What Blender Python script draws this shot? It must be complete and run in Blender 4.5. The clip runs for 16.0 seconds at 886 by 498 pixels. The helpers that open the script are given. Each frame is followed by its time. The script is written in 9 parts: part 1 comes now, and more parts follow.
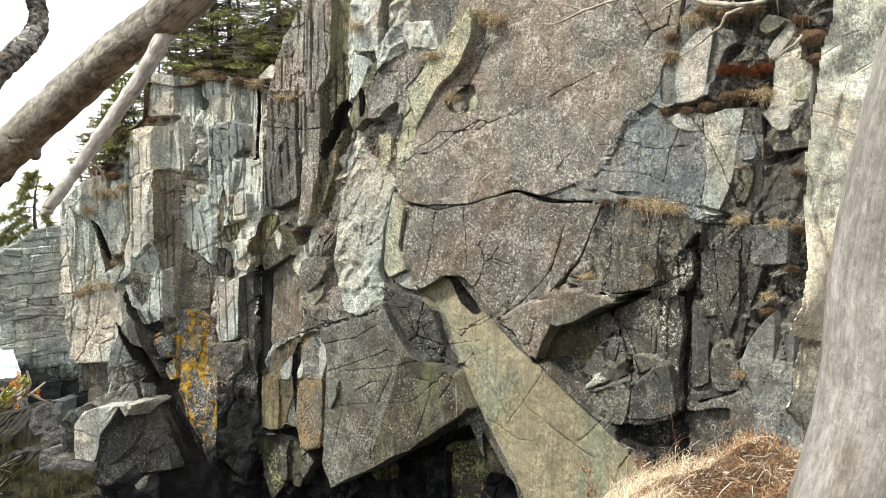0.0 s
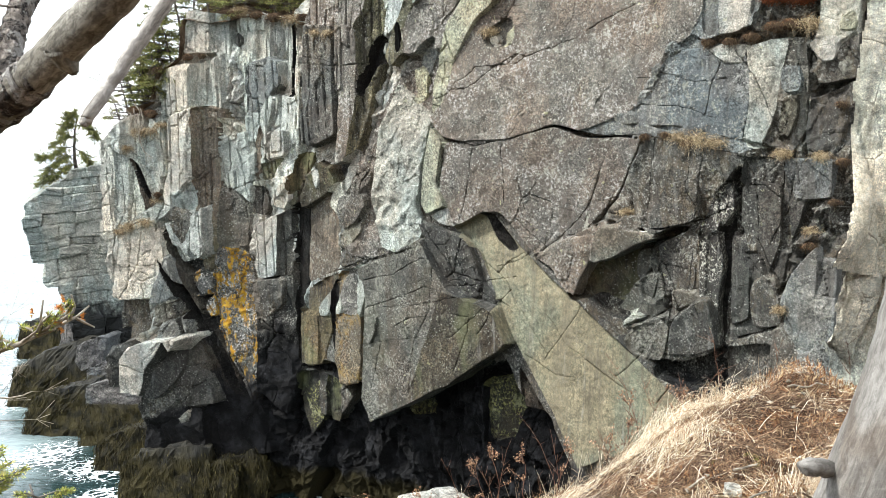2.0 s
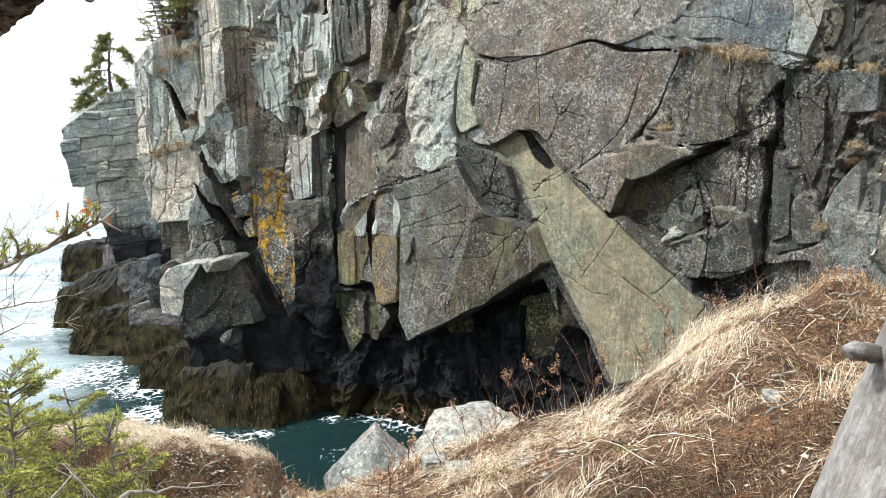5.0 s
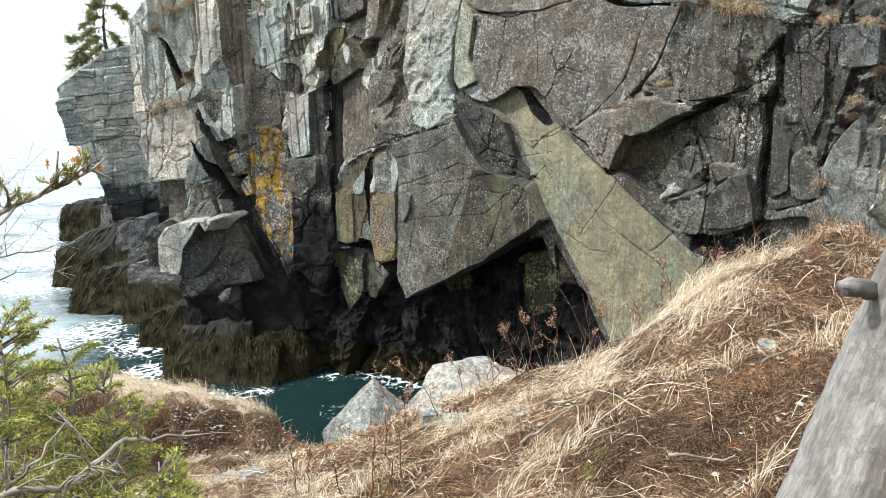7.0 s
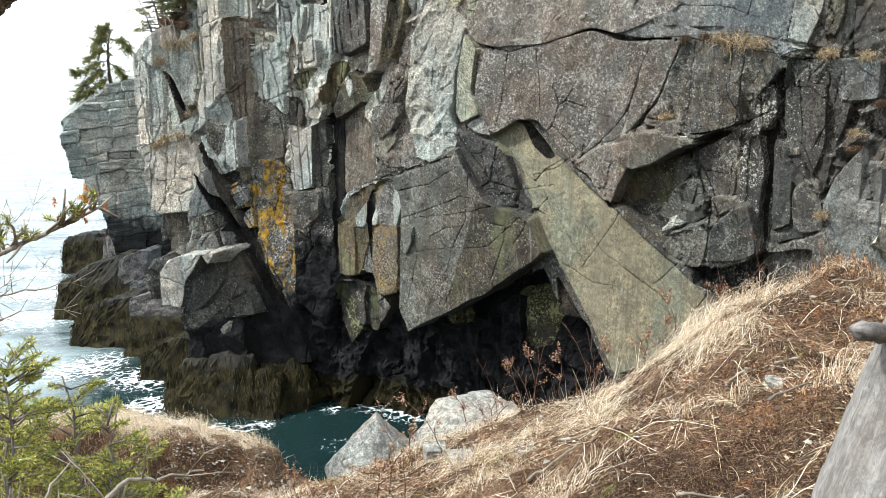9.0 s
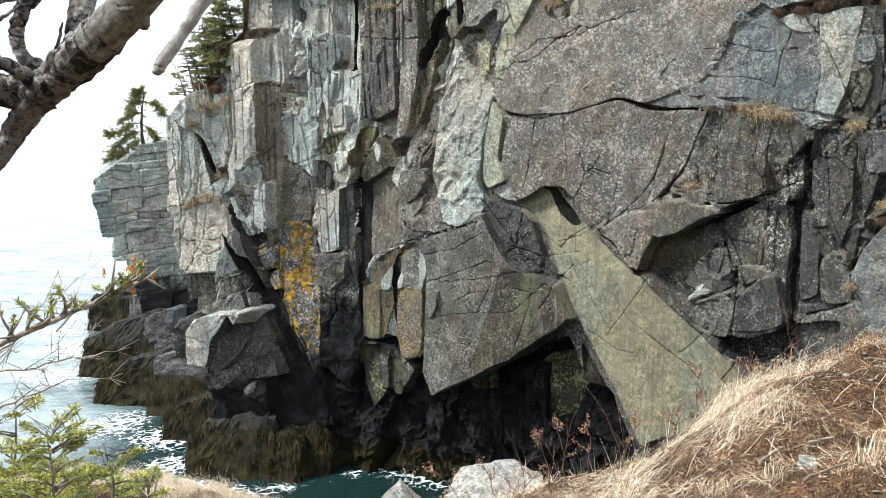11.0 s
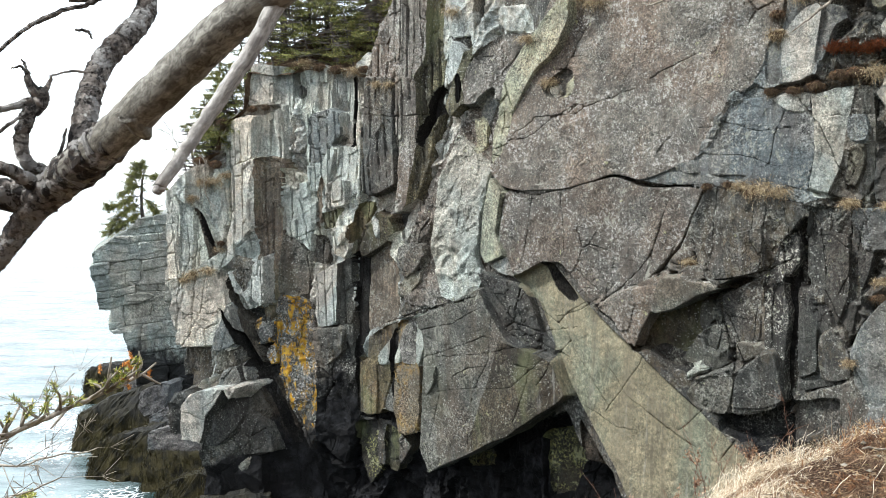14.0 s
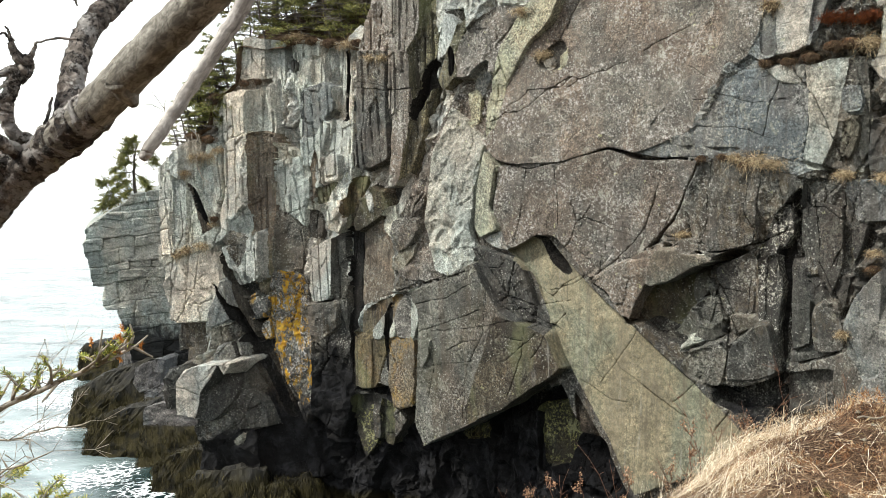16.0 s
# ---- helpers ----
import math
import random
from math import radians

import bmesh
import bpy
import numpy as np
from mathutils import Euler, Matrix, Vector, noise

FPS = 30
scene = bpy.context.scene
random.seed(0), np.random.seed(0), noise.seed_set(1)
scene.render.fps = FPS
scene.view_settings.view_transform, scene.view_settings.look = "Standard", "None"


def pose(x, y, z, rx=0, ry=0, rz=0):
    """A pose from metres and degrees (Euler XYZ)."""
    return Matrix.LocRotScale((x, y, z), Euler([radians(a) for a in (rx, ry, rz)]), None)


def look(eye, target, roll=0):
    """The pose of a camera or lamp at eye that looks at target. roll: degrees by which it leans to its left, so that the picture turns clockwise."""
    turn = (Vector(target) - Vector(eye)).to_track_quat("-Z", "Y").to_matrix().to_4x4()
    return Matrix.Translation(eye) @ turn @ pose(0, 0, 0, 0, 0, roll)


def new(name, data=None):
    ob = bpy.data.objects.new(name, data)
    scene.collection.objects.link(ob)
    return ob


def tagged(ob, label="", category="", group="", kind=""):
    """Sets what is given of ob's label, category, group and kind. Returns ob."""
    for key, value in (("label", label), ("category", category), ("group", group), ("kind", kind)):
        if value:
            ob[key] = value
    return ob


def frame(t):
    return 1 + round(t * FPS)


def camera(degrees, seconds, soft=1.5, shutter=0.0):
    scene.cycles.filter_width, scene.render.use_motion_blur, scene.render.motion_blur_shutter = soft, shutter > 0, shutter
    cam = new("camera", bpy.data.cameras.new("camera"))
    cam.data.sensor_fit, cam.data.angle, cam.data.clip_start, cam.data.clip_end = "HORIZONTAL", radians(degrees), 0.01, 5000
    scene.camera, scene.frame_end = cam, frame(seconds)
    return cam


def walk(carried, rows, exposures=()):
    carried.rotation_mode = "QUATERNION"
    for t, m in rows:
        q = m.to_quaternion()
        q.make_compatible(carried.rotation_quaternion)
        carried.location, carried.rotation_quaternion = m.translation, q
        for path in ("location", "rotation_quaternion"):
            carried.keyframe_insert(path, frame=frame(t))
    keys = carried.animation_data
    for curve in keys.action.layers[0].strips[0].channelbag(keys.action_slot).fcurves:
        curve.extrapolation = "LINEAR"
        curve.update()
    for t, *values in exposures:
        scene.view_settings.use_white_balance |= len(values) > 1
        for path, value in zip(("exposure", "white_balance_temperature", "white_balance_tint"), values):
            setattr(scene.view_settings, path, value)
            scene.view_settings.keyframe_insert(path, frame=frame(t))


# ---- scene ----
cam = camera(48.4, 16.0, soft=0.55)
PATH = [
    (0, (0.017, -0.046, 9.07), (0.017, 1.951, 8.963), 0.3),
    (0.5, (0.019, -0.033, 9.057), (0.006, 1.962, 8.926), 0.3),
    (1, (0.024, -0.026, 9.051), (-0.004, 1.968, 8.891), 0.2),
    (1.5, (-0.008, -0.041, 9.034), (-0.061, 1.948, 8.836), 0.0),
    (2, (-0.002, -0.002, 9.02), (-0.075, 1.983, 8.789), -0.1),
    (2.5, (0.005, 0.016, 8.994), (-0.072, 1.998, 8.741), -0.1),
    (3, (-0.002, -0.008, 8.995), (-0.093, 1.97, 8.713), -0.2),
    (3.5, (0.008, 0.02, 8.986), (-0.103, 1.993, 8.678), -0.4),
    (4, (0.006, 0.017, 8.976), (-0.125, 1.985, 8.647), -0.7),
    (4.5, (0.009, 0.051, 8.958), (-0.128, 2.013, 8.599), -0.8),
    (5, (0.013, 0.062, 8.947), (-0.134, 2.019, 8.561), -0.9),
    (7.5, (0.024, 0.08, 8.91), (-0.12, 2.018, 8.438), -1.1),
    (8, (0.015, 0.083, 8.91), (-0.131, 2.022, 8.442), -1.2),
    (8.5, (0.016, 0.086, 8.915), (-0.125, 2.03, 8.468), -1.1),
    (9, (0.011, 0.081, 8.928), (-0.137, 2.034, 8.524), -1.1),
    (11.3, (-0.029, 0.008, 8.989), (-0.226, 1.983, 8.74), -0.3),
    (11.5, (-0.022, -0.005, 8.999), (-0.218, 1.973, 8.772), -0.3),
    (12, (-0.027, -0.003, 9.016), (-0.218, 1.979, 8.827), -0.2),
    (12.5, (-0.019, -0.009, 9.033), (-0.21, 1.975, 8.877), -0.2),
    (13, (-0.018, 0.002, 9.04), (-0.208, 1.988, 8.894), -0.3),
    (13.5, (-0.014, 0.014, 9.046), (-0.204, 2.001, 8.911), -0.1),
    (14, (-0.019, 0.017, 9.05), (-0.211, 2.004, 8.916), -0.2),
    (14.5, (-0.015, 0.015, 9.055), (-0.202, 2.002, 8.924), -0.2),
    (15, (-0.018, 0.028, 9.055), (-0.203, 2.015, 8.917), -0.3),
    (15.5, (-0.022, 0.035, 9.045), (-0.206, 2.021, 8.887), -0.4),
    (16, (-0.021, 0.045, 9.034), (-0.201, 2.028, 8.849), -0.5),
]
walk(cam, [(t, look(eye, target, roll)) for t, eye, target, roll in PATH],
     [(0, 0.70, 6720, 8), (1.0, 0.72, 6550, 8), (2.0, 0.71, 6250, 8), (3.5, 0.67, 6200, 8), (5.0, 0.60, 6150, 8), (9.0, 0.49, 6150, 8), (12.0, 0.49, 6050, 8), (15.0, 0.41, 6150, 8), (16.0, 0.39, 6600, 8)])

# ---- world, sun ----
world = bpy.data.worlds.new("overcast_sky")
scene.world = world
world.use_nodes = True
wn, wl = world.node_tree.nodes, world.node_tree.links
wn.clear()
sky = wn.new("ShaderNodeTexSky")
sky.sky_type, sky.sun_disc = "NISHITA", False
SUN_TO = Vector((-0.78, -0.28, 0.95)).normalized()
sky.sun_elevation = math.asin(SUN_TO.z)
sky.sun_rotation = math.atan2(SUN_TO.x, SUN_TO.y)
sky_part = wn.new("ShaderNodeBackground")
sky_part.inputs["Strength"].default_value = 0.05
wl.new(sky.outputs[0], sky_part.inputs["Color"])
cloud = wn.new("ShaderNodeBackground")
cloud.inputs["Color"].default_value = (0.985, 0.995, 1.0, 1)
cloud.inputs["Strength"].default_value = 1.2
both = wn.new("ShaderNodeAddShader")
w_out = wn.new("ShaderNodeOutputWorld")
wl.new(sky_part.outputs[0], both.inputs[0])
wl.new(cloud.outputs[0], both.inputs[1])
wl.new(both.outputs[0], w_out.inputs["Surface"])
sun = new("sun", bpy.data.lights.new("sun", "SUN"))
sun.data.energy, sun.data.angle, sun.data.color = 4.3, radians(6), (1.0, 0.965, 0.91)
sun.matrix_world = look(SUN_TO * 60, (0, 0, 0))


# ---- materials ----
class Nodes:
    """A short way to write a node material."""

    def __init__(self, name, rough=0.85, spec=0.3):
        self.mat = bpy.data.materials.new(name)
        self.mat.use_nodes = True
        self.tree = self.mat.node_tree
        self.bsdf = self.tree.nodes["Principled BSDF"]
        self.bsdf.inputs["Roughness"].default_value = rough
        self.bsdf.inputs["Specular IOR Level"].default_value = spec
        self.pos = self.tree.nodes.new("ShaderNodeNewGeometry").outputs["Position"]

    def link(self, a, socket):
        if hasattr(a, "is_output"):
            self.tree.links.new(a, socket)
        elif isinstance(a, (tuple, list)) and len(a) == 3 and socket.type == "RGBA":
            socket.default_value = (*a, 1)
        else:
            socket.default_value = a

    def scaled(self, x, y, z, source=None):
        n = self.tree.nodes.new("ShaderNodeMapping")
        self.link(source or self.pos, n.inputs["Vector"])
        n.inputs["Scale"].default_value = (x, y, z)
        return n.outputs[0]

    def noise(self, scale, detail=4, rough=0.55, source=None, warp=0.0):
        n = self.tree.nodes.new("ShaderNodeTexNoise")
        self.link(source or self.pos, n.inputs["Vector"])
        n.inputs["Scale"].default_value = scale
        n.inputs["Detail"].default_value = detail
        n.inputs["Roughness"].default_value = rough
        n.inputs["Distortion"].default_value = warp
        return n.outputs["Fac"]

    def voronoi(self, scale, feature="F1", source=None):
        n = self.tree.nodes.new("ShaderNodeTexVoronoi")
        n.feature = feature
        self.link(source or self.pos, n.inputs["Vector"])
        n.inputs["Scale"].default_value = scale
        return n.outputs["Distance"]

    def step(self, value, lo, hi):
        n = self.tree.nodes.new("ShaderNodeMapRange")
        n.interpolation_type = "SMOOTHSTEP"
        self.link(value, n.inputs["Value"])
        n.inputs["From Min"].default_value, n.inputs["From Max"].default_value = lo, hi
        return n.outputs["Result"]

    def math(self, op, a, b=0.0):
        n = self.tree.nodes.new("ShaderNodeMath")
        n.operation = op
        self.link(a, n.inputs[0])
        self.link(b, n.inputs[1])
        return n.outputs[0]

    def mix(self, fac, a, b, kind="MIX"):
        n = self.tree.nodes.new("ShaderNodeMix")
        n.data_type, n.blend_type = "RGBA", kind
        self.link(fac, n.inputs["Factor"])
        self.link(a, n.inputs["A"])
        self.link(b, n.inputs["B"])
        return n.outputs["Result"]

    def height(self):
        n = self.tree.nodes.new("ShaderNodeSeparateXYZ")
        self.tree.links.new(self.pos, n.inputs[0])
        return n.outputs["Z"]

    def random(self):
        return self.tree.nodes.new("ShaderNodeObjectInfo").outputs["Random"]

    def island(self):
        return self.tree.nodes.new("ShaderNodeNewGeometry").outputs["Random Per Island"]

    def color(self, c):
        self.link(c, self.bsdf.inputs["Base Color"])

    def bump(self, height, strength, distance, after=None):
        n = self.tree.nodes.new("ShaderNodeBump")
        self.link(height, n.inputs["Height"])
        n.inputs["Strength"].default_value, n.inputs["Distance"].default_value = strength, distance
        if after:
            self.tree.links.new(after, n.inputs["Normal"])
        self.tree.links.new(n.outputs[0], self.bsdf.inputs["Normal"])
        return n.outputs[0]


def rock(name, base, other, stain, lichen=0.3, lichen_color=(0.5, 0.5, 0.44), black=1.7, streak=0.5, orange=0.0, rough=0.86, spec=0.3,
         green=0.0, stipple=0.5, grit=0.8, relief=1.25, fibre=0.0):
    """Bedded sea-cliff rock: two base tones, run-down stains, crusts of lichen, and the black and weed belts of the tide."""
    n = Nodes(name, rough, spec)
    tone = n.step(n.noise(0.6, 7, 0.68, warp=0.8), 0.43, 0.57)
    c = n.mix(tone, base, other)
    c = n.mix(n.math("MULTIPLY", n.random(), 0.35), c, n.mix(0.6, stain, other))
    shift = n.math("FRACT", n.math("MULTIPLY", n.random(), 7.7))
    c = n.mix(1.0, c, n.mix(shift, (0.82, 0.84, 0.86), (1.2, 1.16, 1.1)), "MULTIPLY")
    # wide clouds of cold, green and warm mineral tone
    c = n.mix(0.8, c, n.mix(n.step(n.noise(0.8, 5, 0.6, n.scaled(1, 1, 0.6), warp=0.5), 0.4, 0.6), (0.94, 1.02, 1.01), (1.12, 1.0, 0.88)), "MULTIPLY")
    c = n.mix(0.6, c, n.mix(n.step(n.noise(2.2, 10, 0.78, warp=0.4), 0.43, 0.57), (0.66, 0.66, 0.67), (1.25, 1.25, 1.24)), "MULTIPLY")
    worn = n.math("MULTIPLY", n.math("ADD", n.step(n.noise(0.9, 4, 0.6), 0.4, 0.6), 0.25), grit)
    c = n.mix(worn, c, n.mix(n.step(n.noise(26, 6, 0.82), 0.42, 0.58), (0.3, 0.29, 0.285), (1.7, 1.7, 1.68)), "MULTIPLY")
    c = n.mix(0.75, c, n.mix(n.step(n.noise(15, 5, 0.8), 0.4, 0.6), (0.6, 0.66, 0.66), (1.3, 1.3, 1.3)), "MULTIPLY")
    c = n.mix(0.55, c, n.mix(n.step(n.noise(62, 3, 0.7), 0.4, 0.6), (0.5, 0.5, 0.5), (1.45, 1.45, 1.45)), "MULTIPLY")
    if fibre:
        c = n.mix(fibre, c, n.mix(n.step(n.noise(1.0, 6, 0.75, n.scaled(16, 16, 0.7), warp=0.1), 0.38, 0.62), (0.72, 0.71, 0.7), (1.22, 1.22, 1.22)), "MULTIPLY")
    runs = n.noise(1.0, 6, 0.65, n.scaled(3.2, 3.2, 0.2))
    c = n.mix(n.math("MULTIPLY", n.step(runs, 0.5, 0.62), streak), c, stain)
    thin = n.math("MULTIPLY", n.step(n.noise(1.0, 6, 0.7, n.scaled(11, 11, 0.4)), 0.52, 0.6), n.step(n.noise(0.8, 3, 0.5), 0.42, 0.58))
    c = n.mix(n.math("MULTIPLY", thin, streak), c, n.mix(0.5, stain, (0.03, 0.028, 0.026)))
    wash = n.math("MULTIPLY", n.step(n.noise(1.0, 6, 0.7, n.scaled(7, 7, 0.35)), 0.56, 0.66), n.step(n.noise(0.7, 3, 0.5), 0.58, 0.42))
    c = n.mix(n.math("MULTIPLY", wash, streak * 0.5), c, n.mix(0.5, base, (0.5, 0.5, 0.47)))
    c = n.mix(n.math("MULTIPLY", n.step(n.noise(1.6, 9, 0.8, warp=0.8), 0.56, 0.6), 0.3), c, n.mix(0.6, stain, (0.03, 0.03, 0.03)))
    if green:
        c = n.mix(n.math("MULTIPLY", n.step(n.noise(0.9, 5, 0.6, n.scaled(1, 1, 0.5)), 0.5, 0.66), green), c, (0.2, 0.22, 0.1))
    crust = n.step(n.noise(1.1, 5, 0.65, warp=0.5), 0.45, 0.57)
    spots = n.math("MULTIPLY", n.step(n.noise(17, 7, 0.82), 0.535, 0.56), crust)
    c = n.mix(n.math("MULTIPLY", spots, lichen), c, lichen_color)
    blot = n.math("MULTIPLY", n.step(n.noise(2.6, 9, 0.8, warp=0.6), 0.58, 0.6), lichen)
    c = n.mix(n.math("MULTIPLY", blot, 0.7), c, n.mix(n.noise(12), lichen_color, (0.34, 0.35, 0.25)))
    c = n.mix(n.math("MULTIPLY", n.step(n.noise(6.2, 8, 0.78, warp=0.4), 0.61, 0.63), 0.4), c, n.mix(0.5, stain, (0.02, 0.02, 0.02)))
    dots = n.math("MULTIPLY", n.step(n.voronoi(15), 0.25, 0.19), n.step(n.noise(1.9, 4, 0.6), 0.45, 0.54))
    fine = n.math("MULTIPLY", n.step(n.voronoi(33), 0.3, 0.22), n.step(n.noise(2.7, 5, 0.65), 0.46, 0.56))
    dots = n.math("MAXIMUM", dots, n.math("MULTIPLY", fine, 0.8 if stipple > 0.7 else 0.25))
    c = n.mix(n.math("MULTIPLY", dots, stipple * 0.8), c, (0.56, 0.56, 0.5))
    lime = n.math("MULTIPLY", n.step(n.noise(6.5, 5, 0.7), 0.645, 0.665), n.step(n.noise(0.9, 3, 0.5), 0.5, 0.6))
    c = n.mix(n.math("MULTIPLY", lime, stipple * 0.7), c, (0.46, 0.47, 0.24))
    if orange:
        column = n.step(n.noise(1.6, 5, 0.65, n.scaled(1, 1, 0.3)), 0.46, 0.54)
        patch = n.math("MULTIPLY", n.step(n.noise(5.5, 9, 0.82, n.scaled(1, 1, 0.6), warp=0.5), 0.5, 0.525), column)
        c = n.mix(n.math("MULTIPLY", patch, orange), c, n.mix(n.step(n.noise(9, 5, 0.7), 0.4, 0.6), (0.34, 0.17, 0.012), (0.5, 0.31, 0.03)))
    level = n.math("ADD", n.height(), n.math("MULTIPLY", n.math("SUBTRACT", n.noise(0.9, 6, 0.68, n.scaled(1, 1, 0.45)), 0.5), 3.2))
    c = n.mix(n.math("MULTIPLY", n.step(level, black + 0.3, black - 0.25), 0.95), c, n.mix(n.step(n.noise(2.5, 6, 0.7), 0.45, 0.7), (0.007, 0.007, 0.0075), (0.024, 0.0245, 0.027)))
    weed = n.math("ADD", n.height(), n.math("MULTIPLY", n.noise(1.3, 4, 0.6), 0.9))
    c = n.mix(n.step(weed, 1.35, 1.05), c, n.mix(n.noise(6, 5), (0.01, 0.009, 0.005), (0.034, 0.028, 0.01)))
    n.color(c)
    b = n.bump(n.noise(5, 9, 0.75), 0.8 * relief, 0.06)
    if fibre:
        b = n.bump(n.noise(1.0, 7, 0.75, n.scaled(14, 14, 0.6)), 0.8 * fibre, 0.04, b)
    b = n.bump(n.noise(34, 6, 0.82), 0.75 * relief, 0.014, b)
    crack = n.voronoi(1.7, "DISTANCE_TO_EDGE", n.scaled(1.1, 1.1, 0.75))
    n.bump(n.step(n.math("ADD", crack, n.math("MULTIPLY", n.noise(3, 4), 0.05)), 0.02, 0.04), 0.4 * relief * relief, 0.03, b)
    return n.mat


ROCKS = {
    "grey": rock("grey_rock", (0.5, 0.49, 0.46), (0.4, 0.395, 0.375), (0.2, 0.17, 0.135), 0.3, orange=0.1, grit=0.5, fibre=0.35, streak=0.22),
    "green": rock("green_grey_rock", (0.49, 0.495, 0.46), (0.4, 0.41, 0.385), (0.21, 0.19, 0.155), 0.25, grit=0.5, fibre=0.35, streak=0.22),
    "pale": rock("pale_rock", (0.44, 0.435, 0.39), (0.35, 0.348, 0.315), (0.17, 0.148, 0.115), 0.45, fibre=0.35, streak=0.22, grit=0.5),
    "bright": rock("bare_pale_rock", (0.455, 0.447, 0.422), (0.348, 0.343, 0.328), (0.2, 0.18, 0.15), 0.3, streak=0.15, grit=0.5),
    "slate": rock("slate_grey_rock", (0.113, 0.106, 0.0972), (0.0648, 0.0621, 0.0585), (0.045, 0.037, 0.029), 0.45, streak=0.55, orange=0.05, black=2.1, fibre=0.35),
    "spur": rock("spur_rock", (0.1, 0.097, 0.092), (0.05, 0.049, 0.047), (0.05, 0.043, 0.036), 0.2, streak=0.5, black=2.3, spec=0.15),
    "mauve": rock("mauve_grey_rock", (0.162, 0.142, 0.126), (0.126, 0.111, 0.1), (0.11, 0.09, 0.07), 0.75, (0.52, 0.5, 0.46), streak=0.3, stipple=0.75, grit=0.6),
    "blue": rock("blue_grey_rock", (0.18, 0.19, 0.194), (0.124, 0.131, 0.136), (0.11, 0.1, 0.085), 0.5, (0.45, 0.44, 0.36)),
    "brown": rock("rust_stained_rock", (0.2, 0.155, 0.115), (0.135, 0.105, 0.08), (0.05, 0.036, 0.026), 0.4, streak=0.7, green=0.3, rough=0.7, stipple=0.2, grit=0.5, fibre=0.6),
    "ash": rock("ash_grey_rock", (0.475, 0.465, 0.435), (0.385, 0.378, 0.355), (0.25, 0.225, 0.195), 0.3, streak=0.22, stipple=0.2, grit=0.5, fibre=0.35),
    "band": rock("dark_brown_slab_rock", (0.072, 0.063, 0.054), (0.036, 0.0318, 0.0282), (0.014, 0.012, 0.01), 0.2, (0.2, 0.2, 0.18), streak=0.5, black=3.3, stipple=0.1, spec=0.12, relief=1.8),
    "khaki": rock("khaki_streaked_rock", (0.15, 0.115, 0.065), (0.085, 0.066, 0.042), (0.028, 0.021, 0.014), 0.15, streak=1.0, green=0.35, stipple=0.1, grit=0.4, fibre=0.6),
    "mossgreen": rock("moss_run_rock", (0.075, 0.07, 0.045), (0.04, 0.037, 0.028), (0.012, 0.011, 0.01), 0.9, (0.34, 0.33, 0.12), streak=1.0, green=0.7, black=1.8, stipple=0.1),
    "ochre": rock("ochre_rock", (0.198, 0.149, 0.099), (0.135, 0.108, 0.081), (0.1, 0.075, 0.05), 0.2, orange=0.3, streak=0.5),
    # black tidal crust, darkened further for the shade of cave and recesses
    "dark": rock("crusted_shaded_rock", (0.06, 0.058, 0.054), (0.034, 0.033, 0.032), (0.016, 0.014, 0.013), 0.3, black=4.2, rough=0.75, spec=0.1),
    "darkslate": rock("slate_and_shade_rock", (0.0723, 0.0706, 0.0646), (0.0467, 0.045, 0.0425), (0.035, 0.03, 0.026), 0.25, (0.25, 0.25, 0.22)),
    # near-black for damp clefts, and for gaps whose shade is put into the colour
    "wet_shade": rock("wet_and_shaded_rock", (0.022, 0.02, 0.018), (0.012, 0.011, 0.011), (0.008, 0.007, 0.007), 0.05, rough=0.6, spec=0.1, stipple=0.05),
    "wetwhite": rock("speckled_wet_rock", (0.06, 0.056, 0.049), (0.034, 0.031, 0.028), (0.014, 0.012, 0.01), 1.0, (0.55, 0.53, 0.45), rough=0.6, streak=0.6, stipple=1.2),
    "olive_dark": rock("mossy_seam_rock", (0.14, 0.13, 0.085), (0.09, 0.083, 0.058), (0.04, 0.035, 0.026), 0.2, green=0.5, streak=0.8, fibre=0.6),
    "olive": rock("smooth_olive_rock", (0.194, 0.182, 0.132), (0.158, 0.15, 0.107), (0.15, 0.128, 0.085), 0.08, streak=0.55, stipple=0.05, black=1.0, grit=0.3, relief=0.5),
    "lime": rock("lichen_covered_rock", (0.324, 0.324, 0.235), (0.235, 0.231, 0.183), (0.17, 0.155, 0.12), 0.8, (0.52, 0.53, 0.38), streak=0.25),
    "lower": rock("grey_brown_rock", (0.145, 0.134, 0.117), (0.0901, 0.0845, 0.0767), (0.09, 0.074, 0.054), 0.5, (0.42, 0.41, 0.36), green=0.08, stipple=0.5, black=0.6),
    "brownolive": rock("brown_streaked_rock", (0.0855, 0.0684, 0.047), (0.0479, 0.0393, 0.0291), (0.028, 0.021, 0.014), 0.3, (0.36, 0.35, 0.27), streak=0.8, green=0.3, black=0.6),
    "lichen": rock("orange_lichen_rock", (0.14, 0.136, 0.13), (0.06, 0.058, 0.056), (0.05, 0.043, 0.036), 1.0, (0.52, 0.51, 0.49), orange=1.0, black=2.9, stipple=1.0),
}


# ---- mesh helpers ----
def part(name, bm, material, parent=None, label=""):
    me = bpy.data.meshes.new(name)
    bm.to_mesh(me)
    bm.free()
    me.materials.append(material)
    ob = new(name, me)
    ob.parent = parent
    return tagged(ob, label)


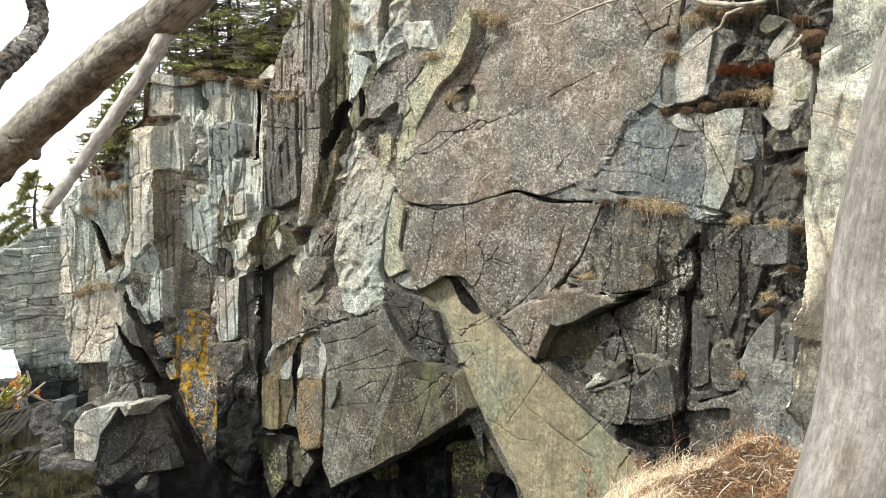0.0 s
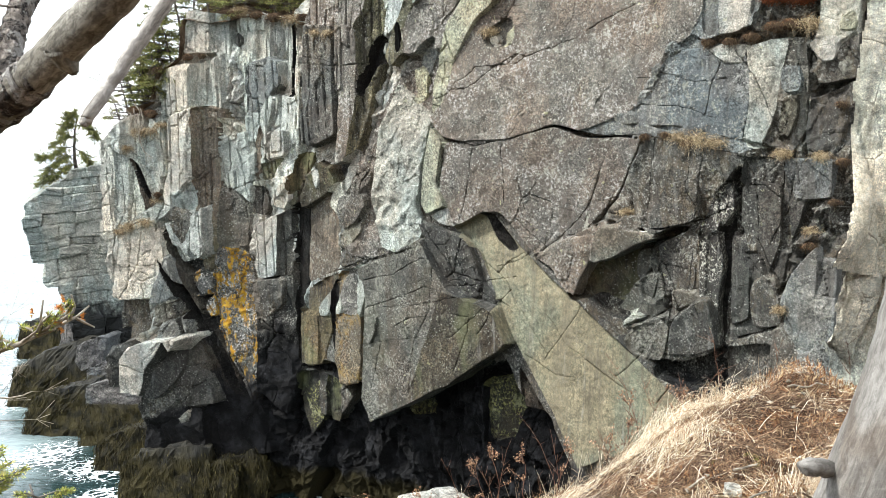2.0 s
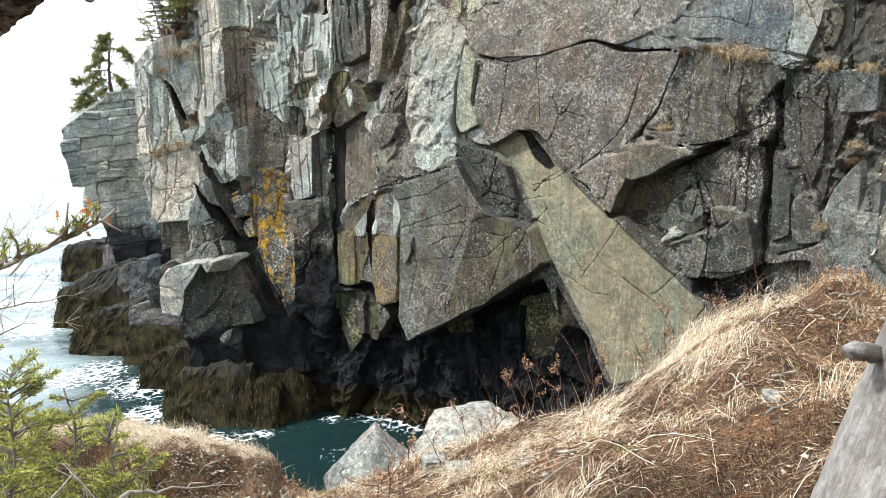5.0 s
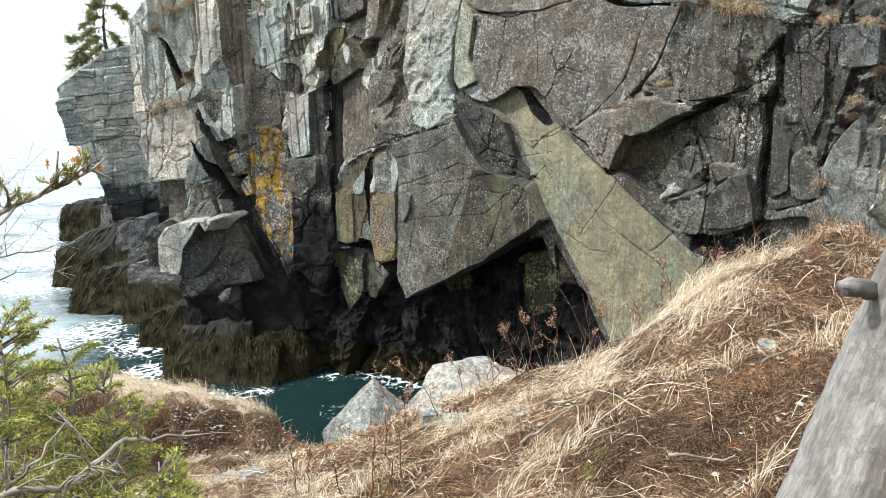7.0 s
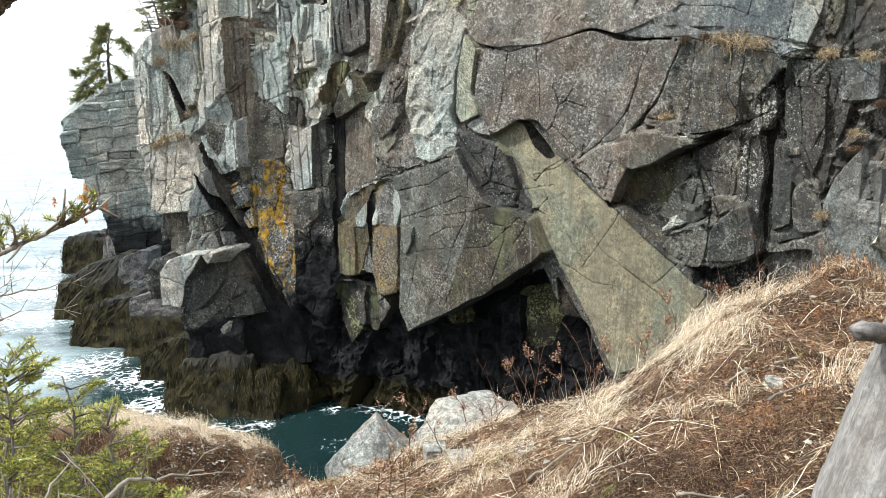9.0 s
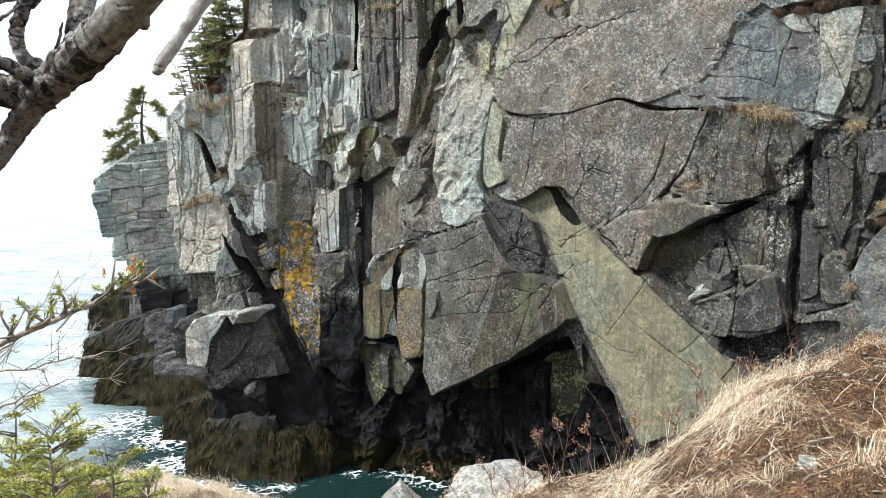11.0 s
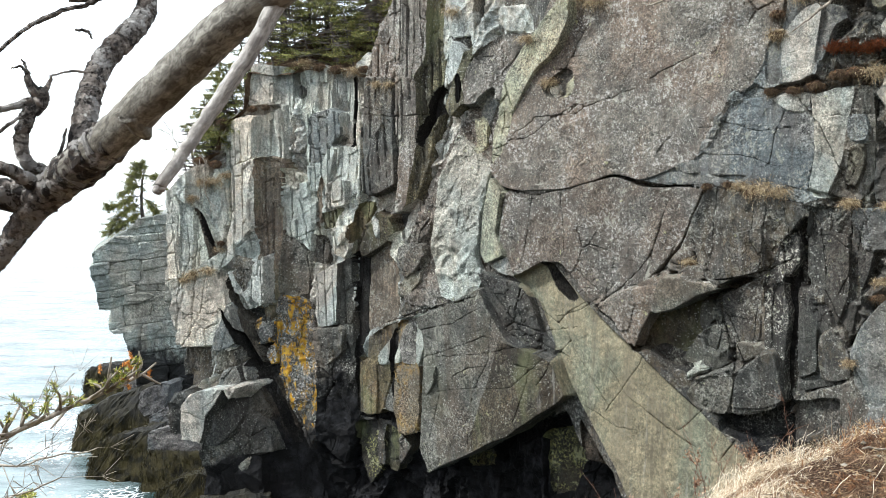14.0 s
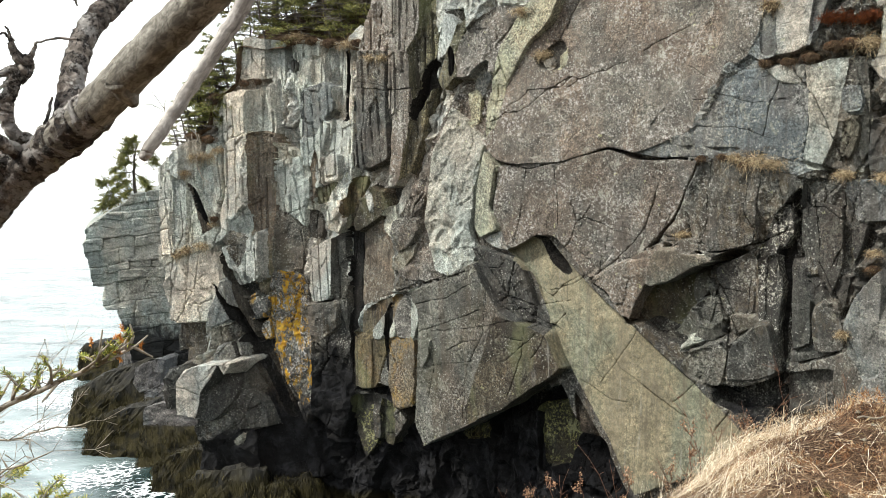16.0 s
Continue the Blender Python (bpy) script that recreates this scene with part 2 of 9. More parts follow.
def sheet(name, verts, faces, material, parent=None, label="", smooth=True):
    """One mesh object from arrays."""
    me = bpy.data.meshes.new(name)
    verts, faces = np.asarray(verts, np.float32), np.asarray(faces, np.int32)
    k = faces.shape[1]
    me.vertices.add(len(verts))
    me.vertices.foreach_set("co", verts.ravel())
    me.loops.add(faces.size)
    me.loops.foreach_set("vertex_index", faces.ravel())
    me.polygons.add(len(faces))
    me.polygons.foreach_set("loop_start", np.arange(0, faces.size, k, dtype=np.int32))
    me.polygons.foreach_set("use_smooth", np.full(len(faces), smooth, bool))
    me.update(calc_edges=True)
    me.materials.append(material)
    ob = new(name, me)
    ob.parent = parent
    return tagged(ob, label)


def grid_faces(rows, cols):
    a = (np.arange(rows - 1)[:, None] * cols + np.arange(cols - 1)[None]).ravel()
    return np.stack([a, a + 1, a + cols + 1, a + cols], 1)


LATTICE = np.random.default_rng(7).random((256, 256))


def smooth_noise(x, y, seed=0):
    """Value noise from -1 to 1."""
    x, y = x + seed * 17.31, y + seed * 9.77
    i, j = np.floor(x).astype(int), np.floor(y).astype(int)
    a, b = x - i, y - j
    a, b = a * a * (3 - 2 * a), b * b * (3 - 2 * b)
    g = lambda p, q: LATTICE[p % 256, q % 256]
    top = g(i, j) * (1 - a) + g(i + 1, j) * a
    low = g(i, j + 1) * (1 - a) + g(i + 1, j + 1) * a
    return (top * (1 - b) + low * b) * 2 - 1


def fbm(x, y, octaves=4, seed=0, gain=0.5):
    s, k, f = 0, 1.0, 1.0
    for o in range(octaves):
        s, k, f = s + k * smooth_noise(x * f, y * f, seed + o), k * gain, f * 2.03
    return s


def cells(x, y, seed):
    """Jagged cells: a random value, two slopes and the distance to the border, for each place."""
    r = np.random.default_rng(seed).random((64, 64, 5))
    i, j = np.floor(x).astype(int), np.floor(y).astype(int)
    best, second = np.full(x.shape, 9.0), np.full(x.shape, 9.0)
    val, ox, oy, sx, sy = (np.zeros(x.shape) for _ in range(5))
    for di in (-1, 0, 1):
        for dj in (-1, 0, 1):
            c = r[(i + di) % 64, (j + dj) % 64]
            px, py = i + di + 0.1 + 0.8 * c[..., 0], j + dj + 0.1 + 0.8 * c[..., 1]
            d = np.hypot(x - px, y - py)
            near = d < best
            second = np.where(near, best, np.minimum(second, d))
            best = np.where(near, d, best)
            for store, new_value in ((val, c[..., 2]), (ox, x - px), (oy, y - py), (sx, c[..., 3]), (sy, c[..., 4])):
                store[near] = new_value[near]
    return val - 0.5, ox * (sx - 0.5) * 2 + oy * (sy - 0.5) * 2, second - best


def hewn(x, y, seed):
    """Flat facets that meet in sharp creases: the least of the tilted planes round each place."""
    r = np.random.default_rng(seed).random((64, 64, 5))
    i, j = np.floor(x).astype(int), np.floor(y).astype(int)
    low = np.full(x.shape, 9.0)
    for di in (-1, 0, 1):
        for dj in (-1, 0, 1):
            c = r[(i + di) % 64, (j + dj) % 64]
            dx, dy = x - (i + di + 0.15 + 0.7 * c[..., 0]), y - (j + dj + 0.15 + 0.7 * c[..., 1])
            far = np.maximum(np.hypot(dx, dy) - 0.75, 0)
            low = np.minimum(low, 0.5 * c[..., 2] + 1.5 * ((c[..., 3] - 0.5) * dx + (c[..., 4] - 0.5) * dy) + 6 * far * far)
    return low


def inside(x, y, poly):
    res = np.zeros(x.shape, bool)
    for (x0, y0), (x1, y1) in zip(poly, poly[1:] + poly[:1]):
        if y0 != y1:
            res ^= ((y0 > y) != (y1 > y)) & (x < (x1 - x0) * (y - y0) / (y1 - y0) + x0)
    return res


def tube(points, radii, sides=10, rough=0.0, seed=0):
    """Vertices and quads of a rough tapered tube along points."""
    pts = [Vector(p) for p in points]
    rnd = np.random.default_rng(seed)
    vs, fs = [], []
    side = None
    for i, p in enumerate(pts):
        d = (pts[min(i + 1, len(pts) - 1)] - pts[max(i - 1, 0)]).normalized()
        if side is None:
            side = d.cross(Vector((0.3, 0.2, 1))).normalized()
        side = (side - d * side.dot(d)).normalized()
        up = d.cross(side)
        for k in range(sides):
            a = 2 * math.pi * k / sides
            r = radii[i] * (1 + rough * (rnd.random() - 0.5) * 2)
            vs.append(p + side * (math.cos(a) * r) + up * (math.sin(a) * r))
    for i in range(len(pts) - 1):
        for k in range(sides):
            a, b = i * sides + k, i * sides + (k + 1) % sides
            fs.append((a, b, b + sides, a + sides))
    for base in (0, (len(pts) - 1) * sides):
        for k in range(1, sides - 1, 2):
            q = (base, base + k, base + k + 1, base + (k + 2) % sides)
            fs.append(q if base else q[::-1])
    return vs, fs


def bend(points, steps, wobble=0.0, seed=0):
    """A smooth line through points (Catmull-Rom), with a little wobble."""
    p = [np.array(q, float) for q in points]
    p = [2 * p[0] - p[1]] + p + [2 * p[-1] - p[-2]]
    rnd = np.random.default_rng(seed)
    res = []
    for i in range(1, len(p) - 2):
        for s in range(steps):
            t = s / steps
            a, b, c, d = p[i - 1:i + 3]
            q = 0.5 * (2 * b + (c - a) * t + (2 * a - 5 * b + 4 * c - d) * t * t + (3 * b - a - 3 * c + d) * t ** 3)
            res.append(q + (rnd.random(len(q)) - 0.5) * 2 * wobble * np.array([1, 1, 1] + [0] * (len(q) - 3)))
    res.append(p[-2])
    return res


def joined(pieces):
    vs, fs, base = [], [], 0
    for v, f in pieces:
        vs += [tuple(q) for q in v]
        fs += [tuple(i + base for i in q) for q in f]
        base += len(v)
    return vs, fs


# ---- the cliff across the cove ----
FOOT, ALONG, OUT = np.array([-6.4, 24.5]), np.array([0.85888, -0.51218]), np.array([-0.51218, -0.85888])
CELL, U0, U1, V0, V1 = 0.0215, -4.2, 15.3, -0.9, 13.5
uu, vv = np.meshgrid(np.arange(U0, U1, CELL), np.arange(V0, V1, CELL))
ragged_u = uu + 0.016 * fbm(uu * 2.6, vv * 1.9, 4, 3, 0.7)
ragged_v = vv + 0.016 * fbm(uu * 2.2, vv * 2.8, 4, 11, 0.7)
depth = np.zeros(uu.shape)
owner = np.zeros(uu.shape, int)
roughness_of = np.full(uu.shape, 0.1)
SLABS = [("rock_face", "slate")]


def slab(name, stone, n, lean_u, lean_v, amp, jointing, *outline):
    """One face of rock: its outline on the cliff (along, up), how far it stands out, its leans, its roughness and how jointed it is."""
    SLABS.append((name, stone))
    k = len(SLABS)
    us, vs = [p[0] for p in outline], [p[1] for p in outline]
    a, b = (int(np.clip((s - U0) / CELL, 0, uu.shape[1])) for s in (min(us) - 0.3, max(us) + 0.3))
    c, e = (int(np.clip((s - V0) / CELL, 0, uu.shape[0])) for s in (min(vs) - 0.3, max(vs) + 0.3))
    box = (slice(c, e), slice(a, b))
    u, v, ru, rv = uu[box], vv[box], ragged_u[box], ragged_v[box]
    if not u.size:
        return
    here = inside(ru, rv, list(outline))
    upright = name == "rock_column"
    fu, fv = (2.4, 0.42) if upright else (1.2, 0.85)
    turn = 0.0 if upright else 0.5 * math.sin(k * 2.3)
    tu, tv = ru * math.cos(turn) + rv * math.sin(turn), rv * math.cos(turn) - ru * math.sin(turn)
    big, big_tilt, edge = cells(tu * fu + k * 3.1, tv * fv + k * 1.7, 20 + k)
    small, small_tilt, small_edge = cells(tu * fu * 2.7 + k, tv * fv * 2.6 + k * 2.3, 90 + k)
    facets = 2.6 * hewn(tu * fu * 1.3 + k, tv * fv * 1.5 + k * 0.7, 150 + k) + 1.2 * hewn(tu * fu * 3.3 + k, tv * fv * 3.1, 210 + k) + 0.5 * hewn(tu * fu * 8, tv * fv * 7 + k, 250 + k)
    d = n + lean_u * (u - np.mean(us)) + lean_v * (v - np.mean(vs))
    if upright:
        # upright strips, each broken across at its own heights
        r = np.random.default_rng(400 + k)
        run = (u + 0.05 * (v - np.mean(vs)) * (r.random() - 0.5) + 0.02 * smooth_noise(u * 0.7, v * 0.9, k)) * r.uniform(3.6, 5.2) + 0.35 * smooth_noise(u * 2.2, v * 0.25, k + 5)
        strip = np.floor(run).astype(int)
        rise = rv * r.uniform(0.7, 1.5, 64)[strip % 64] + 9 * r.random(64)[strip % 64] + 0.8 * ((run % 1) - 0.5) * (r.random(64)[strip % 64] - 0.5)
        piece = np.floor(rise).astype(int) % 64
        share = r.random((64, 64, 3))[strip % 64, piece]
        d = d + min(1.0, 1.6 * jointing) ** 2 * (0.07 * (share[..., 0] - 0.5) + 0.11 * (share[..., 1] - 0.5) * ((run % 1) - 0.5) + 0.05 * (share[..., 2] - 0.5) * ((rise % 1) - 0.5))
        side = np.minimum(run % 1, 1 - run % 1)
        d = d - 0.07 * ((side < 0.055) & (share[..., 2] > 0.45)) - 0.05 * ((np.minimum(rise % 1, 1 - rise % 1) < 0.022) & (share[..., 0] > 0.5))
    blocky = 0.3 if upright else 1.0
    d = d + jointing * amp * (blocky * (1.2 * big + 0.5 * big_tilt + 0.5 * small + 0.3 * small_tilt) + (0.6 + 0.7 * blocky) * facets)
    gate = np.clip(2.2 * smooth_noise(u * 0.8, v * 0.8, 40 + k) - 0.9 + 0.8 * (name == "rock_face") - upright, 0, 1)
    d = d - jointing * gate * (0.14 * (edge < 0.016 * fu) + 0.06 * (small_edge < 0.024 * fu))
    d = d + amp * 0.25 * fbm(u * 1.1, v * 0.9, 3, 5) + 0.01 * fbm(u * 6, v * 5, 3, 8, 0.6)
    depth[box][here], owner[box][here] = d[here], k - 1


pull_u, pull_v = np.zeros(uu.shape), np.zeros(uu.shape)


def crack(width, deep, *line):
    """An open joint along a line on the cliff: a thin deep cut, to which the rock beside it closes up."""
    best, to_u, to_v = np.full(uu.shape, 9.0), np.zeros(uu.shape), np.zeros(uu.shape)
    for (u0, v0), (u1, v1) in zip(line, line[1:]):
        k = np.clip(((ragged_u - u0) * (u1 - u0) + (ragged_v - v0) * (v1 - v0)) / ((u1 - u0) ** 2 + (v1 - v0) ** 2), 0, 1)
        du, dv = u0 + k * (u1 - u0) - ragged_u, v0 + k * (v1 - v0) - ragged_v
        d = np.hypot(du, dv)
        near = d < best
        best, to_u, to_v = np.where(near, d, best), np.where(near, du, to_u), np.where(near, dv, to_v)
    gap = CELL * np.clip(0.3 + 12 * width * smooth_noise(uu * 2.5, vv * 2.5, 2), 0.12, 0.7)
    bottom, beside = best < 0.75 * CELL, (best >= 0.75 * CELL) & (best < 1.7 * CELL)
    depth[bottom] -= max(deep, 0.04)
    share = np.where(bottom, 1.0, np.where(beside, 1 - gap / np.maximum(best, 1e-6), 0.0))
    pull_u[:] = np.where(bottom | beside, to_u * share, pull_u)
    pull_v[:] = np.where(bottom | beside, to_v * share, pull_v)


slab("rock_face", "grey", 0, 0, 0, 0.1, 1, (-2.19, 11.53), (2.73, 12.05), (4.07, 14.71), (6.77, 14.31), (6.05, 8.76), (3.67, 5.46), (2.61, 1.24), (1.08, -0.53), (-2.45, -0.74))
# cave and undercut: black rock with the shade put into its colour
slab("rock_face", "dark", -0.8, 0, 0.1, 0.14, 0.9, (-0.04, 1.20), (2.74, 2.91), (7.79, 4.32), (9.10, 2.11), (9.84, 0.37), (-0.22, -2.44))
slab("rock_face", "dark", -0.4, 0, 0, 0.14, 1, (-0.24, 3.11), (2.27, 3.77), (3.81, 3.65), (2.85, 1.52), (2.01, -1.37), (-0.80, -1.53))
slab("rock_face", "slate", 0, 0, 0, 0.16, 1, (10.76, 14.42), (15.29, 13.79), (16.08, 3.87), (12.06, 3.19), (10.84, 8.51))
slab("rock_step", "dark", -0.25, 0, 0, 0.1, 0.4, (4.75, 14.41), (6.61, 14.15), (5.88, 12.32), (4.24, 8.62), (3.57, 7.43), (3.32, 7.82), (4.65, 10.29))
slab("rock_column", "grey", 0.15, 0.084, 0, 0.05, 0.6, (-0.03, 11.91), (0.67, 12.00), (0.71, 10.92), (-0.07, 10.91))
slab("rock_column", "green", 0.075, -0.07, 0, 0.06, 0.8, (0.64, 11.98), (1.02, 11.80), (1.01, 10.79), (0.80, 9.57), (0.64, 9.54), (0.66, 11.06))
slab("rock_column", "green", 0.175, 0.1, 0, 0.06, 0.8, (1.09, 11.72), (1.61, 11.84), (2.21, 11.68), (2.13, 10.55), (1.33, 10.37), (1.14, 10.58))
slab("rock_column", "green", 0.25, 0.14, -0.035, 0.05, 0.6, (1.25, 10.71), (2.10, 10.82), (2.05, 9.95), (1.42, 8.75), (1.30, 9.43))
slab("rock_column", "grey", 0.05, -0.14, 0, 0.06, 0.8, (1.95, 11.63), (2.68, 11.79), (2.62, 10.34), (2.07, 9.02), (1.69, 8.06), (1.63, 9.02), (2.03, 10.56))
slab("rock_column", "slate", 0.35, 0.084, 0, 0.05, 0.8, (3.02, 11.61), (3.84, 11.62), (3.90, 9.01), (3.15, 8.73), (2.82, 8.82), (2.92, 10.32))
slab("rock_column", "mauve", 0.375, -0.07, 0, 0.05, 0.7, (3.86, 11.61), (4.63, 11.50), (4.73, 10.13), (4.40, 8.48), (3.83, 8.31), (3.95, 9.01))
slab("rock_column", "mauve", 0.3, 0.035, 0, 0.05, 0.8, (3.15, 11.99), (3.40, 12.73), (3.82, 13.94), (5.08, 13.78), (4.84, 11.74), (4.52, 11.39), (2.97, 11.49))
slab("rock_column", "olive_dark", 0.125, -0.27, 0, 0.05, 0.6, (4.87, 13.84), (5.25, 13.79), (5.01, 10.63), (4.45, 8.63), (4.21, 8.44), (4.54, 10.15), (4.47, 11.41), (4.74, 11.76))
slab("rock_slab", "grey", 0.05, 0, 0, 0.06, 0.6, (5.20, 14.05), (6.09, 13.93), (5.79, 12.53), (5.34, 11.72), (5.04, 11.75))
slab("rock_slab", "grey", 0.15, 0.14, 0, 0.06, 0.6, (5.26, 11.72), (5.86, 11.79), (5.64, 10.90), (5.03, 10.75))
slab("rock_slab", "mauve", 0.1, -0.1, -0.07, 0.05, 0.6, (6.12, 11.90), (6.83, 12.31), (7.24, 11.92), (6.62, 10.80), (6.12, 10.70), (5.60, 10.73), (5.65, 11.45))
slab("rock_slab", "grey", 0.025, 0, 0, 0.05, 0.8, (6.36, 12.72), (7.20, 12.74), (7.33, 12.15), (6.64, 12.22))
slab("rock_slab", "mauve", 0.05, -0.07, -0.051, 0.05, 0.8, (5.72, 10.66), (6.52, 10.80), (6.16, 9.25), (6.23, 9.01), (6.01, 8.40), (5.90, 7.29), (5.32, 6.13), (4.05, 6.23), (3.81, 7.06), (4.23, 8.11), (4.87, 9.39))
slab("rock_slab", "pale", 0.15, -0.07, -0.064, 0.06, 0.8, (5.41, 10.12), (6.30, 9.37), (6.08, 8.40), (5.97, 7.42), (6.15, 6.94), (6.07, 6.38), (5.09, 6.50), (4.78, 7.50), (4.94, 9.01))
slab("rock_slab", "slate", 0.15, 0.1, -0.07, 0.07, 0.8, (4.22, 8.12), (4.78, 8.26), (4.62, 7.24), (4.13, 6.57), (3.89, 6.81))
slab("rock_column", "ash", 0.35, 0.21, 0, 0.04, 0.5, (-0.34, 10.59), (0.19, 10.72), (0.43, 10.58), (0.40, 9.70), (-0.33, 9.43))
slab("rock_column", "green", 0.225, 0, 0, 0.06, 0.6, (0.38, 10.79), (0.75, 10.85), (0.84, 9.56), (0.34, 9.70))
slab("rock_column", "grey", 0.45, 0.24, 0, 0.03, 0.4, (-0.24, 9.49), (0.43, 9.70), (0.49, 8.28), (-0.04, 7.52), (-0.49, 6.94), (-0.55, 7.31), (-0.26, 8.14))
slab("rock_column", "brown", 0.4, -0.3, 0, 0.03, 0.3, (0.39, 9.73), (0.93, 9.56), (0.92, 7.12), (0.59, 5.88), (0.48, 6.15), (0.50, 8.07))
slab("rock_column", "ash", 0.475, 0.07, 0.17, 0.04, 0.5, (0.55, 8.21), (0.50, 7.32), (0.22, 6.98), (-0.35, 6.91), (-0.02, 7.53))
slab("rock_column", "ash", 0.5, 0.07, 0.1, 0.04, 0.5, (-0.33, 6.91), (0.23, 6.98), (0.57, 7.33), (0.60, 6.10), (0.35, 6.00), (0.03, 5.88), (-0.21, 6.43))
slab("rock_column", "pale", 0.15, 0.07, 0, 0.05, 0.8, (0.79, 9.43), (1.36, 9.15), (1.55, 8.61), (1.68, 7.66), (1.34, 7.11), (0.81, 6.69), (0.74, 7.79))
slab("rock_column", "green", 0.275, 0.14, 0, 0.05, 0.6, (1.33, 10.37), (2.11, 9.88), (2.10, 9.15), (1.78, 8.07), (1.44, 8.75))
slab("rock_column", "grey", 0.2, -0.07, 0, 0.05, 0.8, (2.05, 9.89), (2.74, 10.20), (2.68, 8.09), (1.79, 7.80), (1.88, 8.61))
slab("rock_slab", "slate", 0.075, 0, 0, 0.05, 0.7, (0.71, 7.65), (1.29, 7.51), (1.37, 6.14), (1.26, 5.30), (0.69, 5.71), (0.64, 6.68))
slab("rock_column", "ash", 0.32, 0.1, 0.05, 0.025, 0.3, (1.50, 6.88), (2.34, 7.25), (2.35, 7.15), (2.20, 5.69), (1.53, 5.59))
slab("rock_column", "olive_dark", 0.22, -0.3, 0, 0.025, 0.4, (2.48, 8.08), (2.73, 8.15), (2.72, 5.95), (2.69, 4.87), (2.46, 4.84))
slab("rock_slab", "brown", 0.12, 0.05, 0.05, 0.05, 0.6, (2.65, 8.08), (3.63, 8.30), (3.46, 7.71), (2.95, 7.49), (2.64, 7.31))
slab("rock_slab", "brown", -0.05, 0.05, 0, 0.035, 0.5, (2.77, 7.48), (3.65, 7.70), (3.73, 6.79), (3.67, 5.88), (2.68, 5.47))
slab("rock_slab", "slate", 0.2, 0, 0.07, 0.06, 0.8, (3.84, 6.81), (4.17, 6.25), (5.12, 6.32), (4.57, 5.76), (3.84, 6.03))
slab("rock_slab", "khaki", 0.05, -0.07, 0, 0.03, 0.4, (2.87, 5.40), (3.75, 5.87), (3.62, 4.94), (3.19, 3.61), (2.76, 3.48))
slab("rock_slab", "ochre", 0.075, 0.07, 0, 0.04, 0.5, (3.77, 5.81), (4.52, 6.07), (4.42, 5.02), (4.29, 3.30), (3.85, 3.13), (3.64, 4.14))
slab("rock_face", "dark", 0.05, -0.1, 0.069, 0.05, 0.7, (1.39, 5.44), (2.10, 5.61), (2.49, 5.10), (2.50, 3.45), (1.99, 2.13), (1.22, 2.77), (1.33, 4.46))
slab("rock_slab", "slate", -0.15, 0, 0, 0.06, 0.6, (2.45, 3.41), (3.31, 3.37), (3.97, 2.89), (3.43, 2.26), (2.48, 2.41))
slab("rock_spur", "spur", 0.35, -0.07, 0.048, 0.07, 0.8, (-0.35, 4.60), (-0.15, 4.89), (0.21, 3.92), (0.58, 2.67), (1.01, 1.42), (1.06, 0.15), (-1.00, -0.11), (-1.06, 2.46))
slab("rock_column", "ash", 0.45, 0.1, 0, 0.05, 0.8, (-1.68, 8.89), (-1.14, 9.44), (-0.97, 8.34), (-1.18, 6.96), (-1.70, 6.40))
slab("rock_column", "green", 0.35, -0.07, 0, 0.06, 0.8, (-1.22, 8.89), (-0.39, 9.44), (-0.35, 8.20), (-0.55, 7.38), (-1.00, 7.10), (-1.04, 8.34))
slab("rock_column", "ash", 0.5, 0, 0, 0.06, 0.8, (-1.25, 8.07), (-0.87, 8.21), (-0.58, 7.25), (-1.15, 6.83))
slab("rock_column", "ash", 0.36, 0.15, 0, 0.04, 0.7, (-1.77, 8.82), (-1.52, 9.19), (-1.52, 6.61), (-1.80, 6.46))
slab("rock_column", "grey", 0.52, 0.1, 0, 0.04, 0.7, (-1.41, 9.19), (-1.07, 9.46), (-1.06, 7.08), (-1.40, 6.65))
slab("rock_column", "ash", 0.42, -0.1, 0, 0.04, 0.7, (-1.15, 9.47), (-0.87, 9.60), (-0.85, 7.72), (-1.13, 7.07))
slab("rock_column", "green", 0.3, 0.1, 0, 0.04, 0.7, (-0.72, 9.44), (-0.39, 9.44), (-0.36, 8.20), (-0.59, 7.35), (-0.78, 7.51))
slab("rock_spur", "ash", 0.35, 0.035, 0.035, 0.05, 0.7, (-1.65, 6.53), (-0.56, 6.94), (-0.39, 5.86), (-0.30, 5.13), (-1.29, 5.11), (-1.87, 4.99))
slab("rock_spur", "ash", 0.4, 0.035, 0, 0.04, 0.7, (-0.45, 6.28), (-0.26, 5.31), (-0.06, 4.76), (0.02, 4.31), (-0.58, 4.04), (-0.68, 5.13))
slab("rock_recess", "slate", 0, 0.07, 0, 0.05, 0.6, (-1.94, 5.01), (-0.97, 5.07), (-0.94, 4.39), (-1.44, 3.95), (-1.97, 3.50))
slab("rock_spur", "spur", 0.3, 0.07, 0.07, 0.06, 0.8, (-1.93, 3.85), (-1.35, 4.00), (-1.22, 3.87), (-1.50, 2.72), (-2.02, 2.70))
slab("rock_block", "bright", 0.8, 0.07, 0.07, 0.04, 0.4, (-1.20, 3.75), (-0.86, 4.01), (0.05, 4.18), (-0.17, 3.78), (-0.46, 3.49), (-0.67, 2.69), (-1.18, 2.77))
slab("rock_slab", "mauve", 0.25, 0, -0.044, 0.03, 0.45, (8.37, 14.34), (12.66, 13.66), (12.46, 11.66), (12.03, 10.80), (11.41, 10.33), (11.05, 9.73), (10.61, 9.32), (9.87, 9.06), (9.33, 9.22), (8.27, 8.95), (7.48, 8.83), (6.72, 8.95), (6.36, 9.37), (6.51, 10.08), (6.79, 11.36), (7.47, 11.89))
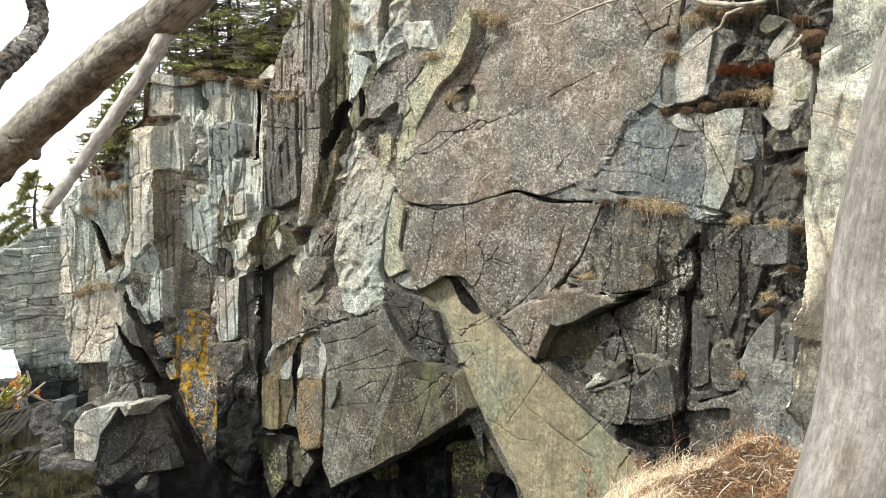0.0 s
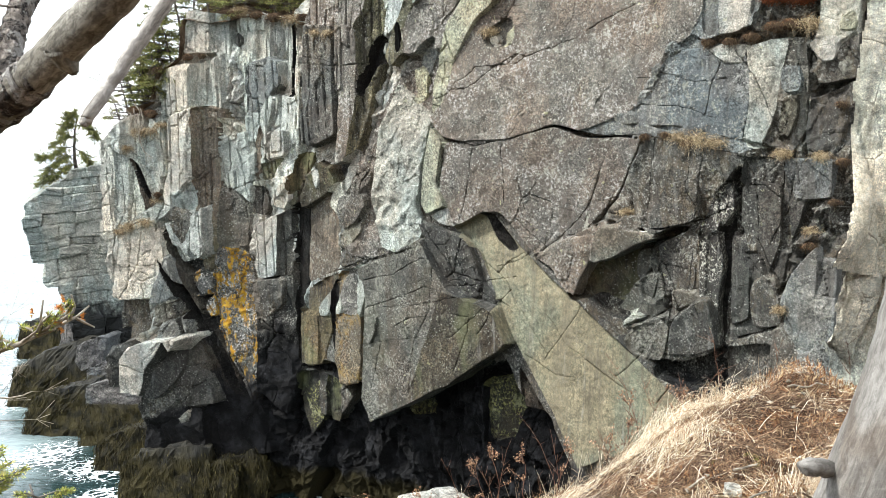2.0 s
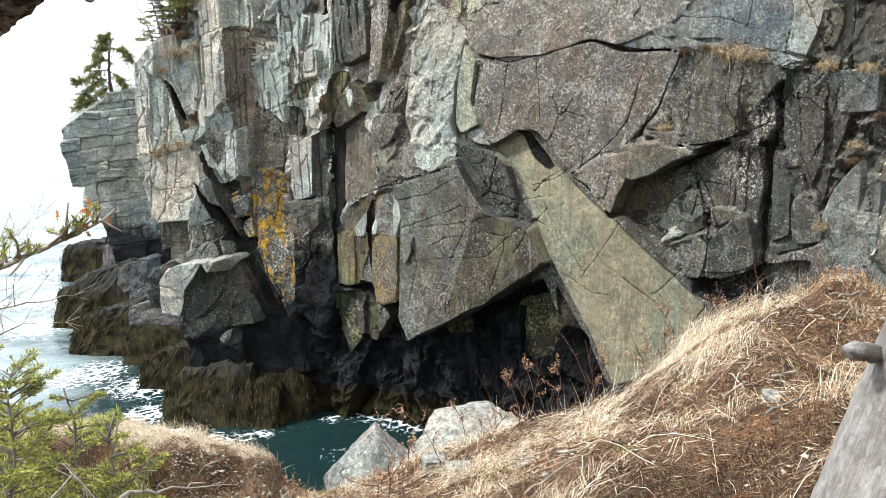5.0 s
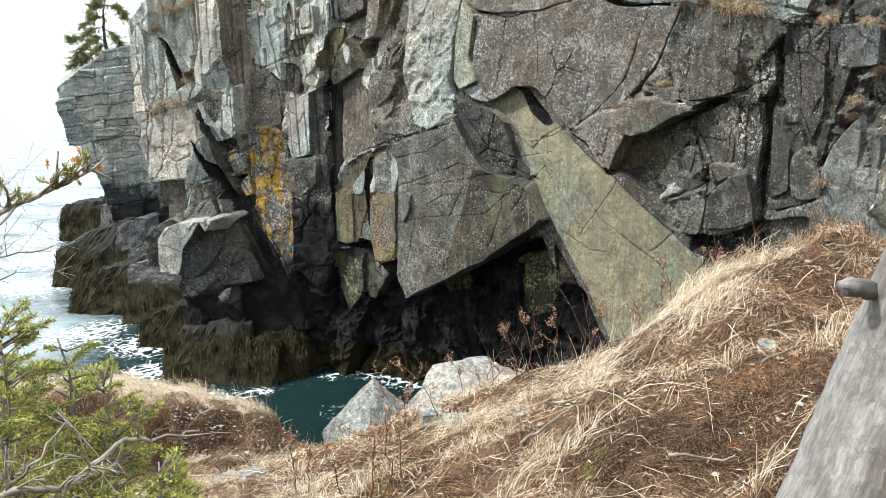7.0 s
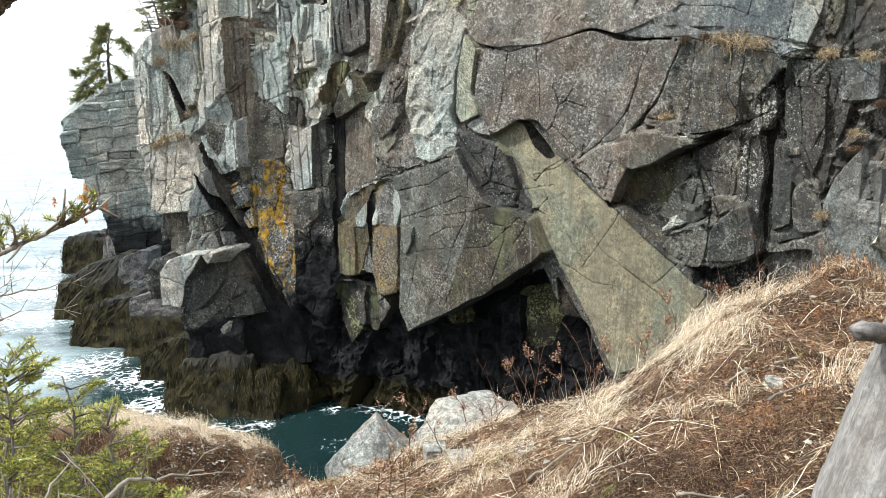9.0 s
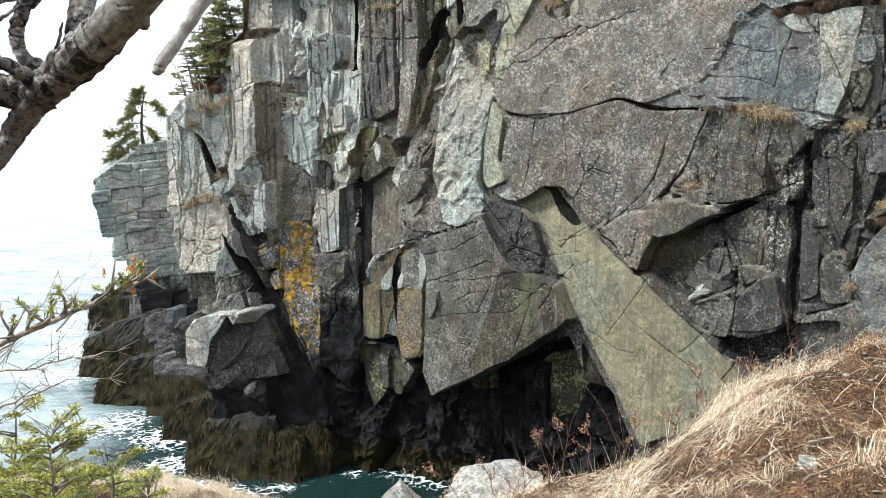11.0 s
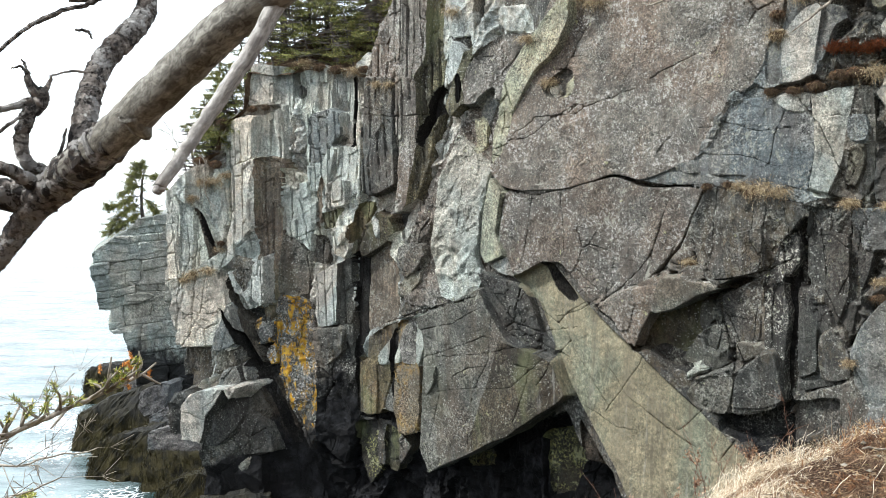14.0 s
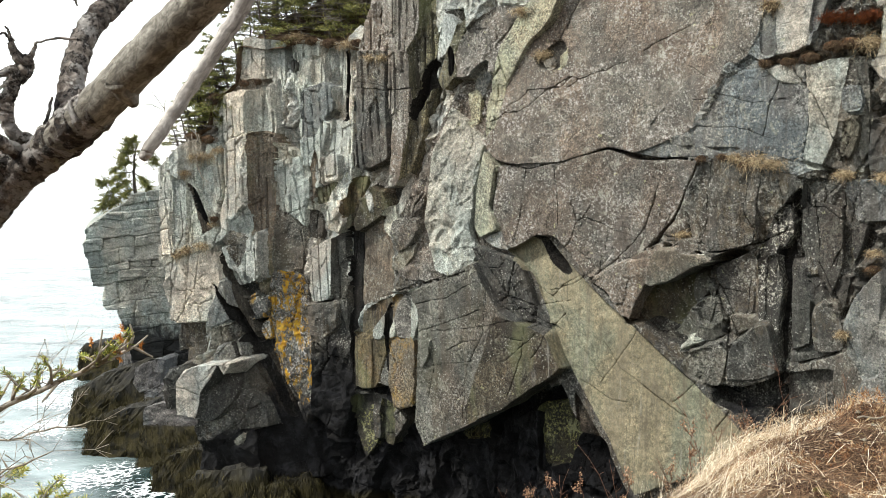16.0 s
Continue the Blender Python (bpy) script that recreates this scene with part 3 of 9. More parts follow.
slab("rock_slab", "lime", 0.31, 0.14, 0, 0.04, 0.5, (7.37, 12.00), (8.35, 12.91), (8.41, 12.35), (8.10, 11.71), (7.51, 11.31), (6.97, 10.53), (6.76, 9.72), (6.37, 9.37), (6.47, 10.20), (6.76, 11.24))
slab("rock_slab", "mauve", 0.21, 0, 0.05, 0.05, 0.25, (6.74, 8.87), (8.25, 8.93), (9.31, 9.16), (9.91, 8.95), (11.15, 8.93), (10.64, 7.83), (9.99, 7.16), (9.40, 6.79), (8.84, 6.58), (8.06, 7.43), (7.73, 7.38), (6.98, 7.11), (6.55, 7.57))
slab("rock_slab", "lime", 0.225, 0.35, 0, 0.03, 0.3, (6.37, 9.23), (6.74, 8.87), (6.52, 7.93), (6.82, 7.52), (6.20, 7.29), (6.01, 7.52), (6.13, 8.40))
slab("rock_slab", "grey", 0.15, 0.14, 0.21, 0.05, 0.5, (6.15, 7.26), (6.80, 7.48), (6.94, 7.10), (7.69, 7.35), (7.29, 6.94))
slab("rock_slab", "mauve", 0.175, -0.1, 0.15, 0.05, 0.6, (8.88, 6.58), (10.03, 7.21), (10.55, 7.51), (10.10, 6.56), (9.72, 5.95), (9.51, 6.12))
slab("rock_slab", "blue", 0.23, 0, -0.05, 0.04, 0.6, (9.86, 9.06), (10.60, 9.32), (11.04, 9.73), (11.41, 10.33), (12.02, 10.81), (12.24, 10.63), (12.91, 10.56), (13.12, 9.68), (13.23, 8.80), (12.75, 8.60), (11.74, 8.85), (10.66, 8.98))
slab("rock_slab", "blue", 0.22, 0.05, -0.05, 0.04, 0.6, (12.02, 10.81), (12.45, 11.66), (12.67, 12.80), (13.06, 12.37), (13.28, 11.78), (13.09, 10.84), (12.24, 10.65))
slab("rock_slab", "blue", 0.2, -0.1, 0, 0.05, 0.6, (13.00, 10.56), (13.55, 10.62), (13.52, 8.85), (13.24, 8.80), (13.11, 9.68))
slab("rock_slab", "slate", 0.275, 0, 0.08, 0.05, 0.7, (11.18, 8.92), (11.76, 8.95), (13.06, 8.59), (12.97, 7.92), (12.69, 7.41), (11.78, 7.31), (10.95, 7.20), (10.36, 7.45), (10.66, 7.82))
slab("rock_slab", "slate", 0.3, 0.05, 0.25, 0.04, 0.5, (10.15, 7.07), (10.88, 7.48), (10.99, 7.20), (11.79, 7.30), (10.83, 6.87), (10.15, 6.57))
# recess below the overhang, its shade carried by the dark stone
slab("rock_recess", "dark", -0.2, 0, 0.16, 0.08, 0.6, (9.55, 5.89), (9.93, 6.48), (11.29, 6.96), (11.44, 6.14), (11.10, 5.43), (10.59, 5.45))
slab("rock_slab", "slate", 0.075, 0.2, 0.18, 0.1, 0.8, (10.69, 6.11), (11.31, 6.80), (11.57, 6.18), (11.63, 5.77), (11.09, 5.44), (10.76, 5.57))
slab("rock_slab", "slate", 0.1, 0.05, 0.1, 0.05, 0.7, (11.41, 7.00), (12.56, 7.29), (12.52, 5.87), (11.88, 5.48), (11.61, 6.19))
slab("rock_cleft", "wetwhite", -0.025, 0, 0, 0.08, 0.8, (12.54, 7.89), (12.97, 8.50), (12.96, 6.70), (12.76, 5.26), (12.20, 4.51), (12.47, 6.25))
slab("rock_slab", "slate", 0.175, 0, 0.1, 0.06, 0.8, (10.91, 5.36), (11.78, 5.57), (12.71, 5.90), (12.63, 5.15), (12.21, 4.76), (11.36, 4.78))
# lower recess, shade again in the stone's colour
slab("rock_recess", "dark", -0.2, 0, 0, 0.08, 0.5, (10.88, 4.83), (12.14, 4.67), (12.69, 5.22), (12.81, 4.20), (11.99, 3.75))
slab("rock_slab", "darkslate", 0.1, 0.1, 0, 0.06, 0.8, (13.01, 8.49), (14.28, 8.60), (13.80, 6.78), (13.58, 5.58), (12.83, 5.29), (13.00, 6.72))
slab("rock_slab", "slate", 0.2, 0.1, 0.1, 0.05, 0.6, (13.23, 6.43), (13.63, 6.57), (13.79, 5.78), (13.25, 5.57))
slab("rock_slab", "blue", 0.3, 0.15, -0.05, 0.05, 0.7, (13.78, 6.39), (14.04, 6.86), (14.70, 6.91), (14.66, 4.70), (13.60, 4.66), (13.68, 5.58))
slab("rock_slab", "slate", 0.15, 0.15, 0.05, 0.06, 0.8, (12.88, 5.26), (13.64, 5.60), (13.66, 4.53), (12.79, 4.41))
slab("rock_slab", "slate", 0.175, 0.1, 0, 0.06, 0.8, (14.00, 9.57), (14.88, 9.94), (14.73, 8.50), (14.07, 8.63))
slab("rock_slab", "slate", 0.25, 0.1, 0, 0.06, 0.8, (14.14, 10.63), (14.87, 10.74), (14.89, 9.94), (14.20, 9.85))
slab("rock_slab", "pale", 0.175, 0.1, 0, 0.05, 0.8, (13.50, 10.07), (13.94, 10.20), (13.95, 9.71), (13.54, 9.67))
slab("rock_slab", "bright", 0.25, 0.1, -0.1, 0.05, 0.7, (14.21, 11.59), (14.59, 12.13), (14.67, 11.46), (14.56, 10.66), (14.18, 10.82))
slab("rock_slab", "blue", 0.2, 0.05, 0, 0.05, 0.6, (13.69, 8.58), (14.55, 8.59), (14.52, 7.91), (13.90, 7.89))
slab("rock_slab", "slate", 0.1, 0, 0, 0.06, 0.6, (13.06, 8.56), (13.66, 8.67), (13.89, 6.98), (13.09, 6.93))
slab("rock_slab", "lower", 0.425, 0.014, 0.05, 0.035, 0.45, (4.05, 6.01), (4.74, 6.10), (6.33, 6.85), (6.62, 6.51), (7.04, 5.82), (8.55, 4.87), (6.83, 3.65), (4.72, 2.47), (4.51, 3.02), (4.69, 5.10), (4.74, 5.74))
slab("rock_slab", "brownolive", 0.428, 0.014, 0.05, 0.03, 0.2, (6.76, 5.68), (8.19, 5.46), (8.55, 4.85), (6.84, 3.63), (5.81, 3.16), (6.33, 4.54))
slab("rock_slab", "darkslate", 0.2, -0.12, 0.05, 0.04, 0.5, (6.11, 7.16), (7.32, 6.83), (7.59, 5.96), (8.10, 5.42), (6.90, 5.76), (6.47, 6.41))
# inside of the cave, coloured dark for its shade
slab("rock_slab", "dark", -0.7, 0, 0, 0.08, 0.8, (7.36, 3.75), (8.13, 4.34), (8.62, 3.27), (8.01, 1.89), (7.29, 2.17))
slab("rock_slab", "olive", 0.075, 0.03, -0.047, 0.012, 0, (6.92, 7.04), (7.74, 7.43), (8.52, 6.65), (9.91, 5.64), (11.05, 4.78), (12.03, 3.99), (12.21, 3.63), (11.23, 3.03), (9.87, 2.32), (9.30, 3.37), (8.24, 4.92), (7.47, 6.63))
slab("rock_cleft", "wet_shade", -0.125, -0.33, 0, 0.02, 0, (7.58, 7.43), (7.74, 7.38), (8.42, 6.66), (8.19, 6.61), (7.82, 6.92))
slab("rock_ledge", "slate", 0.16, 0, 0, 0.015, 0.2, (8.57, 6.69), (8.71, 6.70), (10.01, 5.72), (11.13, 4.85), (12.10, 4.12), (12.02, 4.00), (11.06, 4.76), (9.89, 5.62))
slab("rock_recess", "wet_shade", -0.3, 0, 0, 0.04, 0.3, (-1.72, 4.25), (-1.44, 4.33), (-1.48, 3.90), (-1.73, 3.86))
slab("rock_column", "darkslate", 0.15, -0.3, 0, 0.025, 0.3, (2.20, 7.24), (2.41, 7.54), (2.40, 4.83), (2.21, 5.50), (2.06, 5.65))
slab("rock_column", "grey", 0.3, 0.1, 0.05, 0.04, 0.6, (1.98, 8.01), (2.55, 8.11), (2.54, 7.55), (2.32, 7.25), (2.01, 7.34))
slab("rock_slab", "slate", 0.18, 0, 0.05, 0.05, 0.7, (3.67, 7.59), (4.52, 7.74), (4.40, 6.97), (3.91, 6.75))
slab("rock_slab", "pale", 0.12, 0.1, 0, 0.04, 0.5, (3.60, 4.94), (3.85, 5.50), (3.79, 4.30), (3.66, 3.88))
slab("rock_column", "pale", 0.2, 0.1, 0, 0.03, 0.5, (1.27, 8.82), (1.69, 8.82), (1.65, 8.00), (1.29, 8.07))
slab("rock_slab", "slate", 0.2, 0, 0.1, 0.05, 0.6, (1.38, 5.54), (2.25, 5.62), (2.14, 4.95), (1.54, 4.50), (1.41, 4.77))
slab("rock_cleft", "wet_shade", -0.06, 0, 0, 0.02, 0, (2.49, 7.32), (2.80, 7.49), (2.71, 5.37), (2.55, 3.46), (2.41, 3.45))
slab("rock_face", "lichen", 0.12, 0, 0.05, 0.04, 0.9, (-0.09, 5.60), (0.11, 5.89), (0.44, 6.12), (0.68, 6.52), (1.34, 6.14), (1.43, 4.76), (1.26, 2.51), (1.06, 2.33), (0.78, 3.44), (0.56, 4.13))
slab("rock_spur", "band", 0.2, -0.12, 0.041, 0.03, 0.5, (-0.73, 6.98), (-0.58, 6.70), (-0.03, 5.61), (0.61, 4.14), (0.83, 3.46), (1.35, 2.00), (1.64, 1.15), (0.30, 1.06), (0.30, 2.69), (0.17, 3.61), (-0.20, 4.72), (-0.49, 5.91))
slab("rock_slab", "khaki", 0.1, 0.05, 0, 0.03, 0.5, (2.59, 4.84), (3.11, 4.89), (3.13, 3.61), (2.61, 3.54))
slab("rock_cleft", "wetwhite", 0.2, 0.1, 0, 0.03, 0.5, (12.29, 7.29), (12.54, 7.90), (12.76, 7.61), (12.76, 6.71), (12.58, 5.78), (12.31, 5.24), (12.24, 6.06))
slab("rock_face", "mossgreen", -0.3, 0, 0, 0.03, 0.5, (2.29, 3.28), (2.91, 3.35), (2.96, 2.15), (2.55, 1.68), (2.27, 2.35))
slab("rock_face", "mossgreen", -0.25, 0, 0, 0.03, 0.5, (3.14, 3.33), (3.57, 3.21), (3.47, 2.16), (3.18, 2.19))
slab("rock_slab", "slate", 0.2, 0.1, 0.1, 0.05, 0.7, (11.68, 5.57), (12.31, 5.98), (12.68, 5.91), (12.66, 5.16), (12.39, 4.89), (11.62, 4.86))
slab("rock_slab", "lower", 0.1, -0.15, 0.1, 0.04, 0.7, (10.83, 5.15), (11.20, 5.47), (11.63, 5.60), (11.66, 4.84), (11.53, 4.64), (11.02, 4.87))
slab("rock_slab", "lower", 0.05, -0.29, 0.2, 0.05, 0.8, (10.64, 5.77), (11.02, 6.23), (11.36, 6.11), (11.54, 5.95), (11.61, 5.66), (11.18, 5.49), (10.80, 5.64))
slab("rock_slab", "bright", 0.12, 0.1, 0.2, 0.02, 0.3, (10.74, 5.33), (11.00, 5.66), (11.22, 5.53))
slab("rock_face", "band", -0.15, -0.1, 0, 0.04, 0.7, (8.43, 4.26), (9.11, 3.25), (9.67, 2.22), (9.58, 1.70), (9.19, 1.63), (8.65, 2.54))
# smaller faces, columns and recesses
slab("rock_column", "ash", 0.170, 0.1, 0.0, 0.03, 0.4, (0.06, 11.93), (0.53, 11.95), (0.66, 11.83), (0.67, 11.14), (0.53, 10.94), (-0.00, 10.91), (-0.11, 10.95), (0.00, 11.15))
slab("rock_column", "green", 0.064, 0.0, 0.0, 0.02, 0.4, (0.59, 11.93), (0.74, 11.93), (0.74, 11.01), (0.57, 11.04))
slab("rock_column", "green", 0.064, 0.0, 0.0, 0.03, 0.5, (-0.59, 10.49), (-0.42, 10.42), (-0.46, 9.32), (-0.59, 9.22))
slab("rock_column", "ash", 0.320, 0.3, 0.0, 0.03, 0.4, (-0.25, 10.39), (-0.05, 10.47), (-0.08, 9.52), (-0.31, 9.32))
slab("rock_column", "ash", 0.425, 0.3, 0.0, 0.03, 0.4, (-0.03, 10.47), (0.31, 10.62), (0.28, 9.62), (-0.07, 9.49))
slab("rock_column", "pale", 0.493, -0.4, 0.0, 0.02, 0.4, (0.34, 10.63), (0.49, 10.70), (0.45, 9.72), (0.32, 9.62))
slab("rock_column", "green", 0.137, -0.1, 0.0, 0.04, 0.6, (0.28, 10.71), (0.61, 10.87), (0.63, 9.72), (0.26, 9.71))
slab("rock_column", "ash", 0.528, -0.5, 0.0, 0.03, 0.4, (0.25, 9.22), (0.42, 9.34), (0.42, 8.02), (0.12, 7.73))
slab("rock_column", "green", 0.441, -0.2, 0.35, 0.04, 0.5, (0.06, 7.72), (0.47, 8.00), (0.39, 7.36), (0.05, 7.12), (-0.18, 7.33), (-0.15, 7.59))
slab("rock_column", "slate", 0.475, 0.1, 0.2, 0.04, 0.5, (-0.10, 7.34), (0.20, 7.14), (0.33, 7.07), (0.03, 6.39), (-0.08, 6.64), (-0.25, 7.03), (-0.35, 7.06))
slab("rock_column", "ash", 0.122, 0.1, 0.1, 0.03, 0.5, (-0.80, 7.17), (-0.35, 7.57), (-0.51, 6.97), (-0.37, 6.33), (-0.50, 6.12), (-0.65, 6.58))
slab("rock_column", "ash", 0.132, 0.1, 0.1, 0.03, 0.5, (-0.47, 6.12), (-0.27, 6.37), (-0.09, 6.37), (0.21, 6.00), (-0.10, 5.93), (-0.28, 5.77))
slab("rock_slab", "dark", -0.025, 0.0, 0.2, 0.04, 0.4, (-0.19, 5.92), (0.19, 6.06), (0.39, 5.92), (0.03, 5.69), (-0.24, 5.59), (-0.34, 5.69))
slab("rock_cleft", "brown", 0.053, 0.0, 0.0, 0.02, 0.3, (0.67, 9.45), (0.78, 9.45), (0.76, 8.86), (0.66, 8.70))
slab("rock_column", "green", 0.065, 0.1, 0.0, 0.03, 0.5, (0.74, 11.75), (0.97, 11.81), (0.98, 10.87), (0.73, 10.94))
slab("rock_column", "darkslate", 0.159, 0.0, 0.0, 0.02, 0.3, (1.11, 11.36), (1.28, 11.35), (1.27, 11.10), (1.11, 11.10))
slab("rock_column", "blue", 0.270, 0.1, 0.1, 0.04, 0.5, (1.38, 10.62), (1.92, 10.80), (2.34, 10.70), (2.33, 10.22), (1.83, 9.87), (1.72, 9.53), (1.36, 9.58))
slab("rock_column", "ash", 0.069, 0.2, 0.0, 0.03, 0.4, (2.21, 11.54), (2.72, 11.57), (2.66, 9.89), (2.30, 9.90))
slab("rock_cleft", "wet_shade", -0.170, 0.0, 0.0, 0.01, 0.1, (2.52, 11.61), (2.65, 11.60), (2.51, 9.90), (2.43, 9.91))
slab("rock_column", "grey", 0.315, 0.1, 0.1, 0.03, 0.4, (1.70, 8.97), (2.42, 9.17), (2.39, 8.53), (1.87, 8.46), (1.71, 8.50))
slab("rock_column", "pale", 0.246, 0.0, 0.0, 0.03, 0.5, (1.36, 8.50), (1.66, 8.63), (1.64, 8.02), (1.40, 8.09))
slab("rock_cleft", "brown", 0.180, 0.0, 0.0, 0.02, 0.3, (1.66, 9.24), (1.78, 9.21), (1.68, 8.29), (1.61, 7.95), (1.58, 8.43))
slab("rock_column", "olive_dark", 0.154, 0.0, 0.2, 0.03, 0.4, (1.68, 8.29), (2.29, 8.50), (1.97, 8.02), (1.66, 7.95))
slab("rock_column", "ash", 0.437, 0.1, 0.2, 0.02, 0.3, (2.11, 7.74), (2.73, 8.12), (2.61, 7.82), (2.06, 7.49))
slab("rock_column", "slate", 0.053, 0.0, 0.0, 0.04, 0.6, (1.35, 7.81), (1.63, 7.81), (1.76, 7.47), (1.66, 7.06), (1.41, 7.19), (1.25, 7.32))
slab("rock_slab", "brownolive", 0.199, -0.2, 0.2, 0.03, 0.3, (3.30, 8.45), (3.61, 8.19), (3.72, 7.93), (3.55, 7.73), (2.91, 7.35), (2.76, 7.31), (2.72, 7.51), (2.92, 7.91))
slab("rock_slab", "bright", 0.254, 0.0, 0.0, 0.01, 0.1, (3.17, 8.34), (3.32, 8.16), (3.29, 7.76), (3.18, 7.79))
slab("rock_slab", "khaki", -0.001, 0.0, 0.0, 0.02, 0.3, (2.79, 8.63), (3.04, 8.57), (2.95, 8.37), (2.61, 7.76), (2.50, 7.62), (2.55, 8.43))
slab("rock_slab", "pale", 0.006, 0.1, 0.0, 0.04, 0.5, (3.54, 7.79), (3.90, 7.99), (3.71, 7.14), (3.44, 7.39))
slab("rock_slab", "ash", 0.064, 0.1, 0.0, 0.04, 0.4, (4.00, 8.29), (4.46, 8.74), (4.37, 8.33), (3.99, 7.67), (3.85, 7.67))
slab("rock_slab", "slate", 0.299, 0.1, 0.1, 0.03, 0.4, (4.20, 7.56), (4.64, 7.71), (4.71, 7.46), (4.22, 6.85), (3.99, 6.90))
slab("rock_slab", "lower", 0.228, 0.1, 0.0, 0.04, 0.5, (3.85, 6.63), (4.12, 6.91), (4.56, 7.13), (4.51, 6.81), (4.12, 6.52), (3.87, 6.40))
slab("rock_slab", "grey", 0.108, 0.0, 0.0, 0.03, 0.4, (5.26, 12.76), (5.89, 12.70), (5.87, 12.17), (5.25, 12.22))
slab("rock_slab", "slate", 0.005, 0.0, 0.4, 0.02, 0.3, (5.29, 12.20), (5.84, 12.15), (5.74, 11.78), (5.48, 12.09))
slab("rock_slab", "ash", 0.166, 0.1, 0.0, 0.03, 0.4, (5.36, 12.12), (5.55, 12.05), (5.87, 11.71), (5.39, 11.29), (5.04, 11.07), (5.20, 11.89))
slab("rock_slab", "olive_dark", 0.168, -0.2, 0.0, 0.03, 0.4, (5.85, 12.01), (5.99, 11.93), (5.54, 11.16), (5.65, 10.76), (5.33, 10.44), (5.19, 10.69), (5.39, 11.29))
slab("rock_cleft", "wet_shade", -0.040, 0.0, 0.0, 0.01, 0.1, (5.47, 11.42), (5.56, 11.36), (5.55, 10.74), (5.45, 10.74))
slab("rock_cleft", "wet_shade", -0.173, 0.0, 0.0, 0.01, 0.1, (4.81, 11.08), (5.06, 11.22), (4.99, 10.62), (4.74, 10.23), (4.52, 9.88), (4.45, 9.99))
slab("rock_slab", "blue", -0.070, 0.0, 0.0, 0.02, 0.3, (6.09, 10.90), (6.45, 11.12), (6.38, 10.65), (6.12, 10.18), (5.94, 10.55))
slab("rock_slab", "lime", -0.059, 0.0, 0.0, 0.02, 0.2, (5.77, 10.41), (6.12, 10.44), (6.12, 9.81), (5.87, 9.67))
slab("rock_recess", "slate", 0.106, 0.0, 0.0, 0.03, 0.4, (7.57, 11.03), (7.80, 11.10), (8.12, 11.28), (8.27, 11.35), (8.38, 11.22), (8.35, 11.05), (8.31, 10.77), (8.12, 10.74), (7.93, 10.79), (7.73, 10.79))
slab("rock_slab", "grey", 0.215, 0.0, 0.2, 0.02, 0.2, (7.79, 10.95), (7.99, 11.03), (8.08, 10.90), (7.98, 10.78), (7.81, 10.83))
slab("rock_slab", "lime", 0.187, 0.1, 0.0, 0.02, 0.2, (8.16, 11.03), (8.41, 11.16), (8.34, 10.81), (8.16, 10.76))
slab("rock_slab", "blue", 0.223, 0.0, 0.0, 0.04, 0.6, (11.76, 10.58), (11.56, 10.43), (11.51, 10.08), (11.44, 9.93), (11.15, 9.58), (10.96, 9.46), (10.99, 9.22), (11.59, 9.06), (11.80, 9.06), (12.00, 9.16), (12.60, 9.06), (13.09, 8.81), (13.18, 9.05), (13.11, 10.02), (13.05, 10.55), (12.86, 10.59), (12.37, 10.54), (12.17, 10.45))
slab("rock_slab", "bright", 0.294, 0.2, 0.1, 0.02, 0.4, (11.30, 10.27), (11.45, 10.28), (11.62, 10.12), (11.43, 9.95), (11.29, 10.13))
slab("rock_slab", "pale", 0.298, 0.1, 0.1, 0.04, 0.6, (10.58, 9.42), (10.98, 9.43), (11.04, 9.19), (10.63, 9.22))
slab("rock_slab", "bright", 0.262, 0.0, 0.1, 0.02, 0.3, (12.29, 10.44), (12.88, 10.58), (12.92, 10.20), (12.63, 10.28))
slab("rock_slab", "pale", 0.186, 0.1, 0.0, 0.03, 0.5, (13.14, 10.50), (13.42, 10.67), (13.61, 10.57), (13.58, 10.00), (13.56, 9.05), (13.38, 8.76), (13.08, 8.81), (13.11, 10.02))
slab("rock_slab", "grey", 0.190, 0.1, 0.1, 0.02, 0.3, (13.53, 10.10), (13.90, 10.22), (13.95, 9.80), (13.81, 9.69), (13.53, 9.76))
slab("rock_cleft", "wet_shade", 0.200, 0.0, 0.0, 0.01, 0.1, (12.93, 10.52), (13.03, 10.51), (13.08, 10.03), (12.95, 9.98))
slab("rock_slab", "olive_dark", -0.014, 0.1, 0.0, 0.05, 0.8, (13.65, 9.73), (13.89, 9.77), (13.99, 9.43), (13.86, 9.05), (13.87, 8.81), (13.63, 8.86), (13.57, 9.44))
slab("rock_slab", "bright", 0.292, 0.1, 0.0, 0.02, 0.3, (12.48, 11.56), (12.79, 11.98), (13.05, 12.11), (13.20, 12.04), (13.18, 11.55), (13.05, 11.07), (12.92, 10.80), (12.55, 10.72))
slab("rock_slab", "blue", 0.232, 0.0, 0.0, 0.03, 0.4, (13.18, 12.06), (13.52, 12.03), (13.63, 11.78), (13.38, 11.73), (13.19, 11.07), (13.07, 11.08))
slab("rock_slab", "blue", 0.192, 0.0, 0.0, 0.03, 0.4, (12.22, 11.53), (12.46, 11.54), (12.48, 10.75), (12.23, 10.75))
slab("rock_slab", "bright", 0.316, 0.1, 0.1, 0.02, 0.3, (14.22, 11.39), (14.50, 11.73), (14.60, 12.00), (14.45, 12.12), (14.36, 11.95), (14.10, 11.59), (14.12, 11.44))
slab("rock_slab", "lime", 0.399, 0.1, 0.2, 0.02, 0.2, (13.95, 12.02), (14.14, 12.22), (14.47, 12.11), (14.33, 11.94), (14.13, 11.85), (13.99, 11.90))
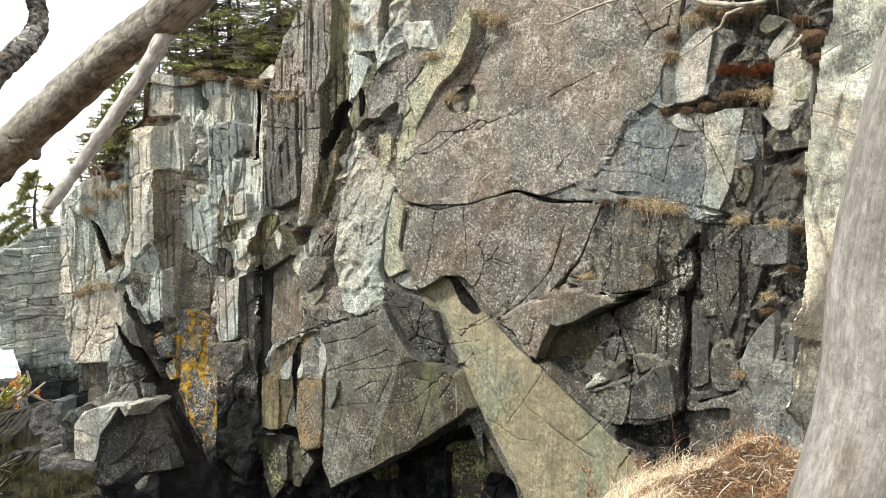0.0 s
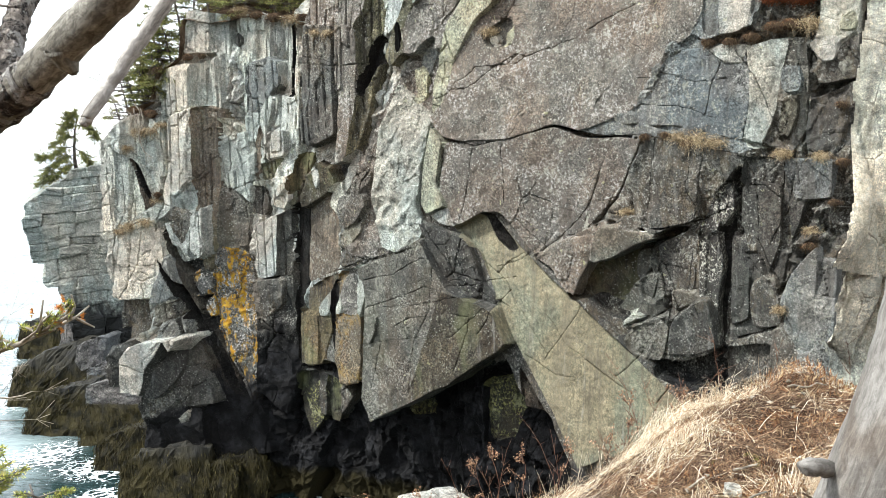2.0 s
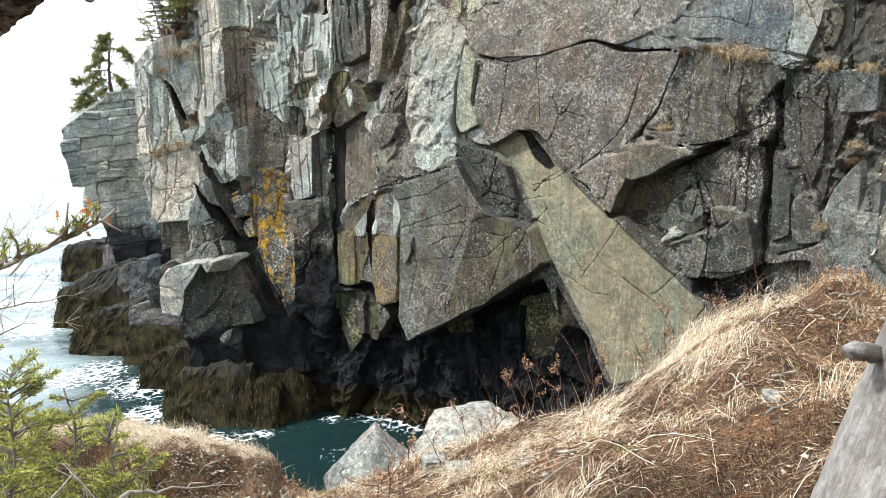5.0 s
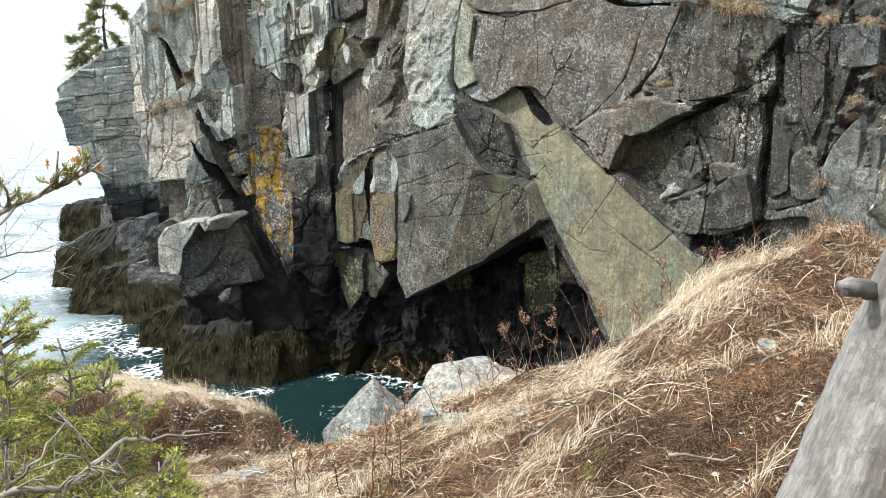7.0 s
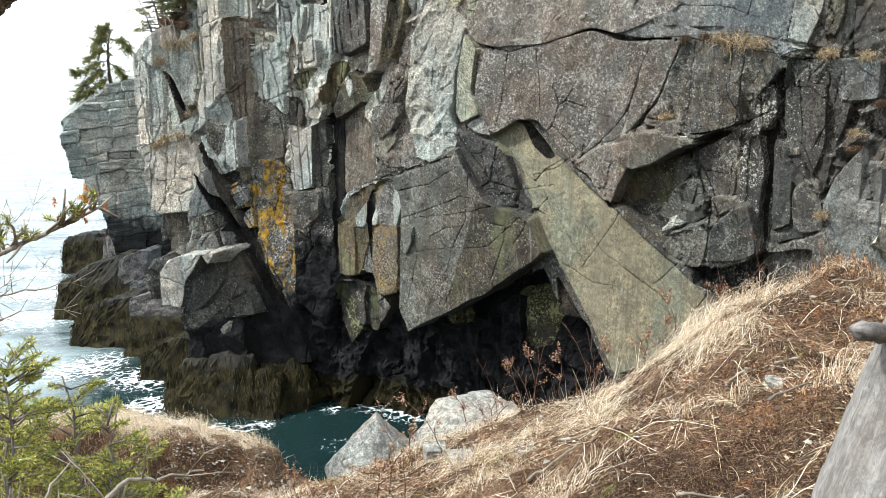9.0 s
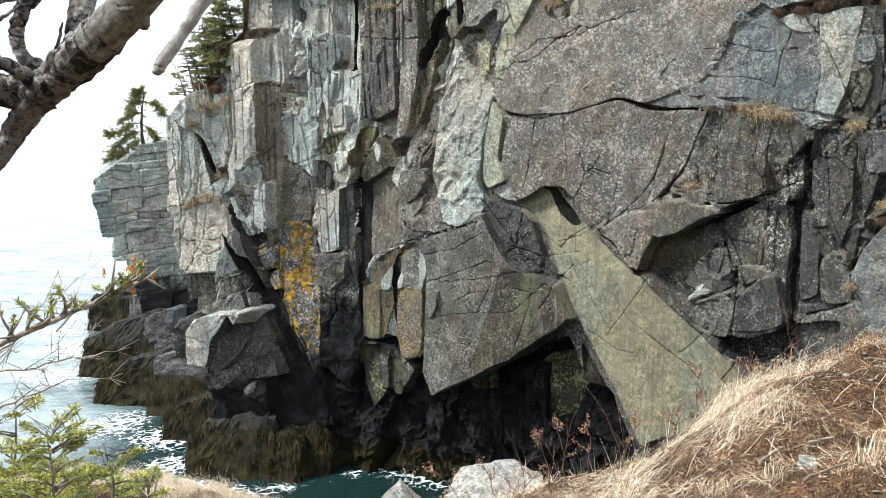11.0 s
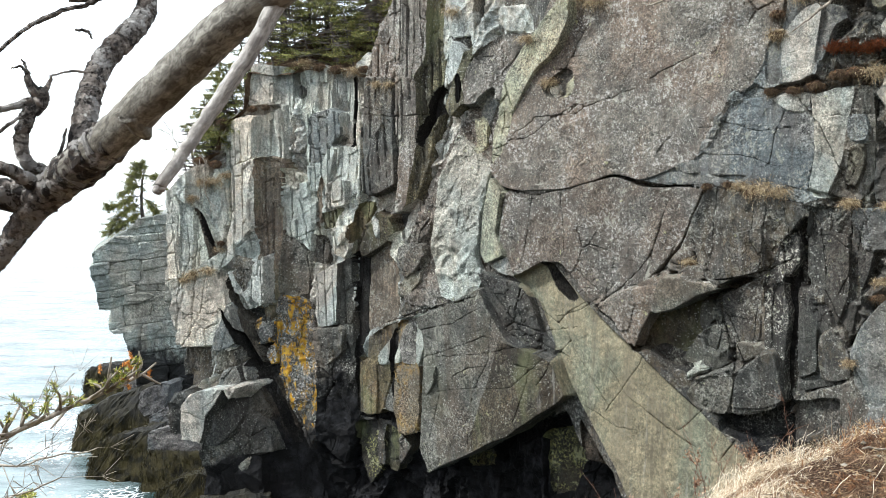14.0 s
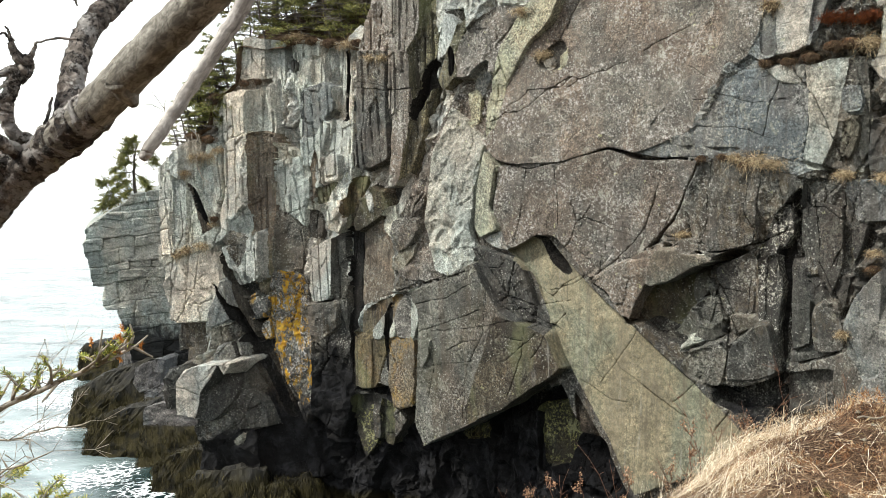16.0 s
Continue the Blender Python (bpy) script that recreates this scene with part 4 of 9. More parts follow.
slab("rock_slab", "pale", 0.329, 0.1, 0.0, 0.03, 0.5, (14.23, 11.39), (14.51, 11.46), (14.88, 11.34), (14.85, 10.69), (14.53, 10.51), (14.25, 10.28), (14.15, 10.63), (14.26, 11.00))
slab("rock_slab", "lime", 0.373, 0.1, 0.0, 0.03, 0.4, (14.57, 10.98), (14.80, 11.06), (14.81, 10.69), (14.53, 10.70))
slab("rock_slab", "grey", 0.329, 0.1, 0.0, 0.03, 0.4, (14.01, 10.54), (14.25, 10.62), (14.53, 10.63), (14.54, 10.22), (14.30, 10.19))
slab("rock_slab", "slate", 0.342, 0.0, 0.1, 0.03, 0.4, (10.80, 7.49), (11.13, 7.51), (11.25, 7.25), (10.96, 7.20), (10.77, 7.27))
slab("rock_slab", "lower", 0.361, 0.05, 0.2, 0.03, 0.4, (10.32, 7.25), (10.78, 7.28), (11.08, 7.19), (11.55, 7.12), (11.16, 6.98), (10.57, 6.66), (10.21, 6.52), (10.09, 6.58), (10.18, 6.92))
slab("rock_slab", "green", 0.433, 0.0, 0.1, 0.02, 0.2, (11.09, 7.22), (11.28, 7.21), (11.30, 7.00), (11.15, 6.98))
slab("rock_recess", "brownolive", -0.250, 0.0, 0.1, 0.05, 0.5, (10.05, 6.50), (10.92, 6.83), (11.32, 6.99), (11.34, 6.45), (11.02, 6.26), (10.61, 5.76), (10.21, 5.93), (9.54, 5.71))
slab("rock_slab", "lower", -0.080, -0.2, 0.0, 0.03, 0.4, (10.93, 6.80), (11.20, 6.90), (11.30, 6.52), (11.09, 6.29), (10.95, 6.26))
slab("rock_slab", "lower", 0.050, 0.2, 0.2, 0.03, 0.4, (11.14, 6.26), (11.51, 6.52), (11.61, 5.93), (11.36, 5.88), (11.12, 5.96), (11.01, 6.08))
slab("rock_slab", "lower", 0.000, 0.2, 0.3, 0.03, 0.5, (10.65, 5.79), (11.07, 6.26), (11.16, 5.97), (11.06, 5.62), (10.82, 5.68))
slab("rock_slab", "slate", 0.120, 0.05, 0.05, 0.02, 0.3, (11.44, 6.98), (12.21, 7.36), (12.19, 6.62), (12.14, 6.01), (11.76, 5.97), (11.59, 6.25), (11.50, 6.56))
slab("rock_slab", "lower", 0.200, 0.0, 0.2, 0.02, 0.3, (11.76, 6.14), (12.22, 6.12), (12.27, 5.96), (11.84, 5.75), (11.74, 5.83))
slab("rock_slab", "pale", 0.120, 0.1, 0.2, 0.01, 0.2, (10.70, 5.32), (10.95, 5.64), (11.19, 5.58), (11.03, 5.45))
slab("rock_slab", "lower", 0.080, 0.05, 0.1, 0.04, 0.5, (10.83, 5.15), (11.18, 5.40), (11.69, 5.53), (11.62, 4.96), (11.50, 4.64), (11.23, 4.79), (10.89, 4.92))
slab("rock_slab", "slate", 0.150, 0.1, 0.05, 0.04, 0.5, (11.73, 5.53), (12.21, 5.96), (12.42, 6.03), (12.64, 5.13), (12.22, 4.94), (11.73, 4.87), (11.63, 4.98))
# back of the lower recess, painted dark as shaded
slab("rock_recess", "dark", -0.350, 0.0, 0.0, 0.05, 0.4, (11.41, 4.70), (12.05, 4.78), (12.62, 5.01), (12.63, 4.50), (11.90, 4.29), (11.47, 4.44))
slab("rock_slab", "slate", 0.000, 0.1, 0.0, 0.04, 0.5, (12.73, 5.10), (13.26, 5.28), (13.61, 5.33), (13.52, 4.91), (13.13, 4.55), (12.88, 4.61))
slab("rock_cleft", "wet_shade", -0.100, 0.0, 0.0, 0.02, 0.2, (12.61, 7.34), (12.83, 7.65), (12.88, 8.16), (12.81, 7.04), (12.73, 6.02), (12.72, 4.98), (12.62, 4.97), (12.60, 6.42))
slab("rock_cleft", "wetwhite", 0.160, 0.1, 0.0, 0.02, 0.3, (12.42, 7.25), (12.59, 7.28), (12.70, 6.76), (12.62, 6.04), (12.68, 5.13), (12.45, 5.08), (12.38, 6.02), (12.39, 6.63))
slab("rock_cleft", "wetwhite", 0.200, 0.1, 0.0, 0.03, 0.4, (12.56, 8.04), (12.81, 8.21), (12.89, 7.68), (12.73, 7.37), (12.57, 7.44), (12.62, 7.76))
slab("rock_slab", "darkslate", 0.140, 0.1, 0.0, 0.03, 0.4, (12.95, 8.07), (13.08, 8.22), (13.66, 8.14), (13.70, 7.13), (13.53, 6.53), (13.22, 7.27), (12.97, 7.37))
slab("rock_slab", "slate", 0.250, 0.1, 0.1, 0.02, 0.3, (13.21, 6.31), (13.45, 6.54), (13.74, 6.17), (13.80, 5.68), (13.36, 5.56), (13.21, 5.71))
slab("rock_slab", "slate", 0.250, 0.1, 0.1, 0.03, 0.3, (13.66, 5.60), (13.84, 5.70), (14.09, 5.33), (13.96, 4.82), (13.58, 4.75))
slab("rock_slab", "darkslate", 0.140, 0.1, 0.0, 0.04, 0.5, (12.83, 7.27), (13.11, 7.09), (13.17, 6.40), (13.17, 5.70), (12.85, 5.55), (12.81, 6.46))
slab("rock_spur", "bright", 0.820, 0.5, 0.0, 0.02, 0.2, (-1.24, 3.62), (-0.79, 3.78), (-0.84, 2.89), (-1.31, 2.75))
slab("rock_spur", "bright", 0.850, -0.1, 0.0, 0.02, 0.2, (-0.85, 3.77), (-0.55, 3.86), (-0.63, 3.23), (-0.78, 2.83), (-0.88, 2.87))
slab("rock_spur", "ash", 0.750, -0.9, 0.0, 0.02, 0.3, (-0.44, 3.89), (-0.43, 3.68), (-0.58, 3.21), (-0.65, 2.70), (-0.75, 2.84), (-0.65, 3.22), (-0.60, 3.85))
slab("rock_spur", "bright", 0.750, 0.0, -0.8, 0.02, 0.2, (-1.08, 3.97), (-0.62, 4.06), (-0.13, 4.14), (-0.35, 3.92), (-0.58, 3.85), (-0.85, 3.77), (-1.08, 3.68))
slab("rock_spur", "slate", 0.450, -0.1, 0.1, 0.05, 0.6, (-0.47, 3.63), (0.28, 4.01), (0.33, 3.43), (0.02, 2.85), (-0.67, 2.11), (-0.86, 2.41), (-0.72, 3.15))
slab("rock_slab", "pale", 0.400, 0.0, 0.3, 0.02, 0.3, (-0.22, 2.10), (0.07, 2.36), (-0.01, 2.03), (-0.26, 1.94))
slab("rock_slab", "ash", 0.400, 0.1, 0.3, 0.02, 0.3, (0.40, 2.66), (0.66, 2.74), (0.64, 2.42), (0.49, 2.44))
slab("rock_spur", "ash", 0.400, 0.1, 0.1, 0.03, 0.4, (-0.68, 4.89), (-0.13, 4.98), (-0.08, 4.63), (-0.53, 4.39), (-0.82, 4.24), (-0.73, 4.68))
slab("rock_spur", "ash", 0.420, 0.1, 0.2, 0.03, 0.4, (-0.12, 4.60), (0.00, 4.43), (0.01, 4.07), (-0.64, 3.95), (-0.49, 4.34))
# shadowed gap right of the spur's dark band, its shade painted near-black
slab("rock_cleft", "wet_shade", -0.090, 0.0, 0.0, 0.02, 0.2, (-0.29, 5.57), (-0.01, 4.91), (0.18, 4.35), (0.52, 3.96), (0.49, 4.92), (0.42, 5.17), (0.19, 5.08), (-0.01, 5.05))
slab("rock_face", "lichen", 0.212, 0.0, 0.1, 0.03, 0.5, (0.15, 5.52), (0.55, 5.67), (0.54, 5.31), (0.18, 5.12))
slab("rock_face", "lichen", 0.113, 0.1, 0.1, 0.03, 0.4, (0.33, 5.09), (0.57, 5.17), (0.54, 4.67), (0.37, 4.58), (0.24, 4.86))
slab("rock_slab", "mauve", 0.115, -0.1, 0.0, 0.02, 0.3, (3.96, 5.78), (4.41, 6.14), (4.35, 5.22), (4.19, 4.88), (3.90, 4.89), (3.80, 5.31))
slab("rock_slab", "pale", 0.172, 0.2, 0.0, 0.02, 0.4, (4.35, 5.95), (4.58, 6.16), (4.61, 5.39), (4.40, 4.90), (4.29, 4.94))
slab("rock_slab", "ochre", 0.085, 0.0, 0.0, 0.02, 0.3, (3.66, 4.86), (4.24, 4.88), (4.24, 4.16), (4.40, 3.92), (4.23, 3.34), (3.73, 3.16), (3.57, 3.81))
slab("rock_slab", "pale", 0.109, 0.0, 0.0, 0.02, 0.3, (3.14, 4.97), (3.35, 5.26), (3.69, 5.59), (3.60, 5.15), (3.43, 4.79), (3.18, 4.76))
slab("rock_cleft", "wet_shade", -0.032, 0.0, 0.0, 0.01, 0.1, (3.59, 5.69), (3.70, 5.70), (3.64, 4.87), (3.53, 3.78), (3.47, 4.58))
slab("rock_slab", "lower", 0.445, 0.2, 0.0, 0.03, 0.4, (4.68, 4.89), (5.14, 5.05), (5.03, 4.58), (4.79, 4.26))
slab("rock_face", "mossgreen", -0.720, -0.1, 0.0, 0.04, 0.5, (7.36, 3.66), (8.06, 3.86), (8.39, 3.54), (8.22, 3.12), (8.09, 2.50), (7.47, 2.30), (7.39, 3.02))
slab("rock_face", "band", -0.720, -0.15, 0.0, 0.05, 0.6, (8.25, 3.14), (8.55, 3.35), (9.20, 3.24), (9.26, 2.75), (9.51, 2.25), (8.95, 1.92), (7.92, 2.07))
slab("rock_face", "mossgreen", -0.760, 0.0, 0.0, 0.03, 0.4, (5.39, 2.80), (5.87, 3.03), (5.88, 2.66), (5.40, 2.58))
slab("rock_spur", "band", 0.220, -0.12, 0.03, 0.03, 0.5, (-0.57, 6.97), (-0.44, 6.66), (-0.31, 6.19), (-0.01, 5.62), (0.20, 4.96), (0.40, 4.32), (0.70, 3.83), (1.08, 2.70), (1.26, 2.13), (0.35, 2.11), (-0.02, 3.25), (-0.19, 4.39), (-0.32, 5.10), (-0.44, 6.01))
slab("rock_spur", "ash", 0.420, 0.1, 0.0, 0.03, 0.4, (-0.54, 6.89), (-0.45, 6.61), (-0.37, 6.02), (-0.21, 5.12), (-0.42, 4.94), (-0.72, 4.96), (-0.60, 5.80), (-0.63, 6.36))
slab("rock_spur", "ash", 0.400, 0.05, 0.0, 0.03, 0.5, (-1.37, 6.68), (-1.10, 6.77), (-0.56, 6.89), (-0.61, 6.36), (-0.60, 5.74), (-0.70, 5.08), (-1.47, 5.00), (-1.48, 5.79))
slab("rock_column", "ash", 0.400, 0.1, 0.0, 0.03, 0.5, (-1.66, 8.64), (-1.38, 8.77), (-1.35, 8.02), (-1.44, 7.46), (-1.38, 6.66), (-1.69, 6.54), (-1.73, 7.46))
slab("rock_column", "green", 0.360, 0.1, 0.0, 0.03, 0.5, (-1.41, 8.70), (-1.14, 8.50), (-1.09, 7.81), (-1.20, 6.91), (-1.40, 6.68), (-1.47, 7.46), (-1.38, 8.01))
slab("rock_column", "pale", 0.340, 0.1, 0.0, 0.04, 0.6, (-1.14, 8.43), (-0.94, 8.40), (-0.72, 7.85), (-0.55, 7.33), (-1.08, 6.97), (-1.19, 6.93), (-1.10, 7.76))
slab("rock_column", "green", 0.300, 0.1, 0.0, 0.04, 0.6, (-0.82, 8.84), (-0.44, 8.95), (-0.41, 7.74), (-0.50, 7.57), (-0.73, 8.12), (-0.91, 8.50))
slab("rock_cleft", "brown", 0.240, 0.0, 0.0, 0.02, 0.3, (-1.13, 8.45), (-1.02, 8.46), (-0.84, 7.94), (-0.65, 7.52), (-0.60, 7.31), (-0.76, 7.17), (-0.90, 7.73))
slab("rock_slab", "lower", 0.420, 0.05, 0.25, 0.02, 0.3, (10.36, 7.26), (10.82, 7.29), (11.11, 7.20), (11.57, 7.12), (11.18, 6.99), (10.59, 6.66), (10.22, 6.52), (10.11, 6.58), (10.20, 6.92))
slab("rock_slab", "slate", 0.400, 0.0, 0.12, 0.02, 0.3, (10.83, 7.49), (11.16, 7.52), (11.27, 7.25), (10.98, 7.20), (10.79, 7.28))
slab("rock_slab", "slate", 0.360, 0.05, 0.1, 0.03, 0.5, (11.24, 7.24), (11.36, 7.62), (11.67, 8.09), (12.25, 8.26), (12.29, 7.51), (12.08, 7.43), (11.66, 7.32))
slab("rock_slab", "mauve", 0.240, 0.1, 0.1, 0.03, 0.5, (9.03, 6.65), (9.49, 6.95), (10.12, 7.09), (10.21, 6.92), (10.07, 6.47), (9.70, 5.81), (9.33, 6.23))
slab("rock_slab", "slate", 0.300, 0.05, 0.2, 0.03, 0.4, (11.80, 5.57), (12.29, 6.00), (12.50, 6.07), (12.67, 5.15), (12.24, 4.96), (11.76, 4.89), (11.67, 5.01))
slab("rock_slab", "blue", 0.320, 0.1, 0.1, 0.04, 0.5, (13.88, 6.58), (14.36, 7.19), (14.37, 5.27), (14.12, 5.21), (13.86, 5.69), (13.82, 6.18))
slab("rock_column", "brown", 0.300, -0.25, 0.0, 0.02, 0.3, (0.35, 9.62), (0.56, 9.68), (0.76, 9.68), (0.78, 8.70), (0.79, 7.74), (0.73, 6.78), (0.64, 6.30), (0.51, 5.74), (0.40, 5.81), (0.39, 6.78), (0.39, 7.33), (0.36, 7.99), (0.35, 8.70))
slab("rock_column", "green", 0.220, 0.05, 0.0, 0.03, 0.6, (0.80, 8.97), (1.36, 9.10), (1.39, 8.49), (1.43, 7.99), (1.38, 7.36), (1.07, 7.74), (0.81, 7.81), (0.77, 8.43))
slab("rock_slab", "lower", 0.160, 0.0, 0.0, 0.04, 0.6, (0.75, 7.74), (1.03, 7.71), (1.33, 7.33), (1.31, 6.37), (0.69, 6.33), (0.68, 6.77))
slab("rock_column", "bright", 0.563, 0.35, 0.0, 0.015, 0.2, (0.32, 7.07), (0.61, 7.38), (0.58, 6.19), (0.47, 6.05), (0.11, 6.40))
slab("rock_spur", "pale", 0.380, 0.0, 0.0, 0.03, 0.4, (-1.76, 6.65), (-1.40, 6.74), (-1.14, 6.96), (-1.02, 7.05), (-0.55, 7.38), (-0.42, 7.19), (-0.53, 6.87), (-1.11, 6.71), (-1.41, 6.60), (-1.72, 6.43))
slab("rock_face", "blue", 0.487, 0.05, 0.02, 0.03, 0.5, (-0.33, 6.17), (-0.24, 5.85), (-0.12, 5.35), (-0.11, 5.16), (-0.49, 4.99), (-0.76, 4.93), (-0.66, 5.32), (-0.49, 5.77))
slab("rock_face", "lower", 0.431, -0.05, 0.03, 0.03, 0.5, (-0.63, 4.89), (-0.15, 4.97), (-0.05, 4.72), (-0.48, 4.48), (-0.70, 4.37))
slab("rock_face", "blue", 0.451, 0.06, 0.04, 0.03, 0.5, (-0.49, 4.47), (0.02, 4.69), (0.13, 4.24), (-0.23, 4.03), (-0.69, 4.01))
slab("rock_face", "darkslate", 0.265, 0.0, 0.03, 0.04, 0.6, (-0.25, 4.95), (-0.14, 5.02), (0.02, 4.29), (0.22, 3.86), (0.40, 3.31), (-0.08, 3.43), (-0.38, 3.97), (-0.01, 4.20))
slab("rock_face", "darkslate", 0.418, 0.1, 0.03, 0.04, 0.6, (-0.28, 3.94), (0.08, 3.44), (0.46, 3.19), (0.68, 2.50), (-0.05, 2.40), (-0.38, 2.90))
# the same gap's black edge down the band: shade given as stone colour
slab("rock_recess", "wet_shade", -0.056, 0.0, 0.0, 0.02, 0.3, (-0.56, 6.06), (-0.47, 5.92), (-0.13, 5.39), (0.21, 4.76), (0.56, 4.12), (1.04, 2.68), (0.86, 2.64), (0.41, 3.86), (0.10, 4.51), (-0.21, 5.19))
slab("rock_cleft", "wet_shade", 0.130, 0.0, 0.0, 0.02, 0.3, (-1.07, 8.43), (-0.98, 8.37), (-0.68, 7.60), (-0.68, 7.39), (-0.78, 7.47), (-1.00, 8.06))
slab("rock_slab", "mauve", 0.270, 0.0, 0.0, 0.03, 0.4, (11.01, 10.51), (11.68, 10.77), (11.58, 10.55), (11.46, 10.23), (11.14, 9.66), (10.80, 9.42), (10.32, 9.34), (10.11, 9.56))
slab("rock_slab", "blue", 0.245, 0.0, -0.03, 0.03, 0.5, (11.04, 9.55), (11.42, 10.14), (11.67, 10.48), (12.11, 10.55), (12.95, 10.55), (13.09, 10.06), (13.09, 9.44), (13.01, 8.89), (12.58, 9.00), (11.86, 9.16), (11.18, 9.16), (10.67, 9.29))
slab("rock_slab", "green", 0.262, -0.05, 0.0, 0.02, 0.3, (12.28, 10.50), (12.68, 10.59), (12.94, 10.55), (12.94, 10.24), (12.59, 10.30))
slab("rock_slab", "pale", 0.285, -0.06, 0.0, 0.03, 0.5, (13.01, 10.53), (13.37, 10.61), (13.76, 10.67), (13.74, 10.21), (13.61, 9.85), (13.55, 9.37), (13.36, 8.80), (13.01, 8.92), (13.12, 9.51), (13.09, 10.10))
slab("rock_slab", "lower", 0.200, -0.1, 0.0, 0.05, 0.9, (13.75, 10.68), (14.00, 10.64), (14.07, 9.77), (14.04, 9.09), (13.85, 8.69), (13.34, 8.80), (13.54, 9.37), (13.60, 9.85))
slab("rock_slab", "blue", 0.300, -0.05, 0.05, 0.03, 0.4, (13.61, 10.14), (13.93, 10.21), (13.98, 9.83), (13.91, 9.71), (13.65, 9.71))
slab("rock_slab", "brownolive", 0.250, 0.0, 0.0, 0.05, 0.9, (13.64, 9.64), (13.93, 9.66), (13.91, 9.30), (13.76, 8.89), (13.59, 8.96))
slab("rock_slab", "blue", 0.313, 0.15, 0.2, 0.03, 0.5, (11.28, 10.24), (11.44, 10.30), (11.48, 10.11), (11.34, 10.04))
slab("rock_slab", "blue", 0.307, 0.15, 0.2, 0.03, 0.5, (11.21, 10.02), (11.41, 10.04), (11.35, 9.85), (11.17, 9.82))
slab("rock_slab", "blue", 0.310, 0.15, 0.2, 0.03, 0.5, (11.07, 9.81), (11.30, 9.81), (11.21, 9.67), (11.02, 9.64))
slab("rock_slab", "blue", 0.286, 0.15, 0.2, 0.03, 0.5, (11.54, 10.62), (11.73, 10.69), (11.78, 10.50), (11.57, 10.47))
slab("rock_slab", "blue", 0.281, 0.15, 0.2, 0.03, 0.5, (10.61, 9.40), (10.96, 9.41), (11.04, 9.20), (10.65, 9.19))
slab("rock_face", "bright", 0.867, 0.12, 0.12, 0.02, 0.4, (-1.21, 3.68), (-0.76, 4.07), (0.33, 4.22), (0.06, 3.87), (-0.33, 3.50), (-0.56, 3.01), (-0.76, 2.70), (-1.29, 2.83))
# flank right of and below the pale block, its shade put into darker stone
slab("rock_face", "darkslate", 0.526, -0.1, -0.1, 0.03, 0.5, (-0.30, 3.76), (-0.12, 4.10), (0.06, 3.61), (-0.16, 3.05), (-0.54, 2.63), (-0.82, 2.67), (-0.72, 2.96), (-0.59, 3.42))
crack(0.018, 0.12, (6.86, 8.87), (7.57, 8.81), (8.36, 8.95), (9.35, 9.20), (9.94, 8.97), (10.62, 8.95))
crack(0.0132, 0.072, (4.72, 5.80), (5.57, 6.00), (6.32, 6.42))
crack(0.0132, 0.036, (4.64, 5.09), (6.31, 5.75), (7.03, 5.79), (8.37, 6.11))
crack(0.0132, 0.048, (4.55, 4.31), (6.02, 4.62), (7.03, 4.74), (8.24, 5.81))
crack(0.0132, 0.09, (2.89, 11.61), (2.89, 8.75), (2.67, 7.43))
crack(0.0132, 0.12, (5.07, 11.83), (5.17, 10.48), (4.50, 8.51))
crack(0.0132, 0.06, (0.99, 11.97), (0.99, 9.43), (1.44, 7.13))
crack(0.0132, 0.06, (2.39, 11.51), (1.96, 9.02), (1.87, 7.68))
crack(0.0132, 0.06, (3.05, 10.64), (3.87, 10.54), (4.67, 10.57))
crack(0.0132, 0.06, (-0.27, 9.49), (0.39, 9.70), (0.93, 9.53))
crack(0.0132, 0.06, (-0.08, 7.52), (0.50, 8.21))
crack(0.0132, 0.09, (-0.53, 6.97), (0.02, 5.66), (0.63, 4.22), (1.38, 2.16))
crack(0.0132, 0.06, (11.44, 6.84), (11.74, 6.24), (11.96, 5.54))
crack(0.0132, 0.06, (10.83, 5.57), (11.33, 5.55), (11.75, 5.83))
crack(0.0132, 0.03, (7.86, 6.28), (8.38, 6.43), (8.89, 6.73))
crack(0.0132, 0.024, (9.03, 5.45), (9.54, 4.82), (10.27, 4.45), (10.86, 4.07))
crack(0.0132, 0.024, (9.04, 4.42), (9.65, 5.28), (9.88, 5.75))
crack(0.0144, 0.09, (12.28, 10.63), (13.14, 10.77), (13.69, 10.78))
crack(0.0132, 0.072, (9.94, 8.97), (11.17, 9.00), (12.11, 8.85), (13.28, 8.57), (14.34, 8.61))
crack(0.0132, 0.072, (14.08, 10.57), (14.05, 9.56), (14.02, 8.59))
crack(0.0132, 0.072, (12.70, 10.58), (13.22, 9.96), (13.63, 8.88))
crack(0.0132, 0.048, (4.01, 7.61), (3.83, 6.05), (3.31, 3.69))
crack(0.0132, 0.036, (4.97, 8.27), (5.43, 7.17), (6.32, 6.85))
crack(0.0132, 0.06, (3.27, 12.48), (4.05, 11.79), (3.94, 9.01))
crack(0.0132, 0.06, (4.76, 12.83), (4.60, 11.37), (4.67, 10.13))
crack(0.0132, 0.06, (1.49, 10.76), (1.34, 9.42))
crack(0.015, 0.06, (1.67, 9.42), (1.72, 7.81))
crack(0.0132, 0.048, (-1.58, 8.07), (-1.48, 6.68), (-1.64, 5.14))
crack(0.0132, 0.048, (-1.09, 6.96), (-1.25, 5.29))
crack(0.012, 0.036, (4.98, 9.38), (4.66, 8.14))
crack(0.012, 0.036, (5.88, 10.10), (5.58, 9.01), (5.43, 7.91))
crack(0.012, 0.03, (7.44, 8.78), (7.30, 7.96), (7.10, 7.25))
